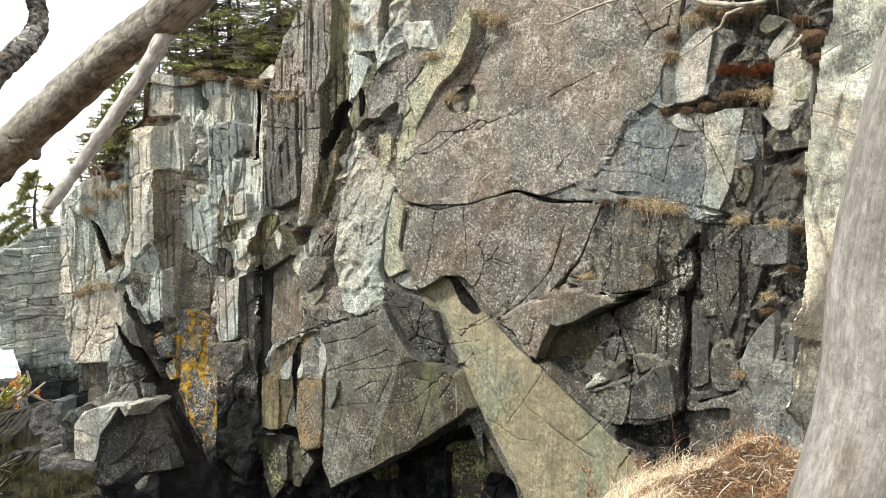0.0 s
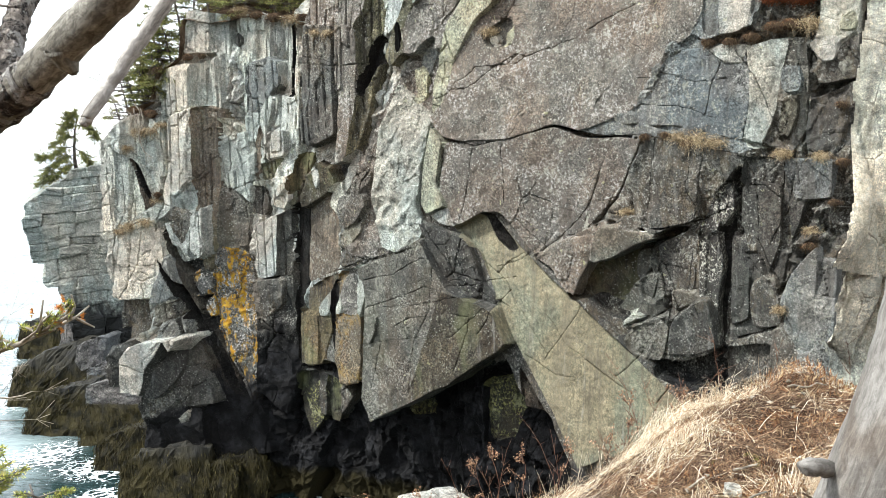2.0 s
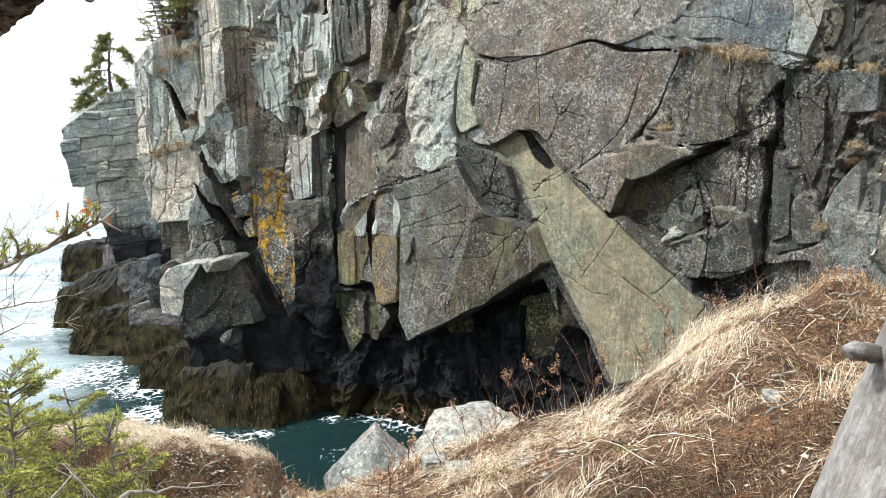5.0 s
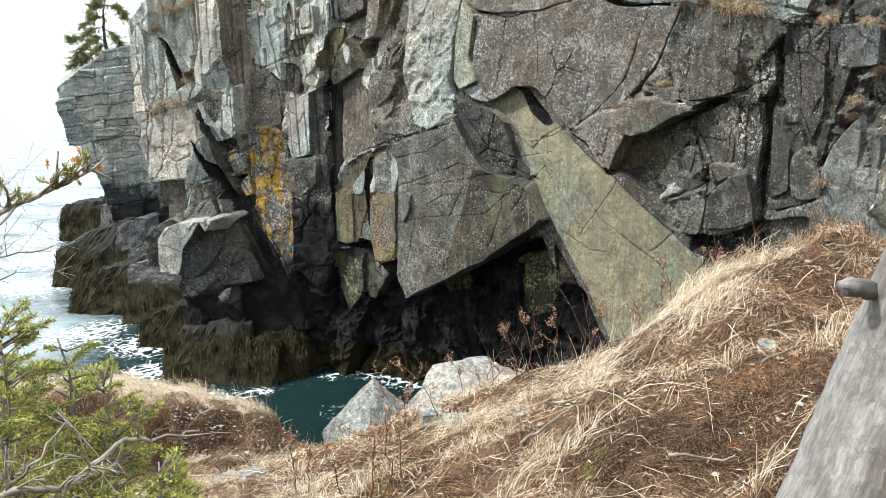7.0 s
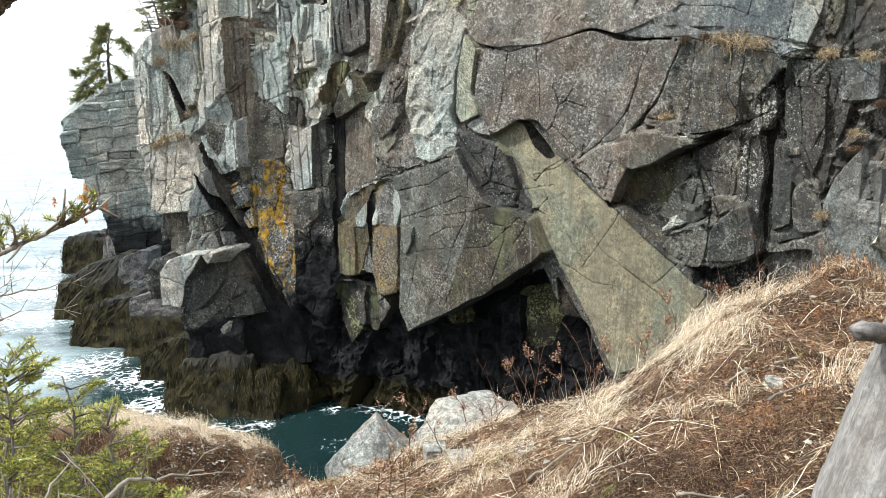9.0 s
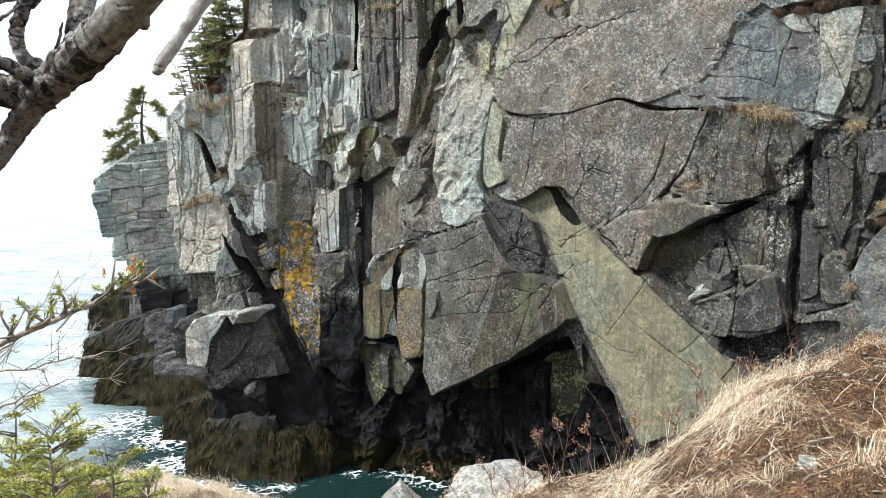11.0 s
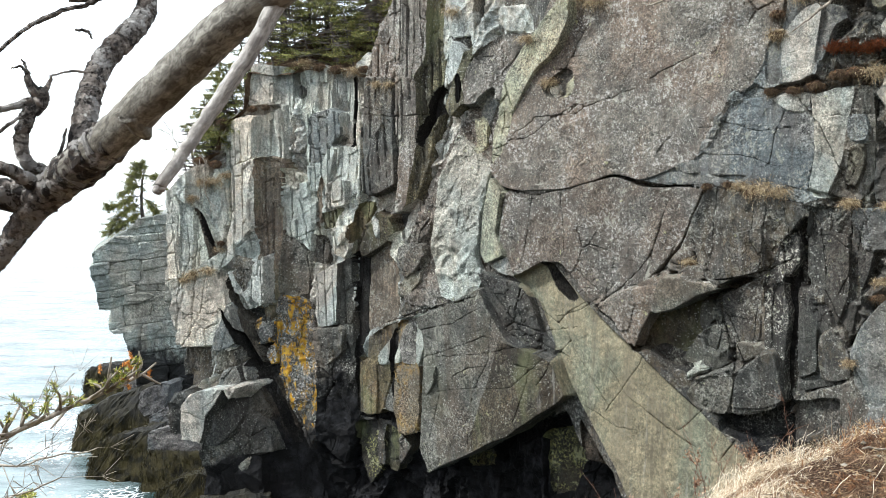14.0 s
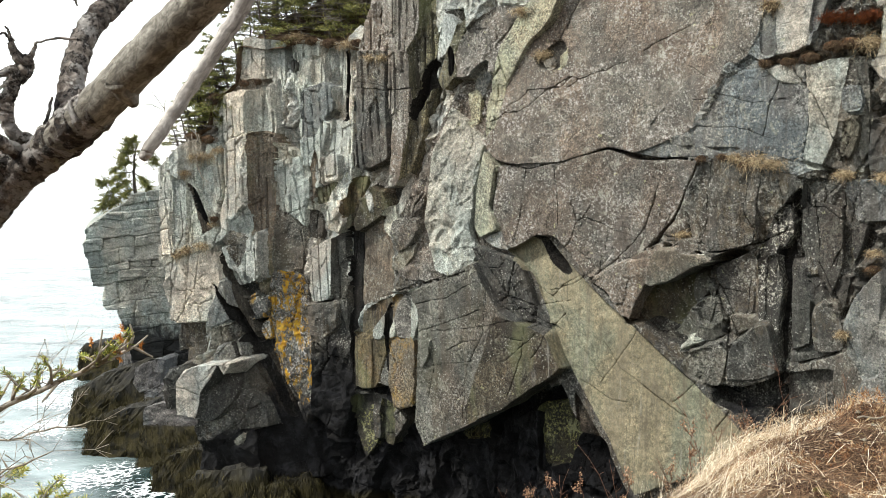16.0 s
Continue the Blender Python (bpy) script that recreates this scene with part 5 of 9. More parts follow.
crack(0.012, 0.03, (8.10, 8.84), (8.17, 7.53))
crack(0.012, 0.036, (10.51, 8.90), (10.18, 8.04), (9.96, 7.28))
crack(0.0132, 0.048, (11.39, 8.90), (11.29, 7.97), (11.20, 7.24))
crack(0.0132, 0.048, (12.11, 8.85), (12.02, 8.10), (12.34, 7.40))
crack(0.012, 0.048, (12.14, 7.09), (12.05, 6.27), (12.32, 5.79))
crack(0.0132, 0.048, (13.19, 8.32), (13.31, 7.16), (13.70, 6.42))
crack(0.012, 0.036, (13.92, 8.53), (13.76, 7.67), (13.50, 7.08))
crack(0.0132, 0.048, (13.07, 6.95), (13.69, 6.20), (13.99, 5.63))
crack(0.012, 0.036, (12.63, 8.56), (12.75, 7.75), (12.56, 6.92))
crack(0.0108, 0.03, (6.60, 6.26), (6.46, 5.28), (6.02, 4.49), (5.87, 3.35))
crack(0.0108, 0.03, (7.58, 5.87), (7.44, 4.91), (7.03, 3.90))
crack(0.0108, 0.024, (4.95, 5.38), (5.11, 4.38), (4.78, 3.18))
crack(0.024, 0.18, (2.93, 11.67), (2.94, 10.32), (2.86, 8.75), (2.74, 7.43))
crack(0.027, 0.18, (5.18, 12.79), (5.23, 11.70), (5.14, 10.55), (4.58, 8.57))
crack(0.021, 0.15, (0.95, 11.94), (0.98, 9.56), (0.91, 7.66))
crack(0.018, 0.12, (2.36, 11.58), (2.31, 10.54), (2.01, 9.02), (1.90, 7.81))
crack(0.018, 0.12, (1.42, 10.49), (1.57, 8.75), (1.55, 7.13))
crack(0.018, 0.12, (0.47, 10.58), (0.43, 9.56), (0.48, 8.07), (0.53, 6.02))
crack(0.018, 0.12, (3.88, 11.55), (3.96, 9.01))
crack(0.018, 0.12, (-0.30, 9.43), (-0.29, 8.14), (-0.54, 6.97))
crack(0.018, 0.09, (-0.99, 9.44), (-0.92, 8.20), (-0.58, 7.31))
crack(0.018, 0.12, (2.61, 8.09), (2.67, 7.30), (2.38, 5.74))
crack(0.018, 0.12, (1.61, 7.81), (1.55, 7.13), (1.60, 5.60), (2.38, 5.70))
crack(0.018, 0.12, (6.17, 7.32), (6.32, 6.97), (7.10, 5.94), (8.18, 5.46))
crack(0.021, 0.12, (3.06, 5.57), (4.00, 5.96), (4.96, 6.26), (5.87, 6.51))
crack(0.018, 0.12, (2.13, 10.08), (1.91, 9.02), (1.80, 8.01))
crack(0.012, 0.06, (-0.27, 9.49), (0.21, 9.63), (0.93, 9.53))
crack(0.012, 0.06, (0.17, 6.97), (-0.40, 6.90))
crack(0.012, 0.048, (-0.08, 7.52), (0.56, 8.14))
crack(0.02, 0.08, (6.14, 9.89), (6.52, 9.76), (6.87, 9.86), (6.92, 9.94), (7.23, 9.95), (7.49, 10.06), (7.65, 10.17), (7.88, 10.33), (8.00, 10.37), (8.25, 10.41), (8.46, 10.59))
crack(0.015, 0.05, (6.92, 9.94), (7.04, 10.11), (7.28, 10.21), (7.48, 10.39), (7.88, 10.39), (8.13, 10.43), (8.33, 10.56), (8.46, 10.62), (8.59, 10.57), (8.58, 10.48), (8.40, 10.40))
crack(0.018, 0.07, (8.59, 10.52), (9.04, 10.67), (9.21, 10.67), (9.44, 10.79), (9.69, 10.85))
crack(0.018, 0.06, (10.02, 11.01), (10.18, 11.10), (10.31, 11.16), (10.92, 11.41))
crack(0.02, 0.12, (7.86, 11.28), (8.18, 11.32), (8.37, 11.63), (8.49, 11.90), (8.70, 12.21))
crack(0.014, 0.05, (7.08, 10.71), (7.20, 10.85), (7.33, 10.99))
crack(0.018, 0.08, (10.32, 8.27), (10.22, 8.08), (10.06, 7.72), (9.86, 7.38), (9.37, 6.96), (9.01, 6.69))
crack(0.02, 0.12, (10.60, 7.95), (10.46, 7.67), (10.26, 7.44), (10.21, 7.23))
crack(0.02, 0.09, (9.26, 7.57), (9.19, 7.17), (9.05, 6.71))
crack(0.014, 0.06, (9.01, 6.69), (9.43, 6.99), (9.81, 7.10), (10.23, 7.28))
crack(0.02, 0.12, (11.42, 7.25), (12.05, 7.41), (12.25, 7.45), (12.72, 7.67), (12.91, 7.76))
crack(0.016, 0.06, (12.33, 8.61), (12.27, 8.06), (12.20, 7.50))
crack(0.016, 0.06, (12.50, 8.06), (12.40, 7.76), (12.32, 7.47))
crack(0.016, 0.06, (11.46, 6.95), (11.56, 6.23), (11.63, 5.91), (11.71, 5.53), (11.61, 4.97))
crack(0.012, 0.03, (11.60, 6.57), (11.81, 6.56), (12.02, 6.55))
crack(0.016, 0.05, (13.07, 8.22), (13.13, 8.12), (13.37, 8.13), (13.66, 7.90))
crack(0.014, 0.05, (13.67, 8.71), (13.68, 8.09), (13.67, 7.51), (13.59, 7.12))
crack(0.014, 0.05, (2.51, 10.90), (3.80, 10.64), (3.99, 10.55), (4.53, 10.59))
crack(0.014, 0.06, (4.31, 12.52), (4.41, 12.08), (4.34, 11.41), (4.48, 11.27), (4.72, 11.15))
crack(0.014, 0.06, (4.55, 10.84), (4.46, 9.97), (4.57, 9.57))
crack(0.014, 0.05, (3.34, 10.38), (3.16, 9.88), (3.10, 9.36))
crack(0.012, 0.04, (0.86, 11.14), (0.92, 10.47), (0.96, 9.93), (0.98, 9.42))
crack(0.012, 0.04, (0.82, 9.92), (0.98, 9.66), (1.30, 9.08))
crack(0.014, 0.06, (0.77, 8.49), (0.80, 8.15), (0.91, 7.88), (0.99, 7.74), (1.52, 7.95))
crack(0.014, 0.06, (1.24, 7.33), (1.28, 6.78), (1.30, 6.09))
crack(0.02, 0.15, (2.62, 5.45), (3.57, 5.86), (4.56, 6.22), (4.83, 6.25), (5.21, 6.40), (6.17, 6.62))
crack(0.014, 0.05, (5.13, 5.19), (6.29, 5.40), (7.32, 5.64))
crack(0.014, 0.05, (4.70, 7.46), (4.59, 6.35))
crack(0.014, 0.04, (7.69, 4.89), (7.90, 5.15), (8.00, 5.45))
crack(0.014, 0.05, (5.50, 4.81), (5.98, 5.06), (6.40, 5.16))
crack(0.014, 0.05, (7.88, 6.12), (8.14, 6.40), (8.69, 6.69))
crack(0.012, 0.03, (10.65, 4.32), (11.10, 4.76), (11.17, 4.91))
crack(0.014, 0.03, (10.03, 4.55), (10.54, 4.24), (11.01, 4.05))
crack(0.014, 0.05, (11.51, 3.91), (11.67, 4.15), (11.77, 4.32))
crack(0.02, 0.12, (0.59, 6.36), (0.55, 5.52), (0.51, 4.67))
crack(0.02, 0.12, (0.72, 6.36), (0.61, 5.23), (0.50, 4.21))
crack(0.014, 0.06, (-2.07, 6.58), (-1.23, 6.83), (-0.87, 6.96))
crack(0.014, 0.05, (-1.45, 5.83), (-1.08, 5.86), (-0.59, 5.94))
crack(0.014, 0.06, (-0.90, 6.77), (-0.99, 5.93), (-1.44, 5.03))
crack(0.014, 0.06, (-0.43, 4.97), (-0.10, 4.63), (-0.02, 4.82))
crack(0.014, 0.05, (-1.29, 8.02), (-1.24, 7.19), (-1.49, 6.62))
crack(0.014, 0.05, (-1.60, 8.70), (-1.58, 7.74), (-2.01, 6.73))
crack(0.014, 0.05, (-1.13, 8.50), (-1.05, 7.74), (-1.17, 6.91))
crack(0.014, 0.05, (-0.46, 9.11), (-0.43, 8.15), (-0.50, 7.59))
crack(0.014, 0.05, (-0.85, 4.64), (-0.11, 4.57), (-0.03, 4.60))
crack(0.014, 0.05, (-0.50, 4.28), (-0.09, 4.70), (0.04, 4.81))
crack(0.016, 0.07, (0.09, 3.43), (0.36, 3.49), (0.10, 2.83), (-0.16, 2.40))
crack(0.016, 0.06, (-0.77, 1.81), (-0.23, 2.26), (0.10, 2.48), (0.36, 2.65))
crack(0.016, 0.07, (1.76, 2.80), (1.53, 1.95), (1.43, 1.04))
crack(0.016, 0.07, (2.31, 3.09), (2.05, 1.96), (1.97, 0.76))
crack(0.014, 0.06, (3.65, 1.85), (3.43, 1.13), (3.17, 0.42))
crack(0.012, 0.05, (5.82, 3.01), (5.84, 2.17), (5.92, 1.60))
crack(0.012, 0.05, (7.25, 3.33), (7.01, 2.30), (7.20, 1.53))
crack(0.014, 0.04, (7.43, 6.47), (8.02, 6.05), (8.65, 5.17), (9.13, 4.54))
crack(0.012, 0.03, (8.67, 4.48), (9.33, 4.17), (9.82, 4.19))
crack(0.014, 0.06, (-0.35, 3.97), (-0.01, 4.24), (0.38, 3.44))
crack(0.016, 0.08, (-0.27, 6.05), (-0.24, 5.29), (0.04, 4.67), (0.22, 4.02), (0.51, 3.29), (0.78, 2.55))
crack(0.012, 0.04, (12.54, 10.30), (12.42, 9.88), (12.30, 9.32))
crack(0.012, 0.04, (11.44, 10.14), (12.06, 9.96), (12.69, 9.98))
crack(0.012, 0.03, (11.09, 9.55), (11.78, 9.53), (12.44, 9.31))
crack(0.014, 0.06, (12.98, 10.48), (13.09, 10.06), (13.09, 9.44), (12.98, 8.90))

# outline of the whole face against sky, sea and trees
FACE = [(-1.77, 8.82), (-1.56, 9.19), (-1.24, 9.44), (-1.02, 9.69), (-0.71, 9.85), (-0.55, 10.66), (-0.28, 10.82), (-0.03, 11.07), (0.00, 11.96), (1.07, 11.83), (1.59, 11.89), (2.19, 11.76), (3.01, 11.77), (3.23, 12.42), (3.82, 13.19), (4.30, 13.70), (4.40, 13.40), (15.20, 13.40), (15.20, -0.80), (0.36, -0.80), (-0.88, -0.80), (-1.17, 0.91), (-1.11, 1.73), (-1.06, 2.69), (-1.80, 2.83), (-1.88, 3.34), (-1.70, 4.01), (-1.60, 5.26), (-1.83, 6.40)]
cliff = tagged(new("cliff"), "grey jointed rock cliff standing over the cove, lichen-crusted above, black at the tide", "cliff", kind="structure")
keep = inside(ragged_u, ragged_v, FACE)
flare = np.clip((0.55 - vv) / 1.2, 0, 1)
depth += 0.35 * flare * (depth > -0.9) * (1 + fbm(uu * 0.9, vv * 0.9, 3, 31))
# the face turns seaward at its end
depth += 0.55 * (np.hypot(1.8 - uu, 0.6) + (1.8 - uu)) / 2
soft = np.pad(depth, 1, mode="edge")
soft = 0.03 * soft[:-2] + 0.94 * soft[1:-1] + 0.03 * soft[2:]
depth = 0.03 * soft[:, :-2] + 0.94 * soft[:, 1:-1] + 0.03 * soft[:, 2:]
# the rims of the faces run clean, not in steps of the grid
edge = np.zeros(owner.shape, bool)
for s, axis in ((1, 0), (-1, 0), (1, 1), (-1, 1)):
    edge |= np.roll(owner, s, axis) != owner
edge[[0, -1]] = edge[:, [0, -1]] = False
place_u, place_v = uu + pull_u, vv + pull_v
for _ in range(26):
    count, sum_u, sum_v = np.zeros(owner.shape), np.zeros(owner.shape), np.zeros(owner.shape)
    for s in (-1, 0, 1):
        for t in (-1, 0, 1):
            same = edge & np.roll(edge, (s, t), (0, 1)) & (np.roll(owner, (s, t), (0, 1)) == owner)
            count += same
            sum_u += same * np.roll(place_u, (s, t), (0, 1))
            sum_v += same * np.roll(place_v, (s, t), (0, 1))
    place_u, place_v = (np.where(edge, total / np.maximum(count, 1), old) for total, old in ((sum_u, place_u), (sum_v, place_v)))
X = FOOT[0] + place_u * ALONG[0] + depth * OUT[0]
Y = FOOT[1] + place_u * ALONG[1] + depth * OUT[1]
places = np.stack([X, Y, place_v], -1).reshape(-1, 3)
quads = grid_faces(*uu.shape)
held = keep.ravel()[quads].all(1)
of = owner.ravel()[quads].max(1)
for k, (name, stone) in enumerate(SLABS):
    own = quads[held & (of == k)]
    if len(own):
        used, back = np.unique(own, return_inverse=True)
        face = sheet(name, places[used], back.reshape(own.shape), ROCKS[stone], cliff)
        face.data.set_sharp_from_angle(angle=radians(15))

# ---- sea ----
def sea_material():
    n = Nodes("sea_water", 0.08, 0.5)
    n.bsdf.inputs["IOR"].default_value = 1.33
    deep = n.mix(n.step(n.noise(0.12, 3), 0.35, 0.65), (0.007, 0.018, 0.018), (0.01, 0.027, 0.027))
    pale_sea = n.tree.nodes.new("ShaderNodeAttribute")
    pale_sea.attribute_name = "milky_glare"
    # lighter base stands for aerated water and for the sky's glare on it
    deep = n.mix(n.math("MULTIPLY", pale_sea.outputs["Fac"], n.step(n.noise(0.25, 5, 0.6, n.scaled(1, 2.2, 1)), 0.2, 0.7)), deep, (0.27, 0.34, 0.34))
    rim = n.tree.nodes.new("ShaderNodeAttribute")
    rim.attribute_name = "foam"
    swirl = n.tree.nodes.new("ShaderNodeVectorMath")
    swirl.operation = "ADD"
    n.link(n.pos, swirl.inputs[0])
    n.link(n.math("MULTIPLY", n.noise(1.4, 4, 0.6), 1.1), swirl.inputs[1])
    lace = n.voronoi(3.6, "DISTANCE_TO_EDGE", swirl.outputs[0])
    webs = n.math("ADD", n.math("MULTIPLY", lace, 1.2), n.math("MULTIPLY", n.noise(3.4, 7, 0.75, warp=1.5), 0.9))
    foam = n.step(n.math("SUBTRACT", webs, n.math("MULTIPLY", rim.outputs["Fac"], 0.62)), 0.16, 0.0)
    n.color(n.mix(foam, deep, (0.78, 0.82, 0.83)))
    n.link(n.math("ADD", n.math("MULTIPLY", foam, 0.5), 0.08), n.bsdf.inputs["Roughness"])
    b = n.bump(n.noise(0.9, 5, 0.6, n.scaled(1, 1.6, 1)), 0.5, 0.25)
    n.bump(n.noise(5, 4, 0.6), 0.35, 0.04, b)
    return n.mat


def spaced(lo, hi, fine_lo, fine_hi, step, grow=1.12):
    a = list(np.arange(fine_lo, fine_hi, step))
    s = step
    while a[-1] < hi:
        s *= grow
        a.append(a[-1] + s)
    s = step
    while a[0] > lo:
        s *= grow
        a.insert(0, a[0] - s)
    return np.array(a)


sx, sy = np.meshgrid(spaced(-2500, 2500, -22, 2, 0.3), spaced(-2500, 3000, 10, 42, 0.3))
swell = 0.05 * fbm(sx * 0.5, sy * 0.7, 4, 3) + 0.06 * smooth_noise(sx * 0.2, sy * 0.3, 9)
sea = sheet("sea", np.stack([sx, sy, swell], -1).reshape(-1, 3), grid_faces(*sx.shape), sea_material())
tagged(sea, "pale grey-green sea with white foam along the rocks", "sea", kind="structure")
# foam where the swell meets the rocks, and drifting in the cove
foam = np.zeros(sx.shape)
for fx, fy, fr, fk in ((-2.6, 23.4, 1.5, 0.85), (-10.8, 25.6, 1.6, 0.75), (-12.2, 27.0, 1.8, 0.8), (-6.6, 21.9, 0.7, 0.7), (-5.5, 22.6, 0.5, 0.6), (-3.6, 23.6, 0.9, 0.75), (-1.2, 23.6, 0.9, 0.8), (-4.6, 23.3, 0.6, 0.8), (-8.6, 22.2, 1.1, 0.9), (-7.4, 21.9, 0.9, 0.85), (-9.4, 23.6, 1.2, 0.9), (-10.2, 25.6, 2.0, 0.85),
                       (-12.6, 26.4, 2.0, 0.85), (-16.5, 31.5, 3.0, 0.75), (-17.5, 35.5, 3.5, 0.8), (-14.8, 27.5, 2.0, 0.55), (-19.8, 38.5, 3.0, 0.7),
                       (-6.2, 22.3, 0.8, 0.75), (-4.2, 21.0, 1.0, 0.5), (-3.2, 21.8, 0.8, 0.6)):
    foam = np.maximum(foam, fk * np.clip(1.25 - np.hypot(sx - fx, sy - fy) / fr, 0, 1))
# pale water outside the cove: aerated, with bright sky reflection put into the colour
milky_glare = np.clip((-10.9 - sx - 0.12 * np.clip(sy - 30, 0, 20)) / 2.6, 0, 1) * np.clip((sy - 21) / 4, 0, 1)
layer = sea.data.attributes.new("milky_glare", "FLOAT", "POINT")
layer.data.foreach_set("value", milky_glare.ravel().astype(np.float32))
layer = sea.data.attributes.new("foam", "FLOAT", "POINT")
layer.data.foreach_set("value", foam.ravel().astype(np.float32))


# ---- headland, shore rocks ----
ROCKS["headland"] = rock("bedded_headland_rock", (0.4, 0.415, 0.39), (0.31, 0.325, 0.31), (0.17, 0.15, 0.12), 0.25, streak=0.2, black=3.5, stipple=0.2, grit=0.5)

def rock_mass(name, stone, foot, along, outline, thick, amp, joint_u, joint_v, seed, cell=0.05, parent=None, back=None, courses=None):
    """A standing mass of jointed rock with a front, sides and back, outlined on an upright plane."""
    along = Vector(along).normalized()
    out = Vector((along.y, -along.x))
    us, vs = [p[0] for p in outline], [p[1] for p in outline]
    u, v = np.meshgrid(np.arange(min(us) - 0.1, max(us) + 0.1, cell), np.arange(min(vs) - 0.1, max(vs) + 0.1, cell))
    rag = min(0.07, 1.4 * amp)
    ru, rv = u + rag * fbm(u * 2, v * 2, 3, seed), v + 0.7 * rag * fbm(u * 2, v * 2, 3, seed + 5)
    a, tilt, edge = cells(ru * joint_u, rv * joint_v, seed)
    b, tilt2, edge2 = cells(ru * joint_u * 2.6, rv * joint_v * 2.2, seed + 1)
    d = amp * (1.6 * a + 0.7 * tilt + 0.5 * b + 0.4 * tilt2) - amp * np.clip(1 - edge / 0.06, 0, 1) - 0.5 * amp * np.clip(1 - edge2 / 0.08, 0, 1) + 0.1 * fbm(u, v, 4, seed) + 1.6 * amp * hewn(ru * joint_u * 1.7, rv * joint_v * 1.2, seed + 3)
    if courses:
        # level beds, each cut into blocks that stand out by different amounts
        slope, levels = courses
        bed = rv - slope * ru + 0.05 * smooth_noise(ru * 1.3, rv * 0.4, seed)
        row = np.searchsorted(levels, bed)
        r = np.random.default_rng(seed)
        wide, shift = r.uniform(0.5, 1.5, len(levels) + 1)[row], r.random(len(levels) + 1)[row]
        cut = ru / wide + shift + 0.12 * smooth_noise(ru * 2, rv * 2, seed + 2)
        col = np.floor(cut).astype(int) % 40
        d = d + (r.random((len(levels) + 1, 40))[row, col] - 0.5) * 0.14 + (r.random(len(levels) + 1)[row] - 0.5) * 0.12
        d = d + ((cut % 1) - 0.5) * (r.random((len(levels) + 1, 40))[row, col] - 0.5) * 0.3
        joint = np.min([np.abs(bed - q) for q in levels], 0)
        d = d - 0.06 * np.clip(1 - joint / 0.025, 0, 1) - 0.04 * np.clip(1 - np.minimum(cut % 1, 1 - cut % 1) * wide / 0.03, 0, 1)
    front = np.stack([foot[0] + u * along.x + d * out.x, foot[1] + u * along.y + d * out.y, v], -1).reshape(-1, 3)
    bx, by = back or (-out.x, -out.y)
    back = np.stack([foot[0] + u * along.x + thick * bx, foot[1] + u * along.y + thick * by, v], -1).reshape(-1, 3)
    q = grid_faces(*u.shape)
    q = q[inside(ru, rv, list(outline)).ravel()[q].all(1)]
    e = np.concatenate([q[:, [i, (i + 1) % 4]] for i in range(4)])
    key = np.sort(e, 1)
    key = key[:, 0].astype(np.int64) * 10 ** 8 + key[:, 1]
    _, first, count = np.unique(key, return_index=True, return_counts=True)
    rim = e[first[count == 1]]
    m = len(front)
    walls = np.stack([rim[:, 1], rim[:, 0], rim[:, 0] + m, rim[:, 1] + m], 1)
    fs = np.concatenate([q, q[:, ::-1] + m, walls])
    used, idx = np.unique(fs, return_inverse=True)
    ob = sheet(name, np.concatenate([front, back])[used], idx.reshape(fs.shape), ROCKS[stone], parent)
    ob.data.set_sharp_from_angle(angle=radians(16))
    return ob


HEADLAND = [(-0.67, 6.74), (-0.45, 6.92), (0.11, 7.35), (0.66, 7.63), (0.85, 7.91), (1.31, 7.96), (1.87, 8.03), (2.63, 8.18), (2.89, 1.2), (0.9, 1.3), (0.62, 2.3), (0.45, 3.15), (0.21, 3.94), (0.29, 3.97), (-0.08, 3.99), (-0.2, 4.13), (-0.2, 4.34), (-0.07, 4.41), (-0.11, 4.76), (-0.51, 4.74), (-0.59, 4.98), (-0.62, 5.36), (-0.64, 5.74), (-0.73, 5.94), (-0.73, 6.28), (-0.62, 6.37)]
headland = rock_mass("headland", "headland", (-14.3, 32.0), (0.92, 0.39), HEADLAND, 5, 0.03, 0.9, 2.4, 4, 0.03,
                     courses=(0.1, (2.1, 2.65, 3.15, 3.6, 4.17, 4.86, 5.23, 5.49, 6.02, 6.41, 7.0, 7.26, 7.49)))
tagged(headland, "grey-green rock headland split into level courses over the sea", "headland", kind="structure")


def stone(name, points, material, rough=0.03, seed=0, cuts=4, scale=2.0):
    """A broken stone: the hull of a few corners, its faces roughened, its edges kept."""
    bm = bmesh.new()
    for q in points:
        bm.verts.new(q)
    bmesh.ops.convex_hull(bm, input=bm.verts)
    bmesh.ops.delete(bm, geom=[v for v in bm.verts if not v.link_faces], context="VERTS")
    for _ in range(cuts):
        bmesh.ops.subdivide_edges(bm, edges=bm.edges, cuts=1, use_grid_fill=True)
    first = next(iter(bm.verts)).co.copy()
    size = max((v.co - first).length for v in bm.verts)
    for v in bm.verts:
        q = v.co * (scale * 3 / size) + Vector((seed * 5.3, seed, 0))
        v.co += v.normal * (noise.fractal(q, 0.7, 2.2, 5) * rough * size)
    for f in bm.faces:
        f.smooth = True
    ob = part(name, bm, material)
    ob.data.set_sharp_from_angle(angle=radians(30))
    return ob


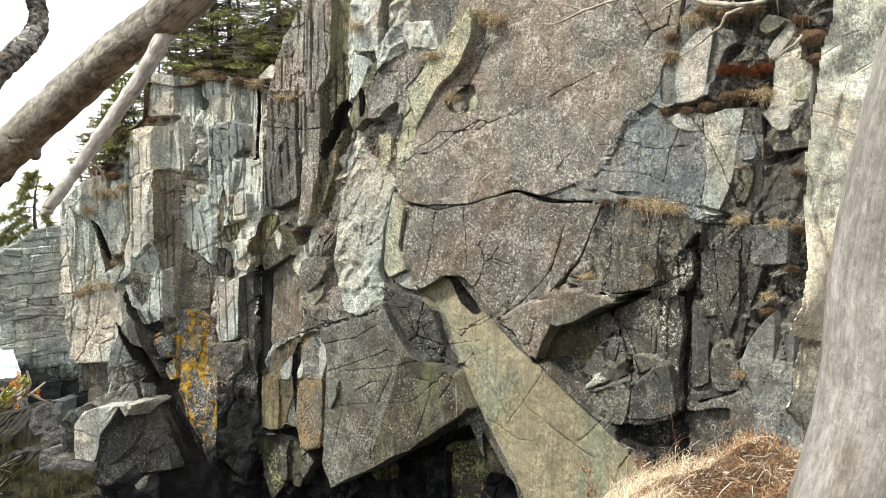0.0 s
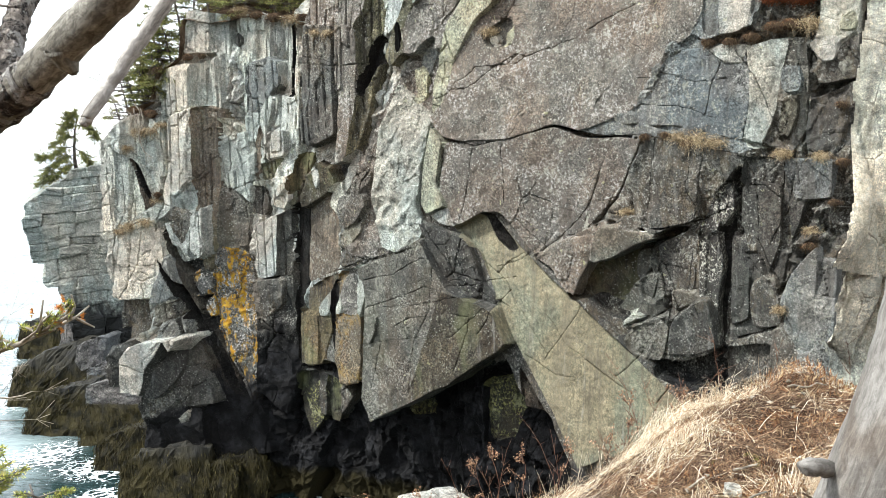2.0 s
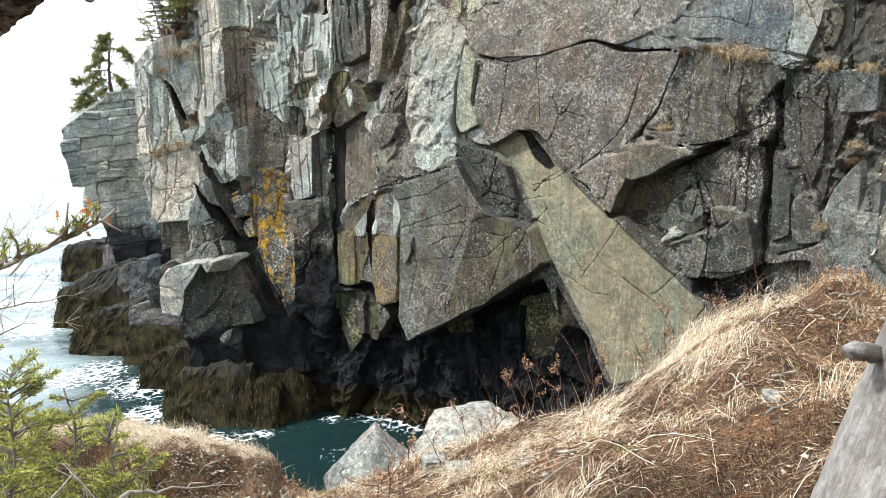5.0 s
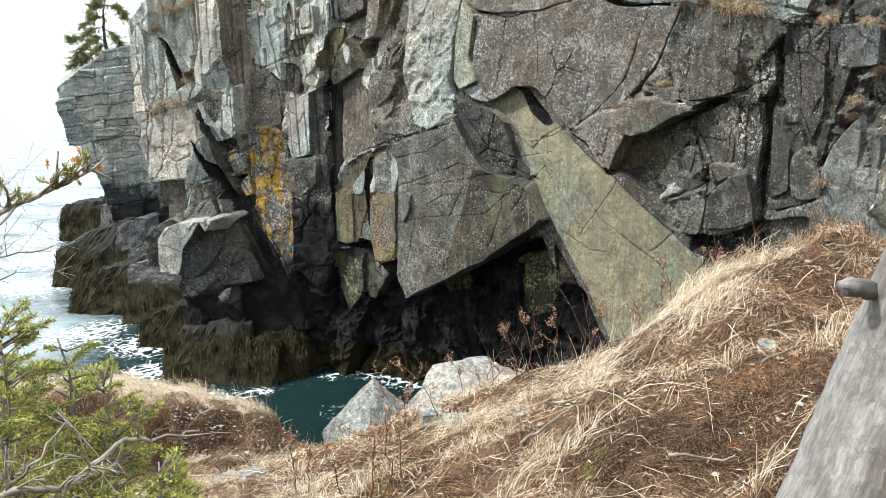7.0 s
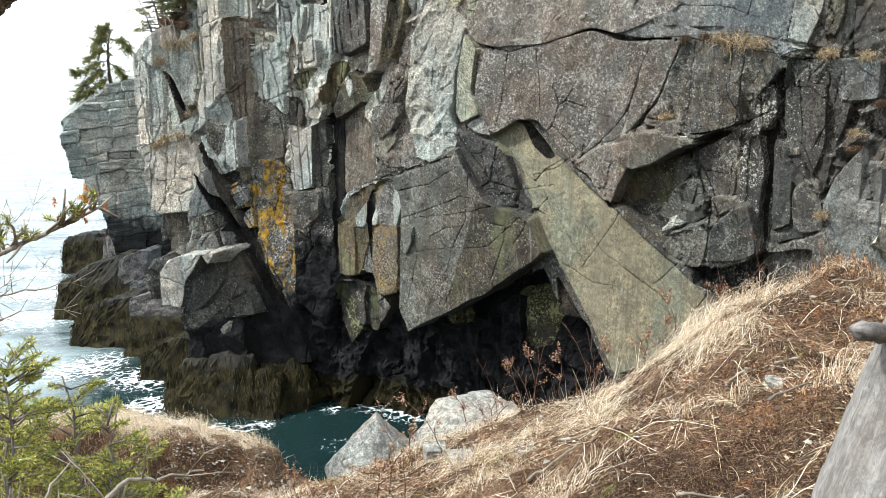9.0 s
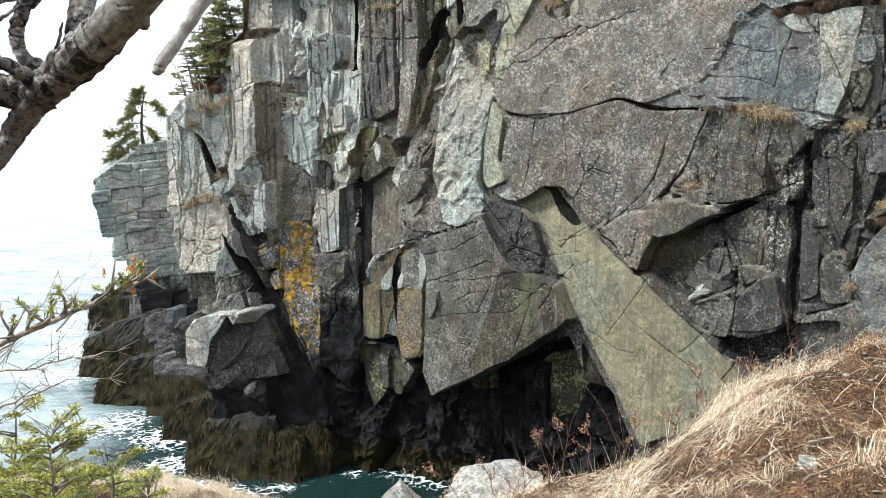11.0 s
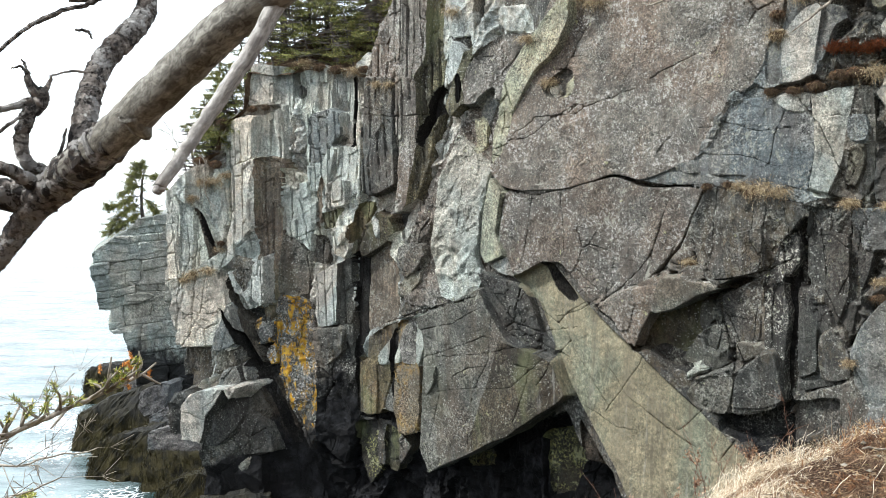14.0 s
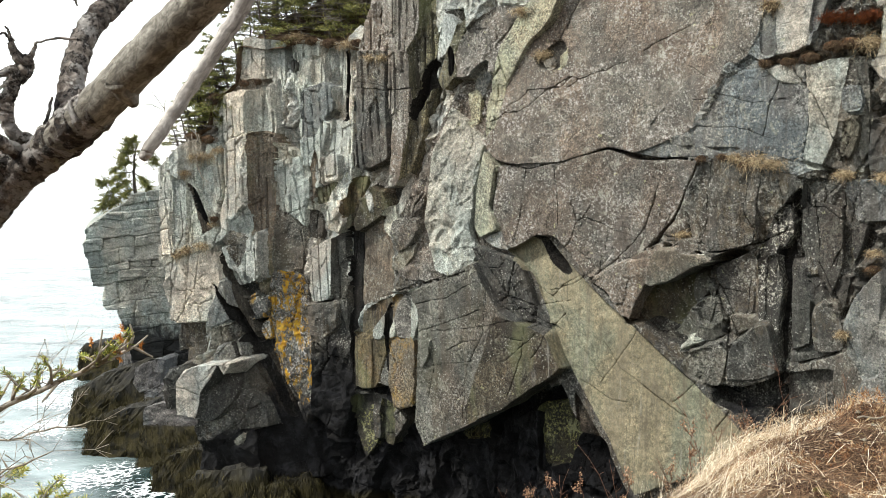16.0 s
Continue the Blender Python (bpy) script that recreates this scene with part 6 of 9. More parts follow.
def block_corners(centre, half, turn, seed, chip=0.28):
    """Corners of a box with broken corners."""
    r = random.Random(seed)
    pts = []
    m = Matrix.Translation(centre) @ pose(0, 0, 0, r.uniform(-7, 7), r.uniform(-7, 7), turn)
    for x in (-1, 1):
        for y in (-1, 1):
            for z in (-1, 1):
                for axis in range(3):
                    q = [x * r.uniform(0.86, 1.04), y * r.uniform(0.86, 1.04), z * r.uniform(0.88, 1.04)]
                    q[axis] *= 1 - chip * r.random()
                    pts.append(m @ Vector([a * h for a, h in zip(q, half)]))
    return pts


def boulder(name, centre, half, stone, turn=0.0, seed=0, boxy=0.55, rough=0.13, detail=5):
    """A broken block of rock, boxy and rough."""
    bm = bmesh.new()
    bmesh.ops.create_icosphere(bm, subdivisions=detail, radius=1)
    rnd = random.Random(seed)
    cuts = [(Vector((rnd.uniform(-1, 1), rnd.uniform(-1, 1), rnd.uniform(-0.7, 1))).normalized(), rnd.uniform(0.62, 0.9)) for _ in range(9)]
    for v in bm.verts:
        p = v.co.normalized()
        k = max(abs(p.x), abs(p.y), abs(p.z))
        p = p * ((1 - boxy) + boxy / k)
        for n, far in cuts:
            over = p.dot(n) - far
            if over > 0:
                p -= n * over * 0.92
        q = p * 2.1 + Vector((seed * 3.7, 0, seed))
        p += p.normalized() * (noise.fractal(q, 0.8, 2.1, 5) * rough)
        v.co = Vector((p.x * half[0], p.y * half[1], p.z * half[2]))
    for f in bm.faces:
        f.smooth = True
    ob = part(name, bm, ROCKS[stone] if isinstance(stone, str) else stone)
    ob.matrix_world = Matrix.Translation(centre) @ pose(0, 0, 0, 0, 0, turn)
    return ob


LIMB = [(-0.407, 1.612, 9.400, 0.0358), (-0.464, 1.646, 9.367, 0.0349), (-0.553, 1.711, 9.328, 0.0355), (-0.671, 1.807, 9.267, 0.0379), (-0.801, 1.935, 9.208, 0.0399), (-0.912, 2.022, 9.146, 0.0422), (-0.988, 2.076, 9.105, 0.0438), (-1.080, 2.143, 9.060, 0.0418), (-1.166, 2.189, 9.012, 0.0380), (-1.232, 2.219, 8.942, 0.0269), (-1.324, 2.252, 8.852, 0.0235), (-1.360, 2.226, 8.800, 0.0221)]
FORK = [(-1.055, 2.133, 9.072, 0.0275), (-1.063, 2.195, 9.141, 0.0282), (-1.078, 2.270, 9.240, 0.0279), (-1.081, 2.348, 9.334, 0.0277), (-1.049, 2.428, 9.417, 0.0285), (-1.027, 2.483, 9.471, 0.0266), (-1.029, 2.526, 9.535, 0.0234), (-1.060, 2.552, 9.614, 0.0225)]
STICK = [(-0.426, 1.632, 9.382, 0.0141), (-0.449, 1.623, 9.340, 0.0148), (-0.494, 1.613, 9.257, 0.0131), (-0.547, 1.594, 9.173, 0.0122), (-0.592, 1.571, 9.099, 0.0105), (-0.618, 1.551, 9.052, 0.0105), (-0.628, 1.547, 9.037, 0.0072)]
SIDE = [(-1.153, 2.218, 9.021, 0.0384), (-1.217, 2.184, 9.025, 0.0370), (-1.278, 2.149, 9.035, 0.0341)]
CROOK = [(-1.102, 2.188, 9.069, 0.0195), (-1.145, 2.166, 9.079, 0.0167), (-1.172, 2.151, 9.105, 0.0153), (-1.178, 2.146, 9.149, 0.0153), (-1.164, 2.151, 9.200, 0.0167), (-1.141, 2.161, 9.238, 0.0181), (-1.131, 2.164, 9.257, 0.0167)]
CROOK_TIP = [(-1.136, 2.163, 9.245, 0.0167), (-1.153, 2.151, 9.269, 0.0111), (-1.160, 2.145, 9.294, 0.0070)]
CROOK_SIDE = [(-1.142, 2.159, 9.245, 0.0111), (-1.185, 2.138, 9.224, 0.0084), (-1.236, 2.110, 9.210, 0.0070)]
CROOK_TWIG = [(-1.132, 2.164, 9.251, 0.0098), (-1.117, 2.169, 9.283, 0.0042), (-1.114, 2.169, 9.296, 0.0028)]
TOP_TWIG = [(-1.202, 2.083, 9.330, 0.0041), (-1.148, 2.105, 9.382, 0.0041), (-1.114, 2.119, 9.408, 0.0055), (-1.061, 2.141, 9.436, 0.0048), (-1.017, 2.159, 9.451, 0.0055), (-0.983, 2.171, 9.472, 0.0083)]
STUB = [(-1.129, 2.185, 9.025, 0.0224), (-1.156, 2.149, 9.054, 0.0180), (-1.177, 2.092, 9.079, 0.0150), (-1.206, 2.075, 9.091, 0.0136)]
BUMP = [(-0.826, 1.925, 9.194, 0.0358), (-0.820, 1.951, 9.169, 0.0289), (-0.818, 1.975, 9.151, 0.0170), (-0.816, 1.976, 9.141, 0.0073)]
HAIR_A = [(-1.155, 2.148, 9.294, 0.0056), (-1.169, 2.138, 9.312, 0.0028), (-1.187, 2.129, 9.307, 0.0017)]
HAIR_B = [(-1.158, 2.146, 9.294, 0.0042), (-1.162, 2.141, 9.321, 0.0028), (-1.167, 2.137, 9.328, 0.0014)]
HAIR_C = [(-1.055, 2.274, 9.312, 0.0036), (-1.105, 2.250, 9.313, 0.0029), (-1.150, 2.229, 9.300, 0.0021)]
HAIR_D = [(-1.203, 2.097, 9.166, 0.0041), (-1.177, 2.111, 9.189, 0.0041), (-1.141, 2.129, 9.211, 0.0028)]
HAIR_E = [(-1.135, 2.332, 9.421, 0.0030), (-1.109, 2.345, 9.420, 0.0037), (-1.101, 2.352, 9.402, 0.0022)]
HAIR_F = [(-1.100, 2.208, 9.177, 0.0028), (-1.093, 2.158, 9.124, 0.0041), (-1.099, 2.156, 9.092, 0.0041)]
HAIR_G = [(-1.097, 2.229, 9.480, 0.0115), (-1.058, 2.247, 9.479, 0.0072), (-1.023, 2.261, 9.487, 0.0043)]
TRUNK_EDGE = [(0.354, 1.347, 8.179), (0.383, 1.370, 8.235), (0.437, 1.405, 8.341), (0.491, 1.432, 8.458), (0.537, 1.400, 8.624), (0.583, 1.421, 8.774), (0.603, 1.440, 8.969), (0.640, 1.422, 9.197), (0.659, 1.400, 9.309), (0.664, 1.379, 9.401)]
KNOT = [(0.523, 1.440, 8.522, 0.0120), (0.496, 1.420, 8.533, 0.0126), (0.480, 1.405, 8.538, 0.0133), (0.468, 1.399, 8.539, 0.0099)]
BUD_TWIG = [(-1.517, 2.511, 8.337, 0.0103), (-1.436, 2.569, 8.378, 0.0103), (-1.349, 2.625, 8.414, 0.0095), (-1.284, 2.664, 8.443, 0.0086), (-1.217, 2.701, 8.472, 0.0069), (-1.155, 2.734, 8.502, 0.0052)]
NEAR_ROCK = ((-1.32, 8.44, 5.30), (0.39, 0.45, 0.34))
FLAT_ROCK = ((-0.54, 8.33, 5.37), (0.52, 0.60, 0.34))
STRAW = [(-7.80, 23.44, 9.16, 0.35), (-8.05, 23.45, 9.14, 0.30), (-7.51, 23.43, 9.30, 0.25), (-8.35, 23.47, 6.88, 0.30), (-7.95, 23.45, 6.98, 0.30), (-8.57, 23.47, 6.74, 0.20), (0.21, 20.26, 11.12, 0.28), (3.96, 18.03, 8.98, 0.45), (4.21, 17.87, 8.92, 0.35), (3.65, 18.21, 9.02, 0.30), (2.79, 18.72, 7.61, 0.22), (5.56, 17.07, 10.91, 0.40), (-3.60, 22.50, 11.33, 0.22), (-3.31, 22.34, 11.31, 0.20), (-4.25, 22.87, 11.70, 0.35), (-5.56, 23.31, 11.95, 0.30), (5.29, 17.23, 6.02, 0.20), (5.77, 16.95, 8.69, 0.25), (5.23, 17.27, 8.73, 0.25), (5.67, 17.01, 7.41, 0.20), (-0.17, 20.49, 12.01, 0.30), (-1.88, 21.50, 12.78, 0.30), (1.07, 19.75, 12.63, 0.40), (0.80, 19.91, 12.77, 0.30), (4.49, 17.71, 12.29, 0.40), (4.14, 17.92, 11.66, 0.30), (-8.31, 23.46, 8.75, 0.25), (-7.76, 23.44, 7.51, 0.20)]
PEAT = [(-5.20, 23.26, 11.85, 0.35), (-4.77, 23.12, 11.78, 0.35), (-5.77, 23.34, 11.87, 0.30), (-4.03, 22.75, 11.73, 0.30), (4.06, 17.97, 10.69, 0.25), (4.39, 17.77, 10.68, 0.28), (4.72, 17.57, 10.74, 0.30), (5.04, 17.38, 10.90, 0.35), (5.27, 17.24, 10.93, 0.35), (3.10, 18.53, 9.02, 0.22), (3.42, 18.34, 9.05, 0.22), (3.83, 18.11, 8.90, 0.30), (-6.91, 23.41, 10.90, 0.25), (-6.56, 23.39, 10.92, 0.20), (-8.22, 23.46, 9.65, 0.40), (-7.86, 23.45, 9.58, 0.35), (-7.63, 23.44, 10.60, 0.30), (6.22, 16.68, 11.83, 0.50), (6.31, 16.63, 11.44, 0.45), (6.06, 16.77, 12.12, 0.40), (5.00, 17.41, 12.33, 0.40), (5.33, 17.21, 12.39, 0.40), (4.66, 17.61, 12.42, 0.40), (5.68, 17.00, 7.16, 0.25), (4.14, 17.92, 12.02, 0.30), (4.13, 17.93, 11.66, 0.30), (-7.68, 23.44, 7.65, 0.20), (6.03, 16.79, 9.56, 0.20), (6.09, 16.75, 8.60, 0.25), (5.99, 16.82, 7.92, 0.20)]
RUST = [(4.99, 17.41, 11.33, 0.32), (5.19, 17.30, 11.34, 0.34), (5.42, 17.16, 11.29, 0.34), (5.53, 17.09, 11.33, 0.28)]
BUTTRESS_TOP = [(-0.20, 11.37), (-0.24, 10.82), (-0.34, 10.20), (-0.40, 9.58), (-0.44, 8.91), (-0.47, 8.39), (-0.59, 7.88), (-0.63, 7.70), (-0.42, 7.65), (-0.15, 7.58), (1.27, 7.51), (1.44, 11.43)]
BUTTRESS_LOW = [(-0.50, 7.71), (-0.56, 7.19), (-0.56, 6.56), (-0.53, 5.91), (1.65, 5.84), (1.39, 7.69)]
DOCKS = [(-0.97, 4.14, 6.98, 0.25), (-0.53, 3.59, 7.07, 0.28), (-0.49, 3.77, 6.98, 0.24), (0.12, 5.32, 6.95, 0.27), (0.04, 5.41, 6.90, 0.23), (-0.13, 5.69, 6.78, 0.19), (-0.29, 5.83, 6.61, 0.21), (0.26, 5.32, 6.95, 0.22), (0.42, 5.16, 7.11, 0.19), (-0.82, 6.34, 6.40, 0.27), (0.66, 4.95, 7.21, 0.18), (0.76, 4.95, 7.25, 0.24), (1.00, 4.98, 7.48, 0.15), (-0.83, 3.74, 7.04, 0.19), (-0.68, 3.68, 7.08, 0.16), (-0.45, 3.81, 7.04, 0.26), (-0.37, 4.81, 6.79, 0.21)]
STICKS = [(0.92, 3.30, 7.57, 0.15, 15.0), (0.59, 2.84, 7.61, 0.20, 5.0), (1.53, 4.57, 7.66, 0.20, 20.0), (0.37, 2.65, 7.61, 0.20, -20.0), (0.72, 4.80, 7.42, 0.17, 10.0), (0.85, 3.75, 7.56, 0.14, 40.0), (0.38, 4.38, 7.31, 0.18, 15.0), (1.03, 3.70, 7.54, 0.11, 20.0), (0.13, 3.43, 7.35, 0.19, 8.0), (0.25, 3.75, 7.33, 0.14, -10.0)]
CLIFF_STICKS = [[(4.43, 17.32, 12.49, 0.040), (4.68, 17.16, 12.42, 0.050), (4.96, 17.00, 12.36, 0.050), (5.25, 16.83, 12.36, 0.045), (5.51, 16.67, 12.42, 0.040), (5.77, 16.52, 12.54, 0.040)], [(5.11, 16.91, 12.29, 0.030), (4.87, 17.05, 12.21, 0.030), (4.79, 17.10, 12.03, 0.026), (4.72, 17.14, 11.97, 0.026), (4.48, 17.28, 11.77, 0.020), (4.25, 17.42, 11.58, 0.010)], [(4.22, 17.46, 12.57, 0.030), (3.94, 17.63, 12.44, 0.024), (3.87, 17.67, 12.32, 0.018), (3.85, 17.68, 12.25, 0.008)], [(5.94, 16.44, 11.77, 0.025), (5.83, 16.50, 11.61, 0.025), (5.73, 16.56, 11.54, 0.020), (5.59, 16.65, 11.41, 0.012)], [(3.32, 17.98, 12.71, 0.035), (3.14, 18.08, 12.65, 0.030), (2.61, 18.40, 12.52, 0.026), (2.13, 18.68, 12.33, 0.018), (1.86, 18.85, 12.34, 0.010)], [(2.67, 18.37, 12.50, 0.014), (2.49, 18.47, 12.56, 0.016), (2.09, 18.71, 12.73, 0.010)], [(3.14, 18.11, 12.63, 0.015), (3.05, 18.16, 12.44, 0.012), (2.99, 18.19, 12.32, 0.008)]]
ROOTS = [[(-8.06, 23.01, 9.74, 0.014), (-7.94, 23.01, 9.53, 0.012), (-8.04, 23.01, 9.37, 0.010), (-8.14, 23.02, 9.19, 0.006)], [(-8.09, 23.02, 9.63, 0.012), (-8.01, 23.01, 9.23, 0.011), (-7.90, 23.01, 8.69, 0.009), (-7.77, 23.00, 8.54, 0.007), (-7.62, 23.00, 8.45, 0.004)], [(-7.92, 23.01, 9.63, 0.010), (-7.87, 23.01, 9.30, 0.010), (-7.99, 23.01, 9.03, 0.007), (-7.96, 23.01, 8.83, 0.004)], [(-8.27, 23.02, 9.60, 0.012), (-8.14, 23.02, 9.43, 0.010), (-8.21, 23.02, 9.14, 0.007), (-8.10, 23.02, 8.92, 0.004)], [(-7.90, 23.01, 8.73, 0.006), (-7.83, 23.01, 8.46, 0.005), (-7.88, 23.01, 8.24, 0.003)], [(-8.43, 23.07, 9.71, 0.014), (-8.64, 23.08, 9.95, 0.012), (-8.77, 23.09, 10.25, 0.010), (-8.71, 23.08, 10.49, 0.006)], [(-8.61, 23.08, 9.91, 0.010), (-8.92, 23.09, 9.87, 0.008), (-9.24, 23.11, 9.71, 0.004)], [(-8.66, 23.08, 10.05, 0.010), (-8.98, 23.10, 10.32, 0.008), (-9.31, 23.11, 10.36, 0.004)], [(-8.77, 23.09, 10.25, 0.009), (-9.02, 23.10, 10.59, 0.007), (-9.10, 23.10, 10.79, 0.003)]]
def weed_material():
    n = Nodes("rockweed", 0.6, 0.15)
    c = n.mix(n.step(n.noise(3, 5), 0.35, 0.65), (0.009, 0.008, 0.004), (0.04, 0.033, 0.011))
    c = n.mix(n.math("MULTIPLY", n.step(n.height(), 0.9, 1.5), 0.6), c, (0.035, 0.035, 0.034))
    n.color(c)
    n.bump(n.noise(1, 6, 0.7, n.scaled(14, 14, 2.5)), 0.9, 0.08)
    return n.mat


WEED = weed_material()
ROCKS["shore"] = rock("slate_shore_rock", (0.125, 0.126, 0.136), (0.08, 0.081, 0.09), (0.05, 0.045, 0.04), 0.2, streak=0.3, black=0.9, stipple=0.2, grit=0.5)
SHORE = [
    ("weed", [(-18.80, 39.00, 1.12), (-18.45, 39.00, 1.46), (-17.66, 39.00, 1.59), (-16.94, 39.00, 1.59), (-16.97, 39.00, 0.45), (-17.46, 39.00, 0.11), (-18.06, 39.00, 0.14), (-18.76, 39.00, 0.45)]),
    ("weed", [(-15.67, 31.80, 1.23), (-14.31, 31.80, 1.91), (-12.59, 31.80, 2.40), (-12.54, 31.80, 1.42), (-13.14, 31.80, 0.75), (-14.48, 31.80, 0.29), (-15.19, 31.80, 0.19), (-15.57, 31.80, 0.71)]),
    ("slate", [(-14.56, 33.40, 2.48), (-14.00, 33.40, 2.52), (-14.07, 33.40, 1.81), (-14.72, 33.40, 1.54)]),
    ("slate", [(-13.82, 33.00, 2.31), (-13.41, 33.00, 2.63), (-12.85, 33.00, 2.55), (-12.93, 33.00, 2.15), (-13.89, 33.00, 1.87)]),
    ("slate", [(-14.58, 33.90, 3.08), (-11.80, 33.90, 3.10), (-11.80, 33.90, 2.20), (-14.75, 33.90, 2.30)]),
    ("slate", [(-13.17, 31.20, 2.18), (-12.33, 31.20, 2.50), (-12.11, 31.20, 2.44), (-12.34, 31.20, 1.60), (-13.04, 31.20, 1.33), (-13.22, 31.20, 1.68)]),
    ("slate", [(-12.62, 30.60, 1.48), (-12.06, 30.60, 1.78), (-11.88, 30.60, 1.70), (-12.00, 30.60, 1.21), (-12.57, 30.60, 1.17)]),
    ("weed", [(-13.68, 28.80, 0.83), (-13.28, 28.80, 1.19), (-12.35, 28.80, 1.45), (-11.73, 28.80, 1.54), (-11.93, 28.80, 0.19), (-12.86, 28.80, -0.02), (-13.59, 28.80, -0.02), (-13.84, 28.80, 0.39)]),
    ("slate", [(-11.51, 27.90, 1.70), (-10.91, 27.90, 1.85), (-9.85, 27.90, 1.71), (-9.84, 27.90, 0.98), (-11.57, 27.90, 1.08)]),
    ("weed", [(-11.55, 27.80, 1.20), (-9.86, 27.80, 1.15), (-9.92, 27.80, 0.00), (-11.04, 27.80, -0.02), (-11.64, 27.80, 0.30)]),
    ("weed", [(-10.37, 25.60, 0.59), (-10.07, 25.60, 0.87), (-9.19, 25.60, 1.18), (-8.69, 25.60, 1.04), (-8.76, 25.60, 0.13), (-9.58, 25.60, -0.00), (-10.27, 25.60, 0.22)]),
    ("weed", [(-8.74, 23.00, 0.99), (-8.13, 23.00, 1.35), (-7.11, 23.00, 1.50), (-6.52, 23.00, 1.45), (-6.55, 23.00, 0.14), (-7.94, 23.00, 0.07), (-8.69, 23.00, 0.24)]),
    ("weed", [(-6.69, 23.00, 1.00), (-6.19, 23.00, 1.21), (-5.83, 23.00, 1.01), (-5.99, 23.00, 0.29), (-6.67, 23.00, 0.11)]),
    ("weed", [(-6.25, 23.40, 0.99), (-5.58, 23.40, 1.26), (-5.21, 23.40, 0.87), (-5.28, 23.40, 0.15), (-6.16, 23.40, 0.06)]),
]
for k, (kind, front) in enumerate(SHORE):
    # a broken mass: this front, and a back set in and a little lower
    mid = sum(q[0] for q in front) / len(front)
    corners = list(front) + [(mid + 0.8 * (x - mid), y + 1.7, z - 0.15) for x, y, z in front]
    if kind == "weed" or front[0][1] > 32.5:
        corners += [(x, y + d, -0.6) for x, y, z in front for d in (-0.5 if kind == "weed" else 0.0, 1.7)]
    ob = stone("shore_rock", corners, WEED if kind == "weed" else ROCKS["shore"], 0.032 if kind == "weed" else 0.02, 30 + k, 4, 3.0)
    tagged(ob, "black tidal rock draped in brown rockweed" if kind == "weed" else "dark slate-grey tidal rock at the foot of the cliff", "rock", "shore rocks")
ROCKS["boulder"] = rock("pale_boulder_rock", (0.33, 0.32, 0.3), (0.25, 0.24, 0.23), (0.15, 0.12, 0.09), 0.4, black=-9, streak=0.1, grit=0.7)
n0, n1 = NEAR_ROCK
ob = stone("boulder", [Vector(n0) + Vector(q) for q in ((0.06, 0, 0.34), (0.02, 0.3, 0.28), (-0.41, -0.05, -0.1), (-0.36, 0.3, -0.2), (0.12, -0.22, 0.2), (0.3, -0.12, 0.1), (0.4, 0.1, -0.02), (0.38, 0.4, -0.1),
                           (-0.1, -0.38, -0.22), (0.35, -0.36, -0.34), (-0.4, -0.2, -0.7), (0.4, -0.3, -0.7), (0.4, 0.5, -0.7), (-0.4, 0.5, -0.7))], ROCKS["boulder"], 0.02, 3, 4)
tagged(ob, "angular pale grey boulder at the lip of the ledge", "boulder")
n0, n1 = FLAT_ROCK
ob = stone("flat_rock", [Vector(n0) + Vector(q) for q in ((-0.45, 0.1, 0.02), (-0.2, 0.5, 0.3), (0.3, 0.6, 0.36), (0.55, 0.3, 0.34), (-0.35, -0.3, -0.1), (0.1, -0.5, -0.06), (0.6, -0.4, 0.1), (-0.5, -0.3, -0.7), (0.6, -0.5, -0.7),
                             (0.6, 0.6, -0.7), (-0.5, 0.6, -0.7))], ROCKS["boulder"], 0.025, 8, 4)
tagged(ob, "weathered pale grey flat rock at the lip of the ledge", "rock")


# ---- the near ledge ----
LIP = [(6.0, 5.4), (2.2, 5.5), (1.5, 5.3), (0.6, 5.3), (-0.15, 6.3), (-0.9, 6.95), (-1.6, 7.3), (-2.2, 7.8), (-3.2, 8.4), (-6.0, 8.6), (-9.0, 7.0)]
LIP_X, LIP_Y = [p[0] for p in LIP][::-1], [p[1] for p in LIP][::-1]


def ledge_height(x, y):
    z = 7.6 + 0.36 * np.clip(x - 0.6, -6, 0.5) - 0.27 * np.clip(y - 3.3, 0, 9) + 0.06 * fbm(x * 1.1, y * 1.1, 4, 2) + 0.055 * fbm(x * 3.4, y * 3.4, 3, 44)
    z = z + 0.42 * np.exp(-(((x - 1.7) / 0.9) ** 2 + ((y - 4.8) / 0.8) ** 2))
    over = np.clip(y - np.interp(x, LIP_X, LIP_Y), 0, 3)
    z = z - 0.38 * np.exp(-(((x + 1.0) / 0.9) ** 2 + ((y - 6.9) / 0.9) ** 2))
    # a turf knoll with a broken front
    wave = 0.1 * smooth_noise(x * 3.1, y * 2.2, 6) + 0.05 * smooth_noise(x * 8, y * 7, 7)
    knoll = np.clip((-1.82 + wave - x) / 0.16, 0, 1) * np.clip((y - 7.1 - wave) / 0.16, 0, 1)
    top = 5.88 - 0.13 * np.clip(x + 2.65, -0.7, 2) - 0.28 * (y - 7.3) + 0.05 * fbm(x * 2.5, y * 2.5, 3, 9)
    z = z + knoll * knoll * (3 - 2 * knoll) * np.maximum(top - z, 0)
    return z - 2.2 * over - 3.0 * np.clip(over - 0.35, 0, 3)


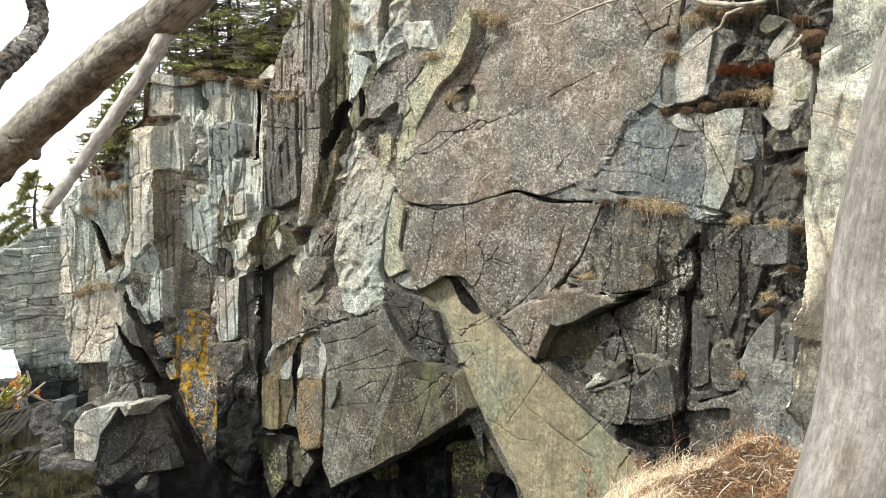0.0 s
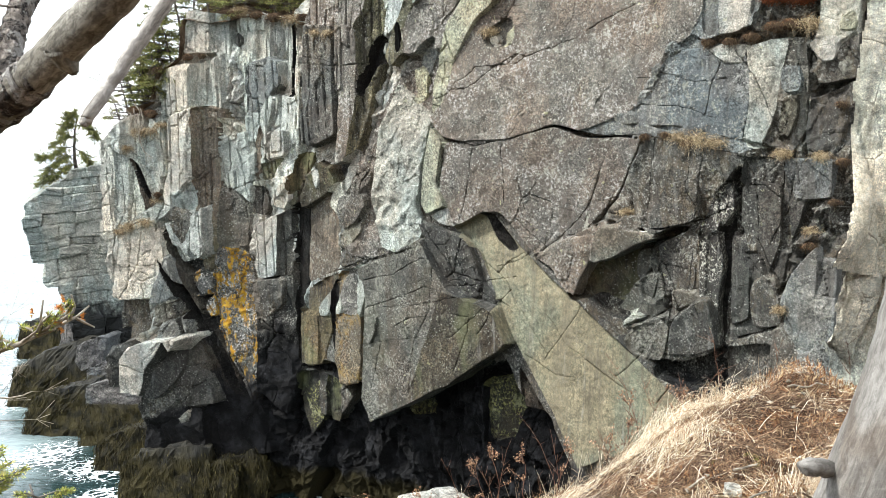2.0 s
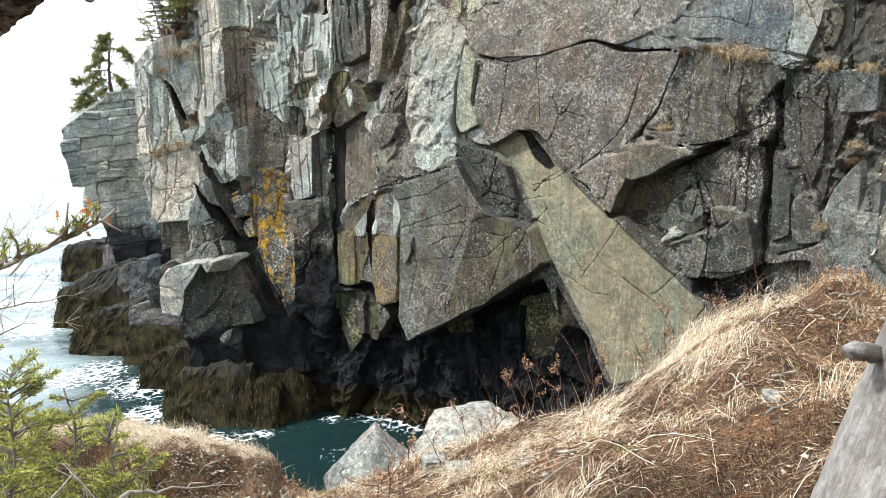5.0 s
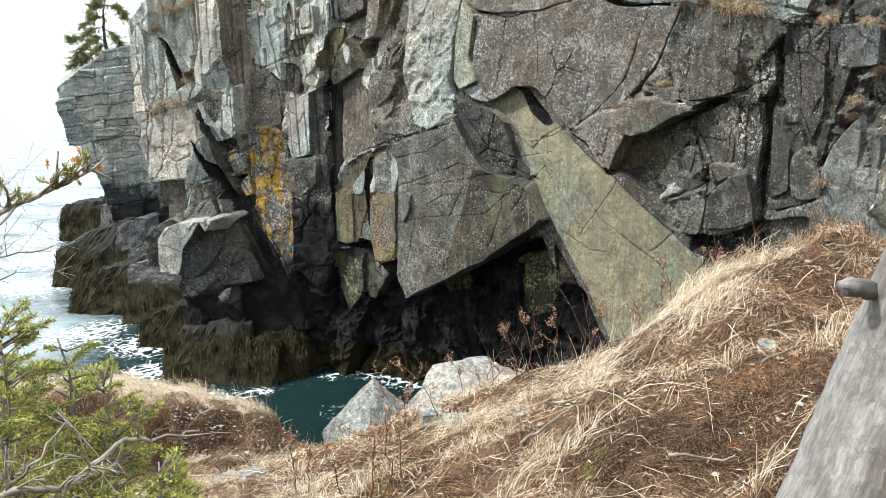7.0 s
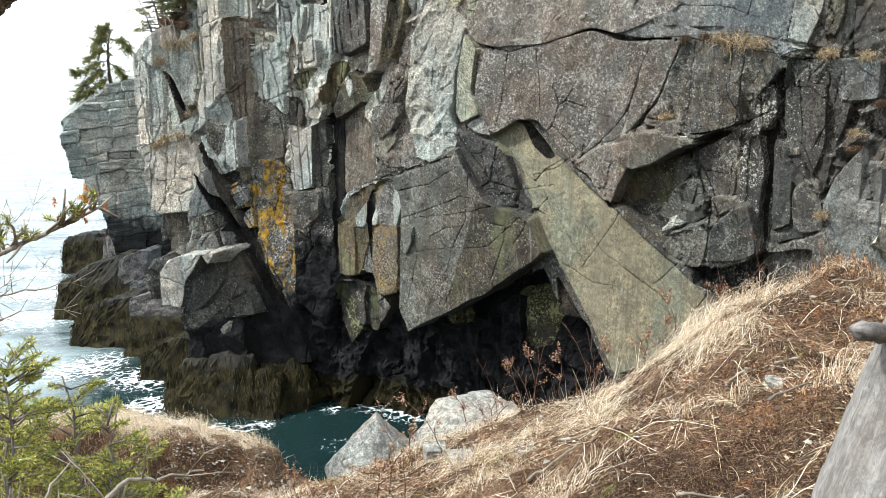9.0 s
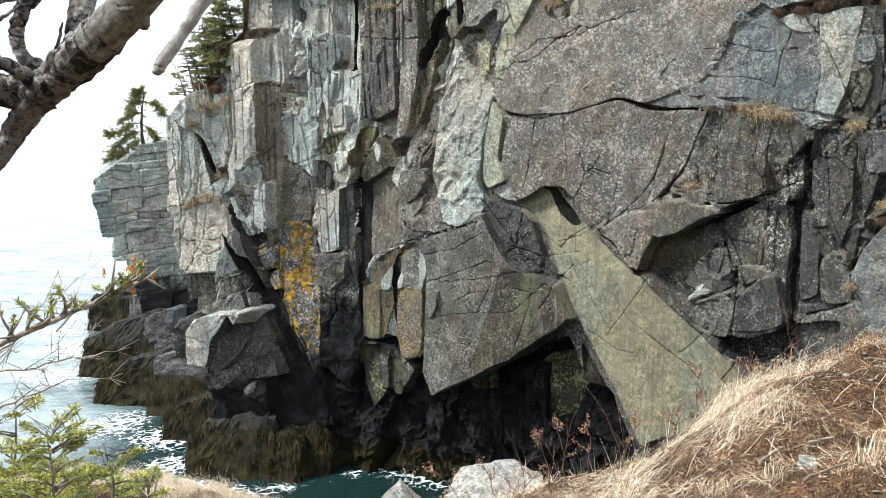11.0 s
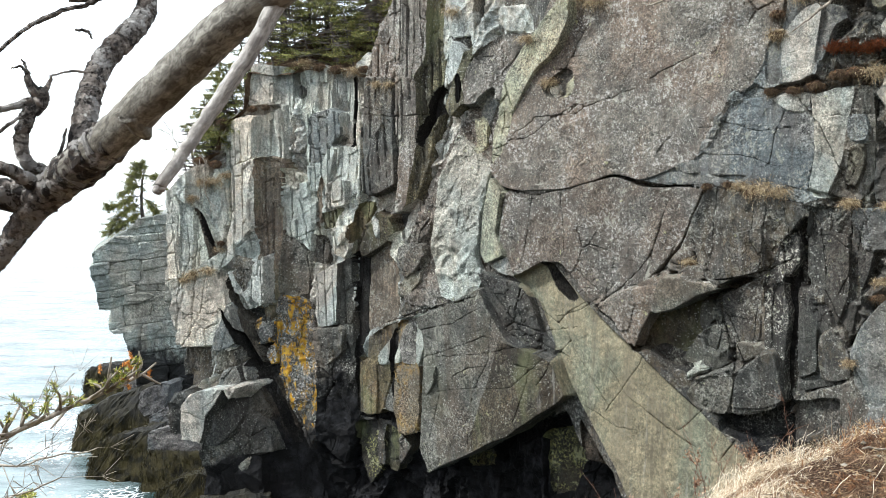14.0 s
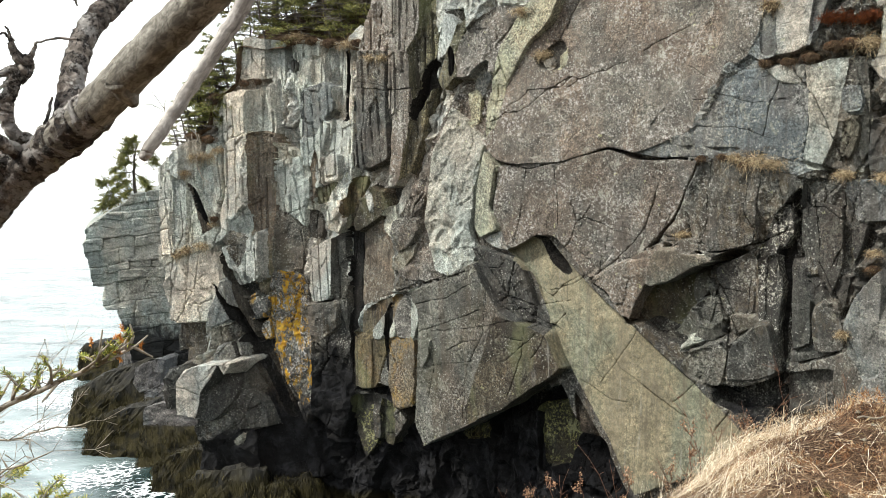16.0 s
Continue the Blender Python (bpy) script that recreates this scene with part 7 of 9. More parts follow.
def soil_material():
    """Peaty earth under a felt of broken stems, needles and moss."""
    n = Nodes("grassy_soil", 0.95, 0.1)
    c = n.mix(n.step(n.noise(2.2, 5, 0.6), 0.4, 0.62), (0.07, 0.043, 0.028), (0.18, 0.112, 0.07))
    c = n.mix(n.math("MULTIPLY", n.step(n.noise(11, 6, 0.7), 0.52, 0.6), 0.8), c, (0.045, 0.022, 0.013))
    c = n.mix(n.math("MULTIPLY", n.step(n.noise(6, 5, 0.7), 0.56, 0.62), 0.5), c, (0.2, 0.09, 0.04))
    c = n.mix(n.math("MULTIPLY", n.step(n.noise(4.3, 5, 0.7), 0.6, 0.66), 0.6), c, (0.14, 0.14, 0.035))
    felt = n.noise(120, 5, 0.8)
    c = n.mix(0.85, c, n.mix(n.step(felt, 0.4, 0.6), (0.3, 0.27, 0.25), (1.8, 1.75, 1.65)), "MULTIPLY")
    for sx, sy, sz in ((260, 30, 30), (30, 240, 30), (150, 150, 24)):
        stem = n.noise(1.0, 3, 0.6, n.scaled(sx, sy, sz), warp=0.8)
        c = n.mix(n.math("MULTIPLY", n.step(stem, 0.6, 0.66), 0.6), c, (0.45, 0.32, 0.19))
    n.color(c)
    b = n.bump(n.noise(28, 7, 0.8), 1.0, 0.05)
    n.bump(felt, 0.8, 0.012, b)
    return n.mat


SOIL = soil_material()
gx, gy = np.meshgrid(spaced(-9, 7, -3.6, 2.6, 0.035), spaced(-5, 10.6, 2.2, 8.7, 0.035))
gz = np.maximum(ledge_height(gx, gy), -0.5)
ledge = sheet("ground", np.stack([gx, gy, gz], -1).reshape(-1, 3), grid_faces(*gx.shape), SOIL)
tagged(ledge, "grassy earth ledge sloping to the cove", "ground", kind="structure")


# ---- dead tree ----
def dead_wood(name, light, dark, peel=0.4, flakes=0.0, pale=0.25):
    n = Nodes(name, 0.8, 0.25)
    c = n.mix(n.step(n.noise(7, 6, 0.7, warp=0.5), 0.42, 0.58), light, dark)
    c = n.mix(n.math("MULTIPLY", n.step(n.noise(1, 6, 0.7, n.scaled(60, 60, 9)), 0.5, 0.6), peel), c, (0.07, 0.06, 0.05))
    c = n.mix(n.math("MULTIPLY", n.step(n.noise(36, 6, 0.75), 0.56, 0.62), pale), c, (0.45, 0.45, 0.41))
    if flakes:
        scale = n.step(n.noise(30, 7, 0.8, warp=0.8), 0.38, 0.58)
        c = n.mix(n.math("MULTIPLY", n.step(scale, 0.6, 0.25), flakes), c, (0.018, 0.015, 0.014))
        c = n.mix(n.math("MULTIPLY", n.step(n.noise(13, 7, 0.75), 0.52, 0.56), flakes * 0.8), c, (0.48, 0.46, 0.43))
        b = n.bump(scale, flakes, 0.01)
        b = n.bump(n.noise(70, 6, 0.75), 0.7, 0.005, b)
    else:
        b = n.bump(n.noise(1, 6, 0.7, n.scaled(90, 90, 12)), 0.5, 0.003)
    n.color(c)
    n.bump(n.noise(14, 6, 0.7), 0.6, 0.012, b)
    return n.mat


def silver_wood(name, light, dark, brown, flecks=0.3, mottle=0.0):
    """Bare weathered wood: long grain, drying cracks, brown patches."""
    n = Nodes(name, 0.75, 0.25)
    where = n.tree.nodes.new("ShaderNodeAttribute")
    where.attribute_name = "grain"
    n.pos = where.outputs["Vector"]
    c = n.mix(n.step(n.noise(1, 6, 0.65, n.scaled(22, 22, 5), warp=0.6), 0.4, 0.6), light, dark)
    c = n.mix(n.math("MULTIPLY", n.step(n.noise(1, 5, 0.6, n.scaled(9, 9, 2.5), warp=0.8), 0.52, 0.66), 0.7), c, brown)
    grain = n.noise(1, 7, 0.78, n.scaled(190, 190, 11), warp=0.1)
    c = n.mix(0.5, c, n.mix(n.step(n.noise(1, 6, 0.8, n.scaled(130, 130, 60)), 0.4, 0.6), (0.75, 0.74, 0.73), (1.2, 1.2, 1.2)), "MULTIPLY")
    c = n.mix(0.32, c, n.mix(n.step(grain, 0.4, 0.6), (0.55, 0.54, 0.53), (1.35, 1.35, 1.34)), "MULTIPLY")
    split = n.step(n.noise(1, 5, 0.6, n.scaled(75, 75, 3), warp=0.2), 0.64, 0.66)
    c = n.mix(n.math("MULTIPLY", split, 0.4), c, (0.06, 0.05, 0.042))
    fleck = n.math("MULTIPLY", n.step(n.noise(1, 7, 0.78, n.scaled(48, 48, 26), warp=0.6), 0.55, 0.6), n.step(n.noise(1, 4, 0.6, n.scaled(9, 9, 5)), 0.42, 0.58))
    c = n.mix(n.math("MULTIPLY", fleck, flecks), c, (0.06, 0.05, 0.042))
    c = n.mix(n.math("MULTIPLY", n.step(n.noise(30, 7, 0.8), 0.63, 0.66), 0.3), c, (0.5, 0.5, 0.47))
    if mottle:
        # scraps of bark and crusts of lichen left on the wood
        c = n.mix(mottle, c, n.mix(n.step(n.noise(1, 7, 0.75, n.scaled(55, 55, 32), warp=0.5), 0.42, 0.58), (0.45, 0.42, 0.38), (1.35, 1.34, 1.28)), "MULTIPLY")
        scrap = n.math("MULTIPLY", n.step(n.noise(1, 7, 0.78, n.scaled(34, 34, 20), warp=0.7), 0.57, 0.6), n.step(n.noise(1, 3, 0.6, n.scaled(12, 12, 5)), 0.4, 0.6))
        c = n.mix(n.math("MULTIPLY", scrap, mottle), c, (0.035, 0.028, 0.022))
    n.color(c)
    b = n.bump(grain, 0.22, 0.003)
    b = n.bump(split, -0.6, 0.004, b)
    n.bump(n.noise(16, 6, 0.7), 0.35, 0.01, b)
    return n.mat


STICK_MAT = dead_wood("bleached_stick", (0.36, 0.32, 0.26), (0.2, 0.17, 0.13), 0.35)
SILVER = silver_wood("weathered_wood", (0.215, 0.206, 0.192), (0.155, 0.146, 0.134), (0.115, 0.093, 0.074), 0.3, 0.35)
PALE_WOOD = silver_wood("bleached_wood", (0.37, 0.355, 0.335), (0.23, 0.215, 0.195), (0.15, 0.12, 0.095), 0.5, 0.5)
BARE = silver_wood("bare_limb_wood", (0.25, 0.242, 0.215), (0.15, 0.14, 0.118), (0.07, 0.055, 0.042), 0.85, 0.75)
BARK = dead_wood("flaking_bark", (0.31, 0.27, 0.235), (0.075, 0.058, 0.047), 0.6, 0.95, 0.6)


def wood(name, spec, material, parent, steps=6, sides=14, rough=0.05, wobble=0.002, seed=1, label=""):
    line = bend(spec, steps, wobble, seed)
    v, f = tube([q[:3] for q in line], [q[3] for q in line], sides, rough, seed)
    ob = sheet(name, v, f, material, parent, label)
    # place along and round the stem, for the grain
    run = np.concatenate([[0], np.cumsum([np.linalg.norm(np.array(a[:3]) - b[:3]) for a, b in zip(line, line[1:])])])
    a = 2 * math.pi * np.arange(sides) / sides
    r = np.array([q[3] for q in line])[:, None]
    grain = np.stack([r * np.cos(a), r * np.sin(a), np.repeat(run[:, None], sides, 1)], -1).astype(np.float32)
    ob.data.attributes.new("grain", "FLOAT_VECTOR", "POINT").data.foreach_set("vector", grain.ravel())
    return ob


tree = tagged(new("dead_tree"), "bare grey dead tree with flaking bark leaning over the ledge", "tree")
TRUNK = [(0.146, 1.25, 7.3, 0.12), (0.326, 1.33, 7.8, 0.104)] + [(x + 0.113, y + 0.02, z - max(0.0, 0.05 - 0.1 * (z - 8.2)), 0.1) for x, y, z in TRUNK_EDGE[1:]] + [(0.84, 1.44, 9.9, 0.09), (0.95, 1.45, 11.5, 0.07)]
wood("trunk", TRUNK, SILVER, tree, 8, 48, 0.008, 0.001, 2)
wood("branch_stub", KNOT, SILVER, tree, 4, 12, 0.2, 0.001, 3)
limb = wood("limb", [(0.84, 1.44, 10.0, 0.05), (0.4, 1.5, 9.88, 0.047), (-0.1, 1.6, 9.68, 0.043)] + LIMB[:8], BARE, tree, 9, 30, 0.035, 0.0015, 5)
for spec, name, steps, sides, rough, seed in ((FORK, "side_limb", 12, 26, 0.11, 6), (SIDE, "side_limb", 10, 24, 0.1, 7), (CROOK, "side_limb", 10, 16, 0.14, 8), ([tuple(q[:3]) + (q[3] * 1.03,) for q in LIMB[5:]], "limb_end", 10, 26, 0.12, 15), (STUB, "branch_stub", 6, 14, 0.1, 13)):
    wood(name, spec, BARK, limb, steps, sides, rough, 0.003, seed)
for k, spec in enumerate((CROOK_TIP, CROOK_SIDE, CROOK_TWIG, TOP_TWIG, HAIR_A, HAIR_B, HAIR_C, HAIR_D, HAIR_E, HAIR_F, HAIR_G)):
    wood("twig", spec, BARK, limb, 6, 8, 0.14, 0.0015, 20 + k)
wood("broken_stick", STICK, PALE_WOOD, limb, 8, 18, 0.05, 0.0012, 14)
wood("branch_stub", [tuple(q[:3]) + (q[3] * 0.8,) for q in BUMP], BARE, limb, 6, 18, 0.06, 0.001, 16)


# ---- plants on the cliff ----
def leaf_material(name, dark, light, third, share=0.25):
    n = Nodes(name, 0.7, 0.2)
    r = n.island()
    c = n.mix(n.step(r, 0.1, 0.9), dark, light)
    c = n.mix(n.step(n.math("FRACT", n.math("MULTIPLY", r, 7.3)), 1 - share - 0.05, 1 - share + 0.05), c, third)
    n.color(c)
    return n.mat


SPRUCE = leaf_material("spruce_needles", (0.1, 0.115, 0.038), (0.24, 0.25, 0.08), (0.33, 0.31, 0.11))
STRAW_MAT = leaf_material("dry_grass", (0.5, 0.385, 0.245), (0.92, 0.83, 0.65), (0.3, 0.18, 0.09), 0.2)
PEAT_MAT = leaf_material("dead_turf", (0.035, 0.02, 0.012), (0.085, 0.055, 0.03), (0.16, 0.115, 0.06), 0.15)
RUST_MAT = leaf_material("rust_red_heath", (0.09, 0.025, 0.01), (0.21, 0.06, 0.015), (0.06, 0.03, 0.015))
LEDGE_STRAW = leaf_material("ledge_grass", (0.24, 0.175, 0.095), (0.5, 0.41, 0.26), (0.12, 0.075, 0.04), 0.3)
TWIG = dead_wood("grey_twig", (0.2, 0.18, 0.16), (0.11, 0.095, 0.085), 0.4)
TRUNK_BARK = dead_wood("spruce_bark", (0.13, 0.11, 0.095), (0.07, 0.06, 0.05), 0.5)
rng = np.random.default_rng(11)


def unit(a):
    return a / np.maximum(np.linalg.norm(a, axis=-1, keepdims=True), 1e-9)


def leaves(centres, ways, long, wide, lean=0.5):
    """Flat pointed leaves, one kite each."""
    n = len(centres)
    side = unit(np.cross(ways, rng.normal(0, lean, (n, 3)) + (0, 0, 1)))
    long, wide = np.broadcast_to(long, n)[:, None], np.broadcast_to(wide, n)[:, None]
    v = np.stack([centres, centres + ways * long * 0.45 + side * wide, centres + ways * long, centres + ways * long * 0.45 - side * wide], 1)
    return v.reshape(-1, 3), np.arange(4 * n).reshape(-1, 4)


def blades(roots, ways, long, wide, droop):
    """Grass blades of two pieces that bow over."""
    n = len(roots)
    side = unit(np.cross(ways, rng.normal(0, 1, (n, 3))))
    pts = []
    for t, w in ((0, 1), (0.5, 0.85), (1.0, 0.15)):
        p = roots + ways * (long * t)[:, None]
        p[:, 2] -= droop * long * t * t
        pts += [p - side * (wide * w)[:, None], p + side * (wide * w)[:, None]]
    v = np.stack(pts, 1).reshape(-1, 3)
    b = (np.arange(n) * 6)[:, None, None] + np.array([[0, 1, 3, 2], [2, 3, 5, 4]])
    return v, b.reshape(-1, 4)


def spruce(name, place, tall, reach, bare=0.3, lean=(0.0, 0.0), seed=1, low=0.3, one_way=None, dense=1.0):
    """A wind-bitten spruce: trunk, dead lower twigs and layered sprays of needles."""
    r = np.random.default_rng(seed)
    tree = tagged(new(name), "dark green wind-bitten spruce rooted on the cliff top", "tree", "cliff-top spruces")
    base = np.array(place, float)
    top = base + (lean[0], lean[1], tall)
    line = [base + (top - base) * t + r.normal(0, 0.02 * tall * t, 3) * (1, 1, 0) for t in np.linspace(0, 1, 9)]
    v, f = tube([base - (0, 0, 0.4)] + line, [0.03 * tall ** 0.5] + list(np.linspace(0.028 * tall ** 0.5, 0.008, 9)), 8, 0.08, seed)
    sheet("trunk", v, f, TRUNK_BARK, tree)
    twigs, cs, ws, ls = [], [], [], []
    count = int(17 * tall * dense)
    for i in range(count):
        t = low + (0.98 - low) * (i + r.random()) / count
        p = line[min(int(t * 8), 7)] + (line[min(int(t * 8) + 1, 8)] - line[min(int(t * 8), 7)]) * (t * 8 % 1)
        a = r.uniform(0, 2 * math.pi) if one_way is None else r.normal(one_way, 0.7)
        ln = reach * (1.05 - 0.85 * t) * r.uniform(0.45, 1.0)
        way = np.array([math.cos(a), math.sin(a), r.uniform(-0.15, 0.15) + 0.25 * (t - 0.4)])
        q = [p + way * ln * s + np.array([0, 0, -0.12 * ln * s * s]) for s in (0, 0.3, 0.6, 0.85, 1)]
        twigs.append(tube(q, [0.014, 0.011, 0.008, 0.005, 0.003], 4, 0.1, seed + i))
        dead = r.random() < bare * (1.3 - t)
        for s in np.arange(0.15 if dead else 0.3, 1.0, 0.11 if dead else 0.06):
            k = p + way * ln * s + np.array([0, 0, -0.12 * ln * s * s])
            for sgn in (-1, 1):
                b = a + sgn * r.uniform(0.5, 1.2)
                sub = np.array([math.cos(b), math.sin(b), r.uniform(-0.12, 0.08)])
                sl = ln * 0.38 * (1.15 - s) + 0.08
                if dead:
                    twigs.append(tube([k, k + sub * sl * 0.6, k + sub * sl + r.normal(0, 0.03, 3)], [0.006, 0.004, 0.002], 3, 0, 1))
                else:
                    m = max(6, int(sl / 0.02))
                    along_sub = r.random(m)
                    cs.append(k + sub * sl * along_sub[:, None] + r.normal(0, 0.018, (m, 3)))
                    ws.append(unit(sub + r.normal(0, 0.55, (m, 3))))
                    ls.append(r.uniform(0.03, 0.065, m))
    v, f = joined(twigs)
    tagged(sheet("branchwork", v, f, TWIG, tree, "bare grey dead branchwork"), kind="stuff")
    if cs:
        cs, ws, ls = np.concatenate(cs), np.concatenate(ws), np.concatenate(ls)
        v, f = leaves(cs, ws, ls, ls * 0.2)
        sheet("needles", v, f, SPRUCE, tree, smooth=False)
    return tree


def face_point(u, n, v):
    n = n + 0.55 * (math.hypot(1.8 - u, 0.6) + 1.8 - u) / 2
    return (FOOT[0] + u * ALONG[0] + n * OUT[0], FOOT[1] + u * ALONG[1] + n * OUT[1], v)


# wooded ground above the face
RIM_U, RIM_V = [-1.9, -1.56, -1.24, -1.02, -0.71, -0.55, -0.28, -0.03, 0.02, 3.1, 3.5, 4.6, 16.2], [8.75, 9.12, 9.4, 9.62, 9.8, 10.6, 10.76, 11.0, 11.85, 11.55, 12.2, 13.8, 14.0]
tu, tr = np.meshgrid(np.arange(-1.85, 16.2, 0.06), spaced(-0.05, 14, 0, 3, 0.12))
tz = np.interp(tu, RIM_U, RIM_V) - 0.05 + 0.5 * np.clip(tr, 0, 5) + 0.12 * np.clip(tr - 5, 0, 99) + 0.12 * fbm(tu * 1.3, tr * 1.3, 4, 4)
tn = 0.55 * (np.hypot(1.8 - tu, 0.6) + 1.8 - tu) / 2 + 0.12 - tr
top_xy = np.stack([FOOT[0] + tu * ALONG[0] + tn * OUT[0], FOOT[1] + tu * ALONG[1] + tn * OUT[1], tz], -1)


def forest_floor_material():
    n = Nodes("forest_floor", 0.95, 0.1)
    c = n.mix(n.step(n.noise(3, 6, 0.65), 0.38, 0.62), (0.06, 0.04, 0.026), (0.18, 0.125, 0.08))
    n.color(n.mix(n.math("MULTIPLY", n.step(n.noise(16, 5, 0.7), 0.52, 0.66), 0.6), c, (0.26, 0.21, 0.14)))
    n.bump(n.noise(9, 7, 0.7), 0.9, 0.1)
    return n.mat


tagged(sheet("cliff_top", top_xy.reshape(-1, 3), grid_faces(*tu.shape), forest_floor_material()), "brown wooded ground along the top of the cliff", "ground", kind="structure")


def on_top(u, back):
    v = float(np.interp(u, RIM_U, RIM_V)) + 0.5 * min(back, 5) + 0.12 * max(back - 5, 0)
    return face_point(u, 0.12 - back, v - 0.05)


for k, (u, back, tall, reach, low) in enumerate(((0.15, 0.9, 4.0, 1.2, 0.06), (0.35, 0.7, 4.5, 1.4, 0.05), (0.9, 1.3, 5.0, 1.5, 0.05), (1.4, 0.8, 4.0, 1.3, 0.07), (1.9, 1.6, 5.2, 1.5, 0.05), (2.4, 0.9, 4.6, 1.4, 0.06),
                                                 (2.9, 1.5, 4.8, 1.3, 0.08), (0.3, 2.3, 5.5, 1.6, 0.05), (1.1, 2.8, 6.0, 1.6, 0.04), (2.1, 3.0, 6.0, 1.6, 0.04), (0.2, 1.8, 4.6, 1.3, 0.06), (3.0, 3.2, 6.0, 1.6, 0.04),
                                                 (-1.2, 0.7, 1.5, 0.9, 0.06), (-1.5, 0.9, 1.0, 0.7, 0.05), (-0.7, 3.4, 6.0, 1.5, 0.06), (-1.0, 0.6, 1.6, 0.8, 0.05), (-0.6, 1.2, 2.2, 0.9, 0.05), (-0.3, 1.6, 3.0, 0.9, 0.05), (3.6, 0.5, 2.2, 0.8, 0.2))):
    spruce("spruce", on_top(u, back), tall, reach, 0.42 if u > -1 else 0.2, seed=40 + k, low=low, dense=1.0 if u > -1 else 1.4)
tagged(boulder("boulder", on_top(2.75, 0.45), (0.42, 0.35, 0.38), "grey", 20, 91, 0.6, 0.08, 4), "grey boulder among the spruces on the cliff top", "boulder")
# the leaning spruce on the headland
def flag_spruce(trunk, limbs, seed):
    """A spruce bent by the wind: a bare crooked trunk and flat sprays on a few drawn-out limbs."""
    r = np.random.default_rng(seed)
    tree = tagged(new("leaning_spruce"), "dark green wind-bent spruce leaning out over the headland", "tree", "cliff-top spruces")
    line = bend([q + (w,) for q, w in zip(trunk, (0.06, 0.05, 0.035, 0.01))], 6, 0.02, seed)
    v, f = tube([q[:3] for q in line], [q[3] for q in line], 8, 0.12, seed)
    sheet("trunk", v, f, TRUNK_BARK, tree)
    cs, ws, ls = [], [], []
    for i, limb in enumerate(limbs):
        path = bend(limb, 9, 0.02, seed + i)
        twigs = [tube(path, np.linspace(0.022, 0.005, len(path)), 5, 0.15, i)]
        for j, p in enumerate(path[3:], 3):
            way = unit(path[min(j + 1, len(path) - 1)] - path[j - 1])
            for _ in range(6):
                d = unit(way * 0.6 + r.normal(0, 0.55, 3) * (1, 1, 0.45))
                ln = r.uniform(0.12, 0.34)
                twigs.append(tube([p, p + d * ln * 0.5 + r.normal(0, 0.012, 3), p + d * ln], [0.007, 0.005, 0.002], 3, 0, j))
                if r.random() < 0.9:
                    m = int(ln / 0.004)
                    cs.append(p + d * ln * r.uniform(0.2, 1.05, m)[:, None] + r.normal(0, 0.022, (m, 3)))
                    ws.append(unit(d + r.normal(0, 0.6, (m, 3))))
                    ls.append(r.uniform(0.03, 0.06, m))
        v, f = joined(twigs)
        sheet("limb", v, f, TWIG, tree)
    cs, ws, ls = np.concatenate(cs), np.concatenate(ws), np.concatenate(ls)
    v, f = leaves(cs, ws, ls, ls * 0.2)
    sheet("needles", v, f, SPRUCE, tree, smooth=False)


flag_spruce([(-13.65, 33.0, 7.87), (-13.67, 33.0, 8.57), (-13.62, 33.0, 9.16), (-13.52, 33.0, 9.7)],
            [[(-13.65, 33.0, 8.08), (-13.89, 32.75, 7.9), (-14.41, 33.0, 7.59), (-14.82, 32.75, 7.35)],
             [(-13.66, 33.0, 8.38), (-13.98, 32.75, 8.19), (-14.51, 33.0, 7.89), (-14.71, 32.75, 7.6)],
             [(-13.67, 33.0, 8.67), (-14.08, 32.75, 8.48), (-14.6, 33.0, 8.28), (-14.75, 32.75, 8.25)],
             [(-13.64, 33.0, 8.96), (-13.86, 32.75, 8.96), (-14.38, 33.0, 8.67)],
             [(-13.62, 33.0, 9.16), (-13.75, 32.75, 9.35), (-14.11, 33.0, 9.1)],
             [(-13.57, 33.0, 9.35), (-13.05, 32.75, 9.25), (-12.94, 33.0, 8.96)],
             [(-13.61, 33.0, 8.57), (-13.22, 32.75, 8.28), (-13.13, 33.0, 7.95)],
             [(-13.55, 33.0, 9.54), (-13.62, 32.75, 9.7), (-13.89, 33.0, 9.55)]], 77)
for k, (u, back, tall, reach, bare) in enumerate(((-1.0, 0.3, 1.5, 0.9, 0.2), (-1.4, 0.25, 1.2, 0.8, 1.5), (-1.6, 0.3, 0.8, 0.6, 0.3), (-0.75, 0.5, 1.9, 0.9, 0.25), (-1.2, 0.2, 1.1, 0.8, 1.6), (-0.9, 0.15, 1.0, 0.7, 0.2), (-0.5, 0.3, 1.3, 0.7, 0.3), (-0.65, 0.15, 1.1, 0.8, 0.1), (-0.9, 0.6, 2.2, 0.9, 0.3), (-0.45, 0.6, 2.4, 0.9, 0.3), (-1.2, 0.45, 1.4, 0.9, 0.2), (0.3, 0.35, 1.3, 0.9, 0.3), (0.8, 0.45, 1.7, 1.0, 0.4), (1.2, 0.3, 1.1, 0.9, 0.5), (1.7, 0.5, 1.6, 1.0, 0.3), (2.2, 0.4, 1.3, 0.9, 0.4), (2.6, 0.7, 1.8, 1.0, 0.4))):
    spruce("spruce", on_top(u, back), tall, reach, bare, (-0.25, -0.1), 140 + k, 0.05, None, 1.15)


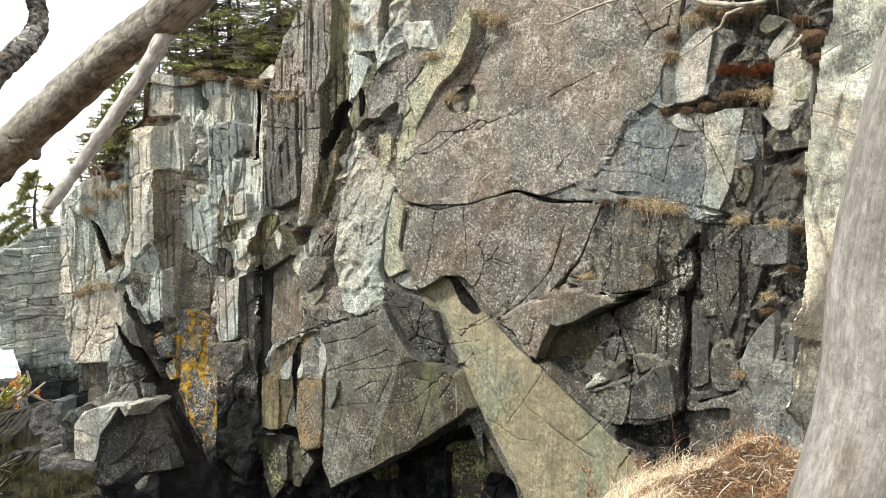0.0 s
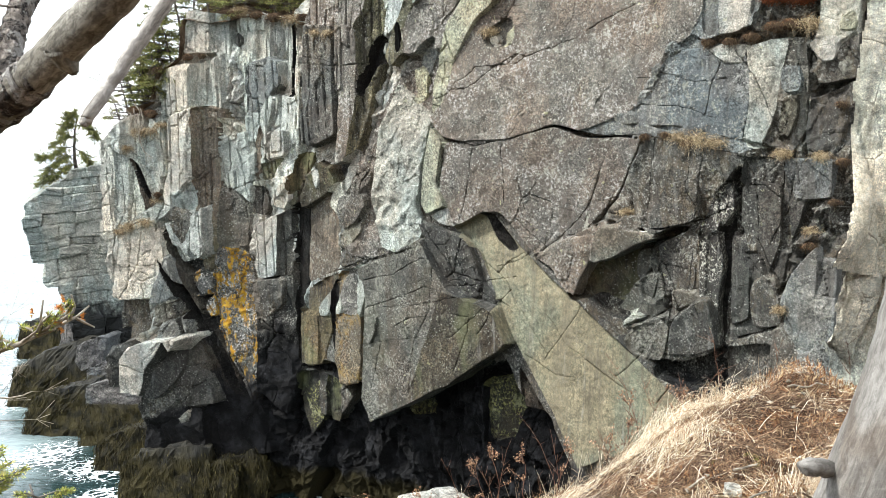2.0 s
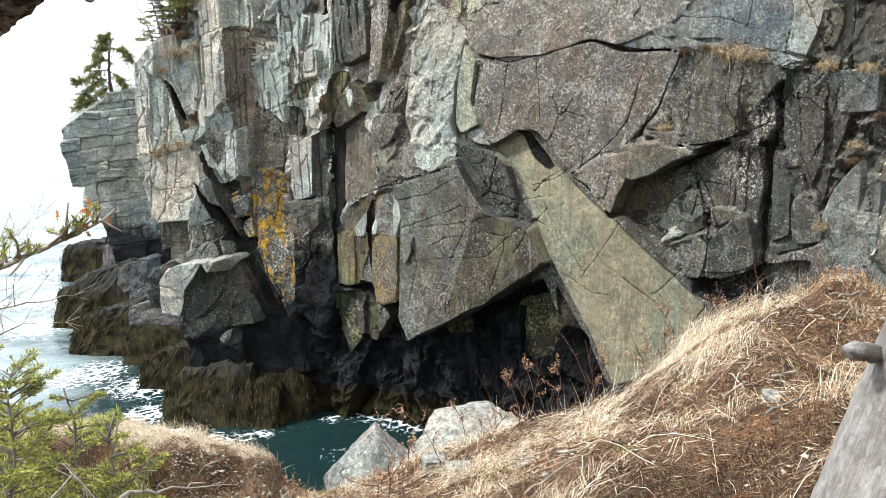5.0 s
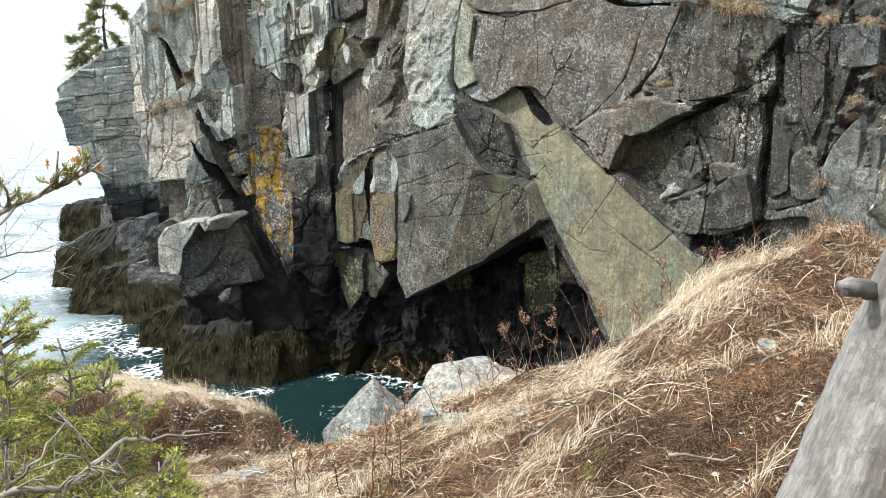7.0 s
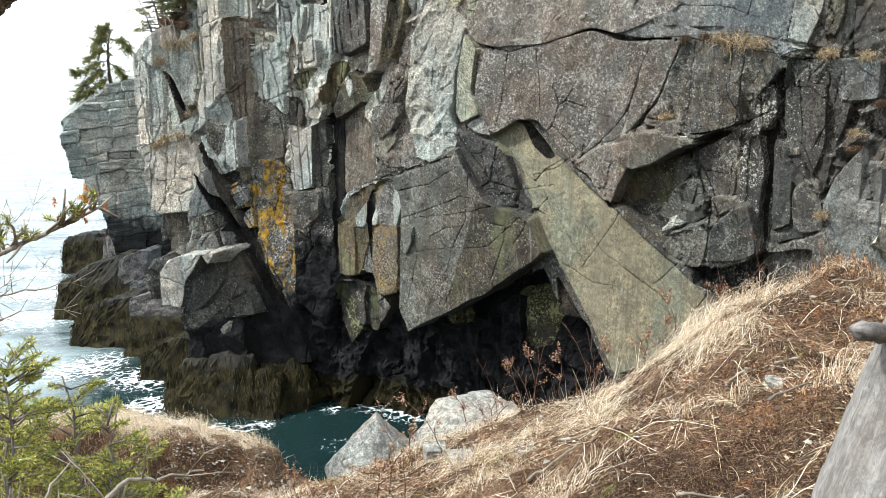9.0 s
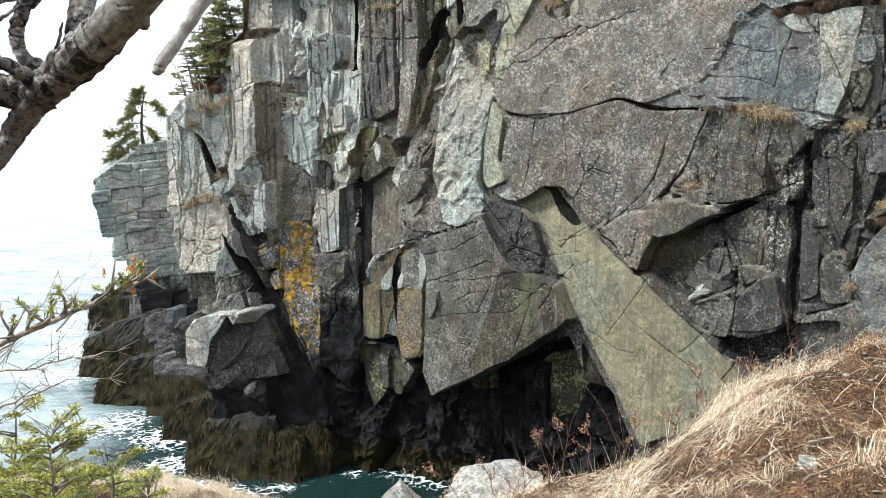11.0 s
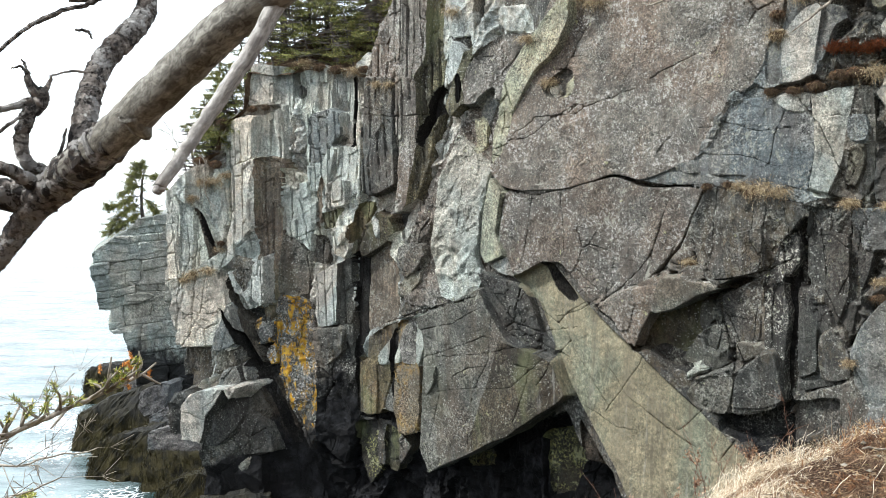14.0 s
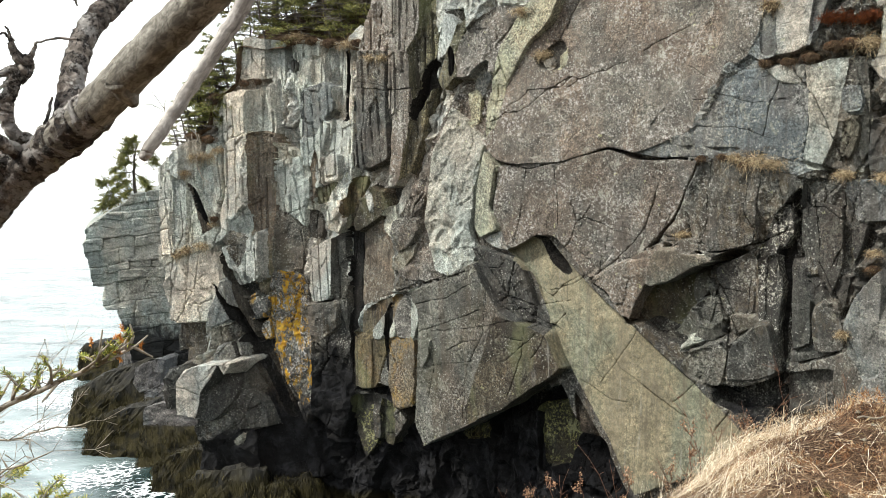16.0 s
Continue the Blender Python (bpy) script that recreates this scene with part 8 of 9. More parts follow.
def on_face(place):
    """The place, brought out to the face of the cliff where it would lie inside the rock."""
    x, y, z = place[:3]
    u, n = (np.array([x, y]) - FOOT) @ ALONG, (np.array([x, y]) - FOOT) @ OUT
    i, j = int((z - V0) / CELL), int((u - U0) / CELL)
    near = depth[max(i - 5, 0):i + 6, max(j - 5, 0):j + 6]
    n = max(n, float(np.median(near)) + 0.04) if near.size else n
    return (*(FOOT + u * ALONG + n * OUT), z)


def tuft(name, place, size, material, label, count=220, stiff=0.6, seed=0, hang=1.3, core=None):
    """A tuft that bows outward from a ledge of the cliff, on a lump of earth where it has one."""
    r = np.random.default_rng(seed)
    p = np.array(place[:3])
    roots = p + np.stack([r.normal(0, size * 0.32, count), r.normal(0, size * 0.22, count), r.normal(-0.04, size * 0.15, count)], 1)
    ways = unit(np.stack([r.normal(-0.1, 0.9, count), r.normal(-0.5, 0.7, count), r.normal(stiff, 0.6, count)], 1))
    v, f = blades(roots, ways, r.uniform(0.15, 0.7, count) * size * 0.75, r.uniform(0.0015, 0.0045, count), hang * r.uniform(0.2, 1.0, count))
    plant = tagged(new(name), label, "plant", "tufts on the cliff")
    tagged(sheet("foliage", v, f, material, plant, smooth=False), kind="stuff")
    if core:
        bm = bmesh.new()
        bmesh.ops.create_icosphere(bm, subdivisions=3, radius=1)
        for q in bm.verts:
            n = q.co.copy()
            swell = 1 + 0.35 * noise.fractal(n * 1.7 + Vector((seed, 0, 0)), 0.7, 2.2, 4)
            q.co = Vector(p) + swell * Vector((n.x * size * 0.62, 0.05 + n.y * size * 0.4, n.z * size * 0.34 - 0.05))
        part("earth", bm, core, plant, "dark peaty earth")
    return plant


for k, c in enumerate(STRAW):
    tuft("grass_tuft", on_face(c), c[3] * 1.0, LEDGE_STRAW, "straw-coloured dry grass tuft on a ledge of the cliff", 700, 0.5, k)
for k, c in enumerate(PEAT):
    tuft("turf_clump", on_face(c), c[3] * 0.75, PEAT_MAT, "dark brown dead turf hanging from a ledge", 620, 0.25, 100 + k, 1.5, SOIL)
for k, c in enumerate(RUST):
    tuft("heath_clump", on_face(c), c[3] * 0.8, RUST_MAT, "rust-red heath clump on a ledge", 1300, 1.2, 200 + k, 0.3)


# rockweed hanging on the shore rocks
def weed_fringe(ob, count, seed):
    r = np.random.default_rng(seed)
    m = np.array(ob.matrix_world)
    me = ob.data
    co, no = np.empty(len(me.vertices) * 3, np.float32), np.empty(len(me.vertices) * 3, np.float32)
    me.vertices.foreach_get("co", co)
    me.vertices.foreach_get("normal", no)
    co, no = co.reshape(-1, 3) @ m[:3, :3].T + m[:3, 3], no.reshape(-1, 3) @ m[:3, :3].T
    ok = np.where((co[:, 2] > 0.05) & (co[:, 2] < 1.35) & (no[:, 1] < 0.4))[0]
    if not len(ok):
        return
    pick = r.choice(ok, count)
    way = unit(no[pick] * 0.4 + r.normal(0, 0.22, (count, 3)) + (0, 0, -0.9))
    v, f = blades(co[pick] + r.normal(0, 0.05, (count, 3)), way, r.uniform(0.04, 0.11, count), r.uniform(0.005, 0.011, count), 0.5)
    tagged(sheet("rockweed", v, f, WEED_LEAF, smooth=False), "brown rockweed hanging on the tidal rock", "seaweed", kind="stuff")


WEED_LEAF = leaf_material("rockweed_fronds", (0.012, 0.01, 0.004), (0.04, 0.033, 0.011), (0.075, 0.064, 0.02), 0.12)
for k, ob in enumerate([o for o in scene.objects if o.get("label", "").startswith("black tidal rock draped")]):
    weed_fringe(ob, 3600, k)

# ---- the pale buttress beside the ledge, and an added slope behind ----
ROCKS["cream"] = rock("cream_rock", (0.68, 0.66, 0.585), (0.58, 0.565, 0.505), (0.42, 0.37, 0.26), 0.5, (0.7, 0.7, 0.63), black=-9, streak=0.4, grit=0.5, green=0.15)
buttress = tagged(new("buttress"), "pale cream rock buttress standing behind the dead trunk", "rock face", kind="structure")
rock_mass("rock_face", "cream", (4.1, 9.9), (1, 0.12), BUTTRESS_TOP, 3.0, 0.02, 0.7, 0.1, 31, 0.021, buttress, (0.42, 0.9))
rock_mass("rock_face", "cream", (4.15, 10.05), (1, 0.12), BUTTRESS_LOW, 3.0, 0.04, 0.8, 0.3, 33, 0.021, buttress, (0.42, 0.9))
# unseen slope behind the camera, added to keep sky light off the cliff
hx, hy = np.meshgrid(np.arange(-40, 41, 1.0), np.arange(-40, -3, 1.0))
hz = 7.5 + 0.75 * np.clip(-4 - hy, 0, 22) + 0.5 * fbm(hx * 0.3, hy * 0.3, 4, 6) - 0.5 * np.clip(-hx - 12, 0, 30)
tagged(sheet("hillside", np.stack([hx, hy, np.maximum(hz, -0.5)], -1).reshape(-1, 3), grid_faces(*hx.shape), forest_floor_material()), "unseen dark slope added behind the ledge to block sky light", "hill", kind="structure")

# ---- grass and litter on the ledge ----
def scatter(n, x0, x1, y0, y1, seed):
    r = np.random.default_rng(seed)
    x, y = r.uniform(x0, x1, n), r.uniform(y0, y1, n)
    return x, y, r


def ground_z(x, y):
    return ledge_height(x, y)


def strands(x, y, turn, long, curl, lift, layer, wide, r, stand=0.0):
    """Dry stems that rise a little, bow over and lie combed along the ground."""
    n = len(x)
    pts, px, py = [], x.copy(), y.copy()
    steps = 5
    for k in range(steps):
        t = k / (steps - 1)
        z = ground_z(px, py) + layer * min(1, 3 * t) * (1 - 0.85 * t * t) + lift * long * (4 * t * (1 - t)) ** 0.8 + stand * long * t - 0.01 * (k == 0)
        pts.append(np.stack([px, py, z], 1))
        a = turn + curl * t
        px, py = px + np.cos(a) * long / (steps - 1) * (1 - stand), py + np.sin(a) * long / (steps - 1) * (1 - stand)
    side = unit(np.cross(pts[2] - pts[0] + 1e-6, r.normal(0, 0.6, (n, 3)) + (0, 0, 1)))
    v = np.stack([p + s * side * (wide * w)[:, None] for p, w in zip(pts, (1, 1, 0.9, 0.7, 0.15)) for s in (-1, 1)], 1).reshape(-1, 3)
    q = np.array([[2 * k, 2 * k + 1, 2 * k + 3, 2 * k + 2] for k in range(steps - 1)])
    return v, ((np.arange(n) * 2 * steps)[:, None, None] + q).reshape(-1, 4)


# tussocks combed into mats: thick along the lip, the crown and the knoll, thin on the worn middle
cx, cy, r = scatter(2600, -4.6, 3.0, 2.1, 8.6, 5)
lip = np.interp(cx, LIP_X, LIP_Y) - cy
knoll = (cx < -1.95) & (cy > 7.34)
patchy = smooth_noise(cx * 1.7, cy * 1.7, 3) + 0.5 * smooth_noise(cx * 4.1, cy * 4.1, 8)
thick = 0.5 * np.clip(1.1 - np.abs(lip - 0.35) / 0.75, 0, 0.9) * np.clip(0.4 + 1.5 * patchy, 0.05, 1) + np.clip(0.35 + 1.4 * patchy, 0.15, 0.9) + 0.1
thick = thick * (1 - 0.4 * np.exp(-(((cx - 0.95) / 0.75) ** 2 + ((cy - 3.2) / 0.9) ** 2)))
bank = (cx > -2.75) & (cx < -1.7) & (cy > 6.75) & (cy < 7.34)
ok = ((r.random(len(cx)) < 0.52 * thick) | knoll) & (lip > -0.15) & (np.abs(cx) < 0.52 * cy + 0.5) & ~bank
cx, cy, knoll, patchy = cx[ok], cy[ok], knoll[ok], patchy[ok]
size = r.uniform(0.4, 1.2, len(cx)) * (1 + 0.4 * (patchy > 0.2))
per = (r.integers(55, 120, len(cx)) * size).astype(int) + 30 * knoll
clump = np.repeat(np.arange(len(cx)), per)
m = len(clump)
big = size[clump]
sweep = (3.7 + 2.6 * smooth_noise(cx * 4.2, cy * 4.2, 12) + r.normal(0, 1.5, len(cx)))[clump]
ox, oy = r.normal(0, 0.035, m) * big, r.normal(0, 0.035, m) * big
sweep = np.arctan2(np.sin(sweep) + 42 * oy / big, np.cos(sweep) + 42 * ox / big) + r.normal(0, 0.45, m)
front = (knoll & (cy < 7.5))[clump]
sweep = np.where(front, 2.4 + r.normal(0, 0.5, m), sweep)
heap = 0.1 * big * np.exp(-(ox ** 2 + oy ** 2) / (0.06 * big) ** 2)
v, f = strands(cx[clump] + ox, cy[clump] + oy, sweep, big * r.uniform(0.04, 0.17, m), (r.normal(0, 0.9, len(cx))[clump] + r.normal(0, 0.6, m)), r.uniform(0.0, 0.14, m), heap * r.uniform(0.2, 1.2, m), r.uniform(0.0003, 0.0007, m), r)
tagged(sheet("dry_grass", v, f, STRAW_MAT, smooth=False), "bleached dry grass combed into mats over the ledge", "grass", kind="stuff")
# single long stems lying about, and a few that still stand along the lip
x, y, r = scatter(2800, -3.4, 2.6, 2.0, 6.6, 21)
ok = (np.interp(x, LIP_X, LIP_Y) - y > 0.1) & (np.abs(x) < 0.5 * y + 0.4)
x, y = x[ok], y[ok]
m = len(x)
lain = strands(x, y, r.uniform(0, 6.28, m), r.uniform(0.06, 0.5, m), r.normal(0, 0.12, m), r.uniform(0.0, 0.05, m), r.uniform(0.008, 0.05, m), r.uniform(0.0004, 0.0009, m), r)
x, r = np.random.default_rng(23).uniform(-4.2, 2.4, 260), np.random.default_rng(24)
y = np.interp(x, LIP_X, LIP_Y) - np.abs(r.normal(0, 0.25, 260))
upright = strands(x, y, r.uniform(0, 6.28, 260), r.uniform(0.12, 0.34, 260), r.normal(0, 0.4, 260), 0.02, 0.0, np.full(260, 0.0008), r, stand=0.75)
v, f = joined([lain, upright])
tagged(sheet("straw_stems", v, f, STRAW_MAT, smooth=False), "single pale straw stems lying and standing on the ledge", "grass", kind="stuff")
# litter of broken stems and needles
x, y, r = scatter(110000, -3.4, 2.6, 1.9, 7.6, 9)
ok = (np.interp(x, LIP_X, LIP_Y) - y > -0.1) & (np.abs(x) < 0.5 * y + 0.4)
x, y = x[ok], y[ok]
worn = smooth_noise(x * 4.3, y * 4.3, 51) + 0.6 * smooth_noise(x * 11, y * 11, 52)
ok = r.random(len(x)) < np.clip(0.75 + 0.9 * worn, 0.2, 1)
x, y = x[ok], y[ok]
a = r.uniform(0, 2 * math.pi, len(x))
ways = unit(np.stack([np.cos(a), np.sin(a), r.normal(0.2, 0.35, len(x))], 1))
v, f = leaves(np.stack([x, y, ground_z(x, y) + r.uniform(0.001, 0.028, len(x))], 1), ways, r.uniform(0.012, 0.07, len(x)) * (1 + (r.random(len(x)) > 0.9)), r.uniform(0.0005, 0.002, len(x)), 0.9)
LITTER = leaf_material("plant_litter", (0.055, 0.028, 0.017), (0.28, 0.175, 0.1), (0.54, 0.43, 0.29), 0.26)
# curled dead leaves, bark chips and a few lying stalks among it
x, y, r = scatter(16000, -3.4, 2.6, 1.9, 7.2, 61)
ok = (np.interp(x, LIP_X, LIP_Y) - y > 0.0) & (np.abs(x) < 0.5 * y + 0.4) & (smooth_noise(x * 3.1, y * 3.1, 62) + 0.5 * smooth_noise(x * 8, y * 8, 63) > -0.15)
x, y = x[ok], y[ok]
chips = leaves(np.stack([x, y, ground_z(x, y) + r.uniform(0.004, 0.03, len(x))], 1), unit(r.normal(0, 1, (len(x), 3)) * (1, 1, 0.6)), r.uniform(0.008, 0.022, len(x)), r.uniform(0.002, 0.006, len(x)), 0.7)
v, f = joined([(v, f), chips])
tagged(sheet("plant_litter", v, f, LITTER, smooth=False), "brown litter of broken stems and needles on the ledge", "litter", kind="stuff")
# low heath: green and rusty shoots in patches
x, y, r = scatter(1500, -3, 2.6, 2.2, 6.2, 19)
ok = smooth_noise(x * 1.9, y * 1.9, 33) > 0.12
x, y = x[ok][:620], y[ok][:620]
x, y = np.repeat(x, 34) + r.normal(0, 0.03, len(x) * 34), np.repeat(y, 34) + r.normal(0, 0.03, len(y) * 34)
rusty = (smooth_noise(x * 1.4, y * 1.4, 35) > -0.15) | (r.random(len(x)) < 0.3)
ways = unit(r.normal(0, 0.6, (len(x), 3)) + (0, 0, 0.6))
for keep_these, name, colours, label in ((~rusty, "green_shoots", ((0.07, 0.075, 0.015), (0.24, 0.24, 0.05), (0.2, 0.12, 0.04)), "small green shoots in the litter"), (rusty, "rusty_heath", ((0.1, 0.042, 0.02), (0.27, 0.14, 0.06), (0.36, 0.25, 0.14)), "low rust-brown heath in the litter")):
    xs, ys = x[keep_these], y[keep_these]
    v, f = leaves(np.stack([xs, ys, ground_z(xs, ys) + r.uniform(0.0, 0.035, len(xs))], 1), ways[keep_these], r.uniform(0.01, 0.028, len(xs)), r.uniform(0.001, 0.0035, len(xs)))
    tagged(sheet(name, v, f, leaf_material(name + "_leaf", *colours), smooth=False), label, "plant", kind="stuff")

DOCK_MAT = dead_wood("dead_stalk", (0.16, 0.085, 0.05), (0.09, 0.042, 0.026), 0.3)
SEED_MAT = leaf_material("dry_seed_head", (0.13, 0.065, 0.038), (0.28, 0.16, 0.09), (0.36, 0.24, 0.15))
for k, (px, py, pz, tall) in enumerate(DOCKS):
    r = np.random.default_rng(300 + k)
    base = np.array([px, py, float(ground_z(np.array(px), np.array(py)))])
    top = np.array([px, py, pz]) + (0, 0, 0.0) if pz > base[2] + 0.1 else base + (0, 0, tall)
    tall = max(0.18, top[2] - base[2] + tall * 0.5)
    stalk = tagged(new("dock_stalk"), "dead reddish-brown dock stalk with dry seed heads", "plant", "dead stalks")
    lean = r.normal(0, 0.08, 2)
    line = [base + np.array([lean[0] * t * t, lean[1] * t * t, tall * t]) + r.normal(0, 0.006, 3) for t in np.linspace(0, 1, 8)]
    v, f = tube(line, np.linspace(0.0034, 0.0014, 8), 6, 0.1, k)
    sheet("stem", v, f, DOCK_MAT, stalk)
    cs = []
    for j in range(int(r.integers(3, 7))):
        t = r.uniform(0.5, 1.0)
        p = line[min(7, int(t * 7))]
        tip = p + np.array([r.normal(0, 0.05), r.normal(0, 0.05), r.uniform(0.03, 0.09)])
        v, f = tube([p, (p + tip) / 2 + r.normal(0, 0.006, 3), tip], [0.0022, 0.0018, 0.001], 5, 0, j)
        sheet("side_stem", v, f, DOCK_MAT, stalk)
        s = r.uniform(0.35, 1.05, 26)[:, None]
        cs.append(p + (tip - p) * s + r.normal(0, 0.007, (26, 3)))
    cs.append(line[-1] + r.normal(0, 0.008, (30, 3)) * (1, 1, 3))
    c = np.concatenate(cs)
    v, f = leaves(c, unit(r.normal(0, 1, c.shape)), 0.011, 0.0045)
    tagged(sheet("seed_head", v, f, SEED_MAT, stalk, smooth=False), kind="stuff")
for k, (px, py, pz, long, turn) in enumerate(STICKS):
    z = float(ground_z(np.array(px), np.array(py))) + 0.02
    r = np.random.default_rng(500 + k)
    d = np.array([math.cos(radians(turn)), math.sin(radians(turn)) * 0.8, 0.0])
    line = [np.array([px, py, 0]) + d * long * (t - 0.5) + r.normal(0, 0.008, 3) for t in np.linspace(0, 1, 6)]
    for q in line:
        q[2] = float(ground_z(np.array(q[0]), np.array(q[1]))) + 0.022
    v, f = tube(line, np.linspace(0.0055, 0.003, 6), 8, 0.15, k)
    tagged(sheet("dead_stick", v, f, STICK_MAT if k else BARE, None), "bleached dead stick lying in the litter", "stick", "sticks on the ledge")


# ---- young spruces and bare twigs beside the camera ----
def sprig(roots, tips, needle=0.017, gap=0.0014, seed=0):
    """Needles set round twigs."""
    r = np.random.default_rng(seed)
    cs, ws = [], []
    for a, b in zip(roots, tips):
        m = int(np.linalg.norm(b - a) / gap)
        t = r.random(m)[:, None]
        d = unit(b - a)
        cs.append(a + (b - a) * t)
        ws.append(unit(d * 0.7 + r.normal(0, 0.6, (m, 3)) + (0, 0, 0.15)))
    cs, ws = np.concatenate(cs), np.concatenate(ws)
    return leaves(cs, ws, needle * r.uniform(0.7, 1.2, len(cs)), 0.0013, 1.0)


FRESH = leaf_material("fresh_needles", (0.11, 0.15, 0.03), (0.36, 0.39, 0.08), (0.55, 0.48, 0.13), 0.3)


def young_spruce(place, tall, wide, seed, count):
    r = np.random.default_rng(seed)
    tree = tagged(new("young_spruce"), "bright green young spruce bush beside the ledge", "bush", "young spruces")
    base = np.array(place, float)
    line = [base + np.array([r.normal(0, 0.01), r.normal(0, 0.01), tall * t]) for t in np.linspace(0, 1, 6)]
    v, f = tube(line, np.linspace(0.007, 0.0025, 6), 7, 0.1, seed)
    sheet("trunk", v, f, TWIG, tree)
    twigs, ra, rb = [], [], []
    for i in range(count):
        t = r.uniform(0.12, 0.98)
        p = line[min(4, int(t * 5))] + (0, 0, r.uniform(0, tall / 6))
        a = r.uniform(0, 2 * math.pi)
        ln = wide * (1.1 - 0.8 * t) * r.uniform(0.55, 1.0)
        way = np.array([math.cos(a), math.sin(a), r.uniform(0.05, 0.55)])
        tip = p + way * ln
        twigs.append(tube([p, p + way * ln * 0.5 + (0, 0, 0.01), tip], [0.003, 0.0022, 0.0012], 4, 0.1, i))
        ra.append(p + way * ln * 0.45)
        rb.append(tip)
        for s in (0.4, 0.55, 0.7, 0.85):
            for sg in (-1, 1):
                b = a + sg * r.uniform(0.5, 1.0)
                q = p + way * ln * s
                e = q + np.array([math.cos(b), math.sin(b), r.uniform(0.0, 0.6)]) * ln * 0.42 * (1.2 - s)
                twigs.append(tube([q, e], [0.0016, 0.0009], 3, 0, i))
                ra.append(q)
                rb.append(e)
    v, f = joined(twigs)
    tagged(sheet("branchwork", v, f, TWIG, tree), kind="stuff")
    v, f = sprig(ra, rb, seed=seed)
    sheet("needles", v, f, FRESH, tree, smooth=False)
    return tree


for k, (px, py, top, tall, wide, count) in enumerate(((-1.36, 2.5, 8.12, 0.62, 0.34, 62), (-1.08, 2.52, 7.99, 0.55, 0.27, 50), (-0.9, 2.34, 7.8, 0.42, 0.22, 36), (-1.62, 2.8, 8.12, 0.7, 0.36, 50), (-1.2, 2.26, 7.86, 0.5, 0.28, 46),
                                                      (-1.42, 2.2, 7.9, 0.55, 0.3, 44), (-1.0, 2.1, 7.68, 0.4, 0.24, 34), (-1.3, 2.75, 8.0, 0.55, 0.3, 40))):
    young_spruce((px, py, top - tall), tall, wide, 600 + k, count)


def twig_spray(name, spec, seed, label, forks=14, spread=0.35, parent=None):
    """A bare twig with side twigs."""
    r = np.random.default_rng(seed)
    line = bend(spec, 6, 0.007, seed)
    pieces = [tube([q[:3] for q in line], [q[3] * 0.8 for q in line], 8, 0.18, seed)]
    for i in range(forks):
        q = line[int(r.integers(2, len(line)))]
        d = unit(np.array([r.normal(0.2, 0.6), r.normal(0, 0.5), r.normal(0.35, 0.5)]))
        ln = spread * r.uniform(0.3, 1.0)
        mid = q[:3] + d * ln * 0.5 + r.normal(0, 0.015, 3)
        end = q[:3] + d * ln + r.normal(0, 0.02, 3)
        pieces.append(tube([q[:3], mid, end], [q[3] * 0.4, q[3] * 0.28, 0.0009], 5, 0.1, i))
        for j in range(3):
            d2 = unit(d + r.normal(0, 0.6, 3))
            pieces.append(tube([mid, mid + d2 * ln * r.uniform(0.2, 0.5)], [q[3] * 0.22, 0.0008], 4, 0, j))
    v, f = joined(pieces)
    return tagged(sheet(name, v, f, STICK_MAT, parent), label, "twig")


for k, (spec, forks, spread) in enumerate((([(-1.3, 2.0, 7.78, 0.011), (-1.13, 2.04, 7.87, 0.01), (-1.01, 2.1, 7.86, 0.009), (-0.96, 2.26, 7.89, 0.007), (-0.88, 2.35, 7.87, 0.005), (-0.8, 2.42, 7.86, 0.003)], 22, 0.18),
                                           ([(-1.3, 2.1, 7.6, 0.007), (-1.2, 2.1, 7.8, 0.006), (-1.1, 2.12, 7.9, 0.005), (-1.02, 2.15, 8.0, 0.002)], 16, 0.2), ([(-1.15, 2.0, 7.6, 0.006), (-1.05, 2.05, 7.75, 0.005), (-0.98, 2.08, 7.85, 0.003)], 14, 0.18),
                                           ([(-1.75, 2.6, 8.1, 0.006), (-1.55, 2.6, 8.3, 0.005), (-1.45, 2.65, 8.38, 0.003), (-1.36, 2.7, 8.42, 0.0015)], 12, 0.22), ([(-1.6, 2.5, 8.1, 0.005), (-1.45, 2.5, 8.2, 0.004), (-1.3, 2.52, 8.26, 0.002)], 10, 0.2),
                                           ([(-1.7, 2.7, 8.2, 0.005), (-1.5, 2.72, 8.24, 0.004), (-1.3, 2.75, 8.28, 0.002)], 10, 0.2))):
    twig_spray("bare_twig", spec, 1 + k, "bare grey gnarled twig among the young spruces", forks, spread)
bud = tagged(new("budding_branch"), "spruce branch with orange buds and fresh green needles", "branch")
line = bend(BUD_TWIG, 6, 0.003, 4)
v, f = tube([q[:3] for q in line], [q[3] * 0.8 for q in line], 8, 0.15, 4)
sheet("stem", v, f, STICK_MAT, bud)
r = np.random.default_rng(44)
ra, rb, oa, ob_ = [], [], [], []
for i in range(34):
    q = line[int(r.integers(3, len(line)))][:3]
    d = unit(np.array([r.normal(0.4, 0.6), r.normal(0, 0.5), r.normal(0.5, 0.5)]))
    e = q + d * r.uniform(0.04, 0.13)
    v, f = tube([q, (q + e) / 2 + r.normal(0, 0.006, 3), e], [0.005, 0.004, 0.0025], 5, 0.1, i)
    sheet("side_twig", v, f, STICK_MAT, bud)
    if i % 2:
        ra.append(e - d * 0.045)
        rb.append(e)
for i in range(9):
    q = line[-1 - int(r.integers(0, 7))][:3] + r.normal(0, 0.02, 3) + (0, 0, 0.01)
    oa.append(q)
    ob_.append(q + unit(r.normal(0, 1, 3) + (0, 0, 0.6)) * 0.035)
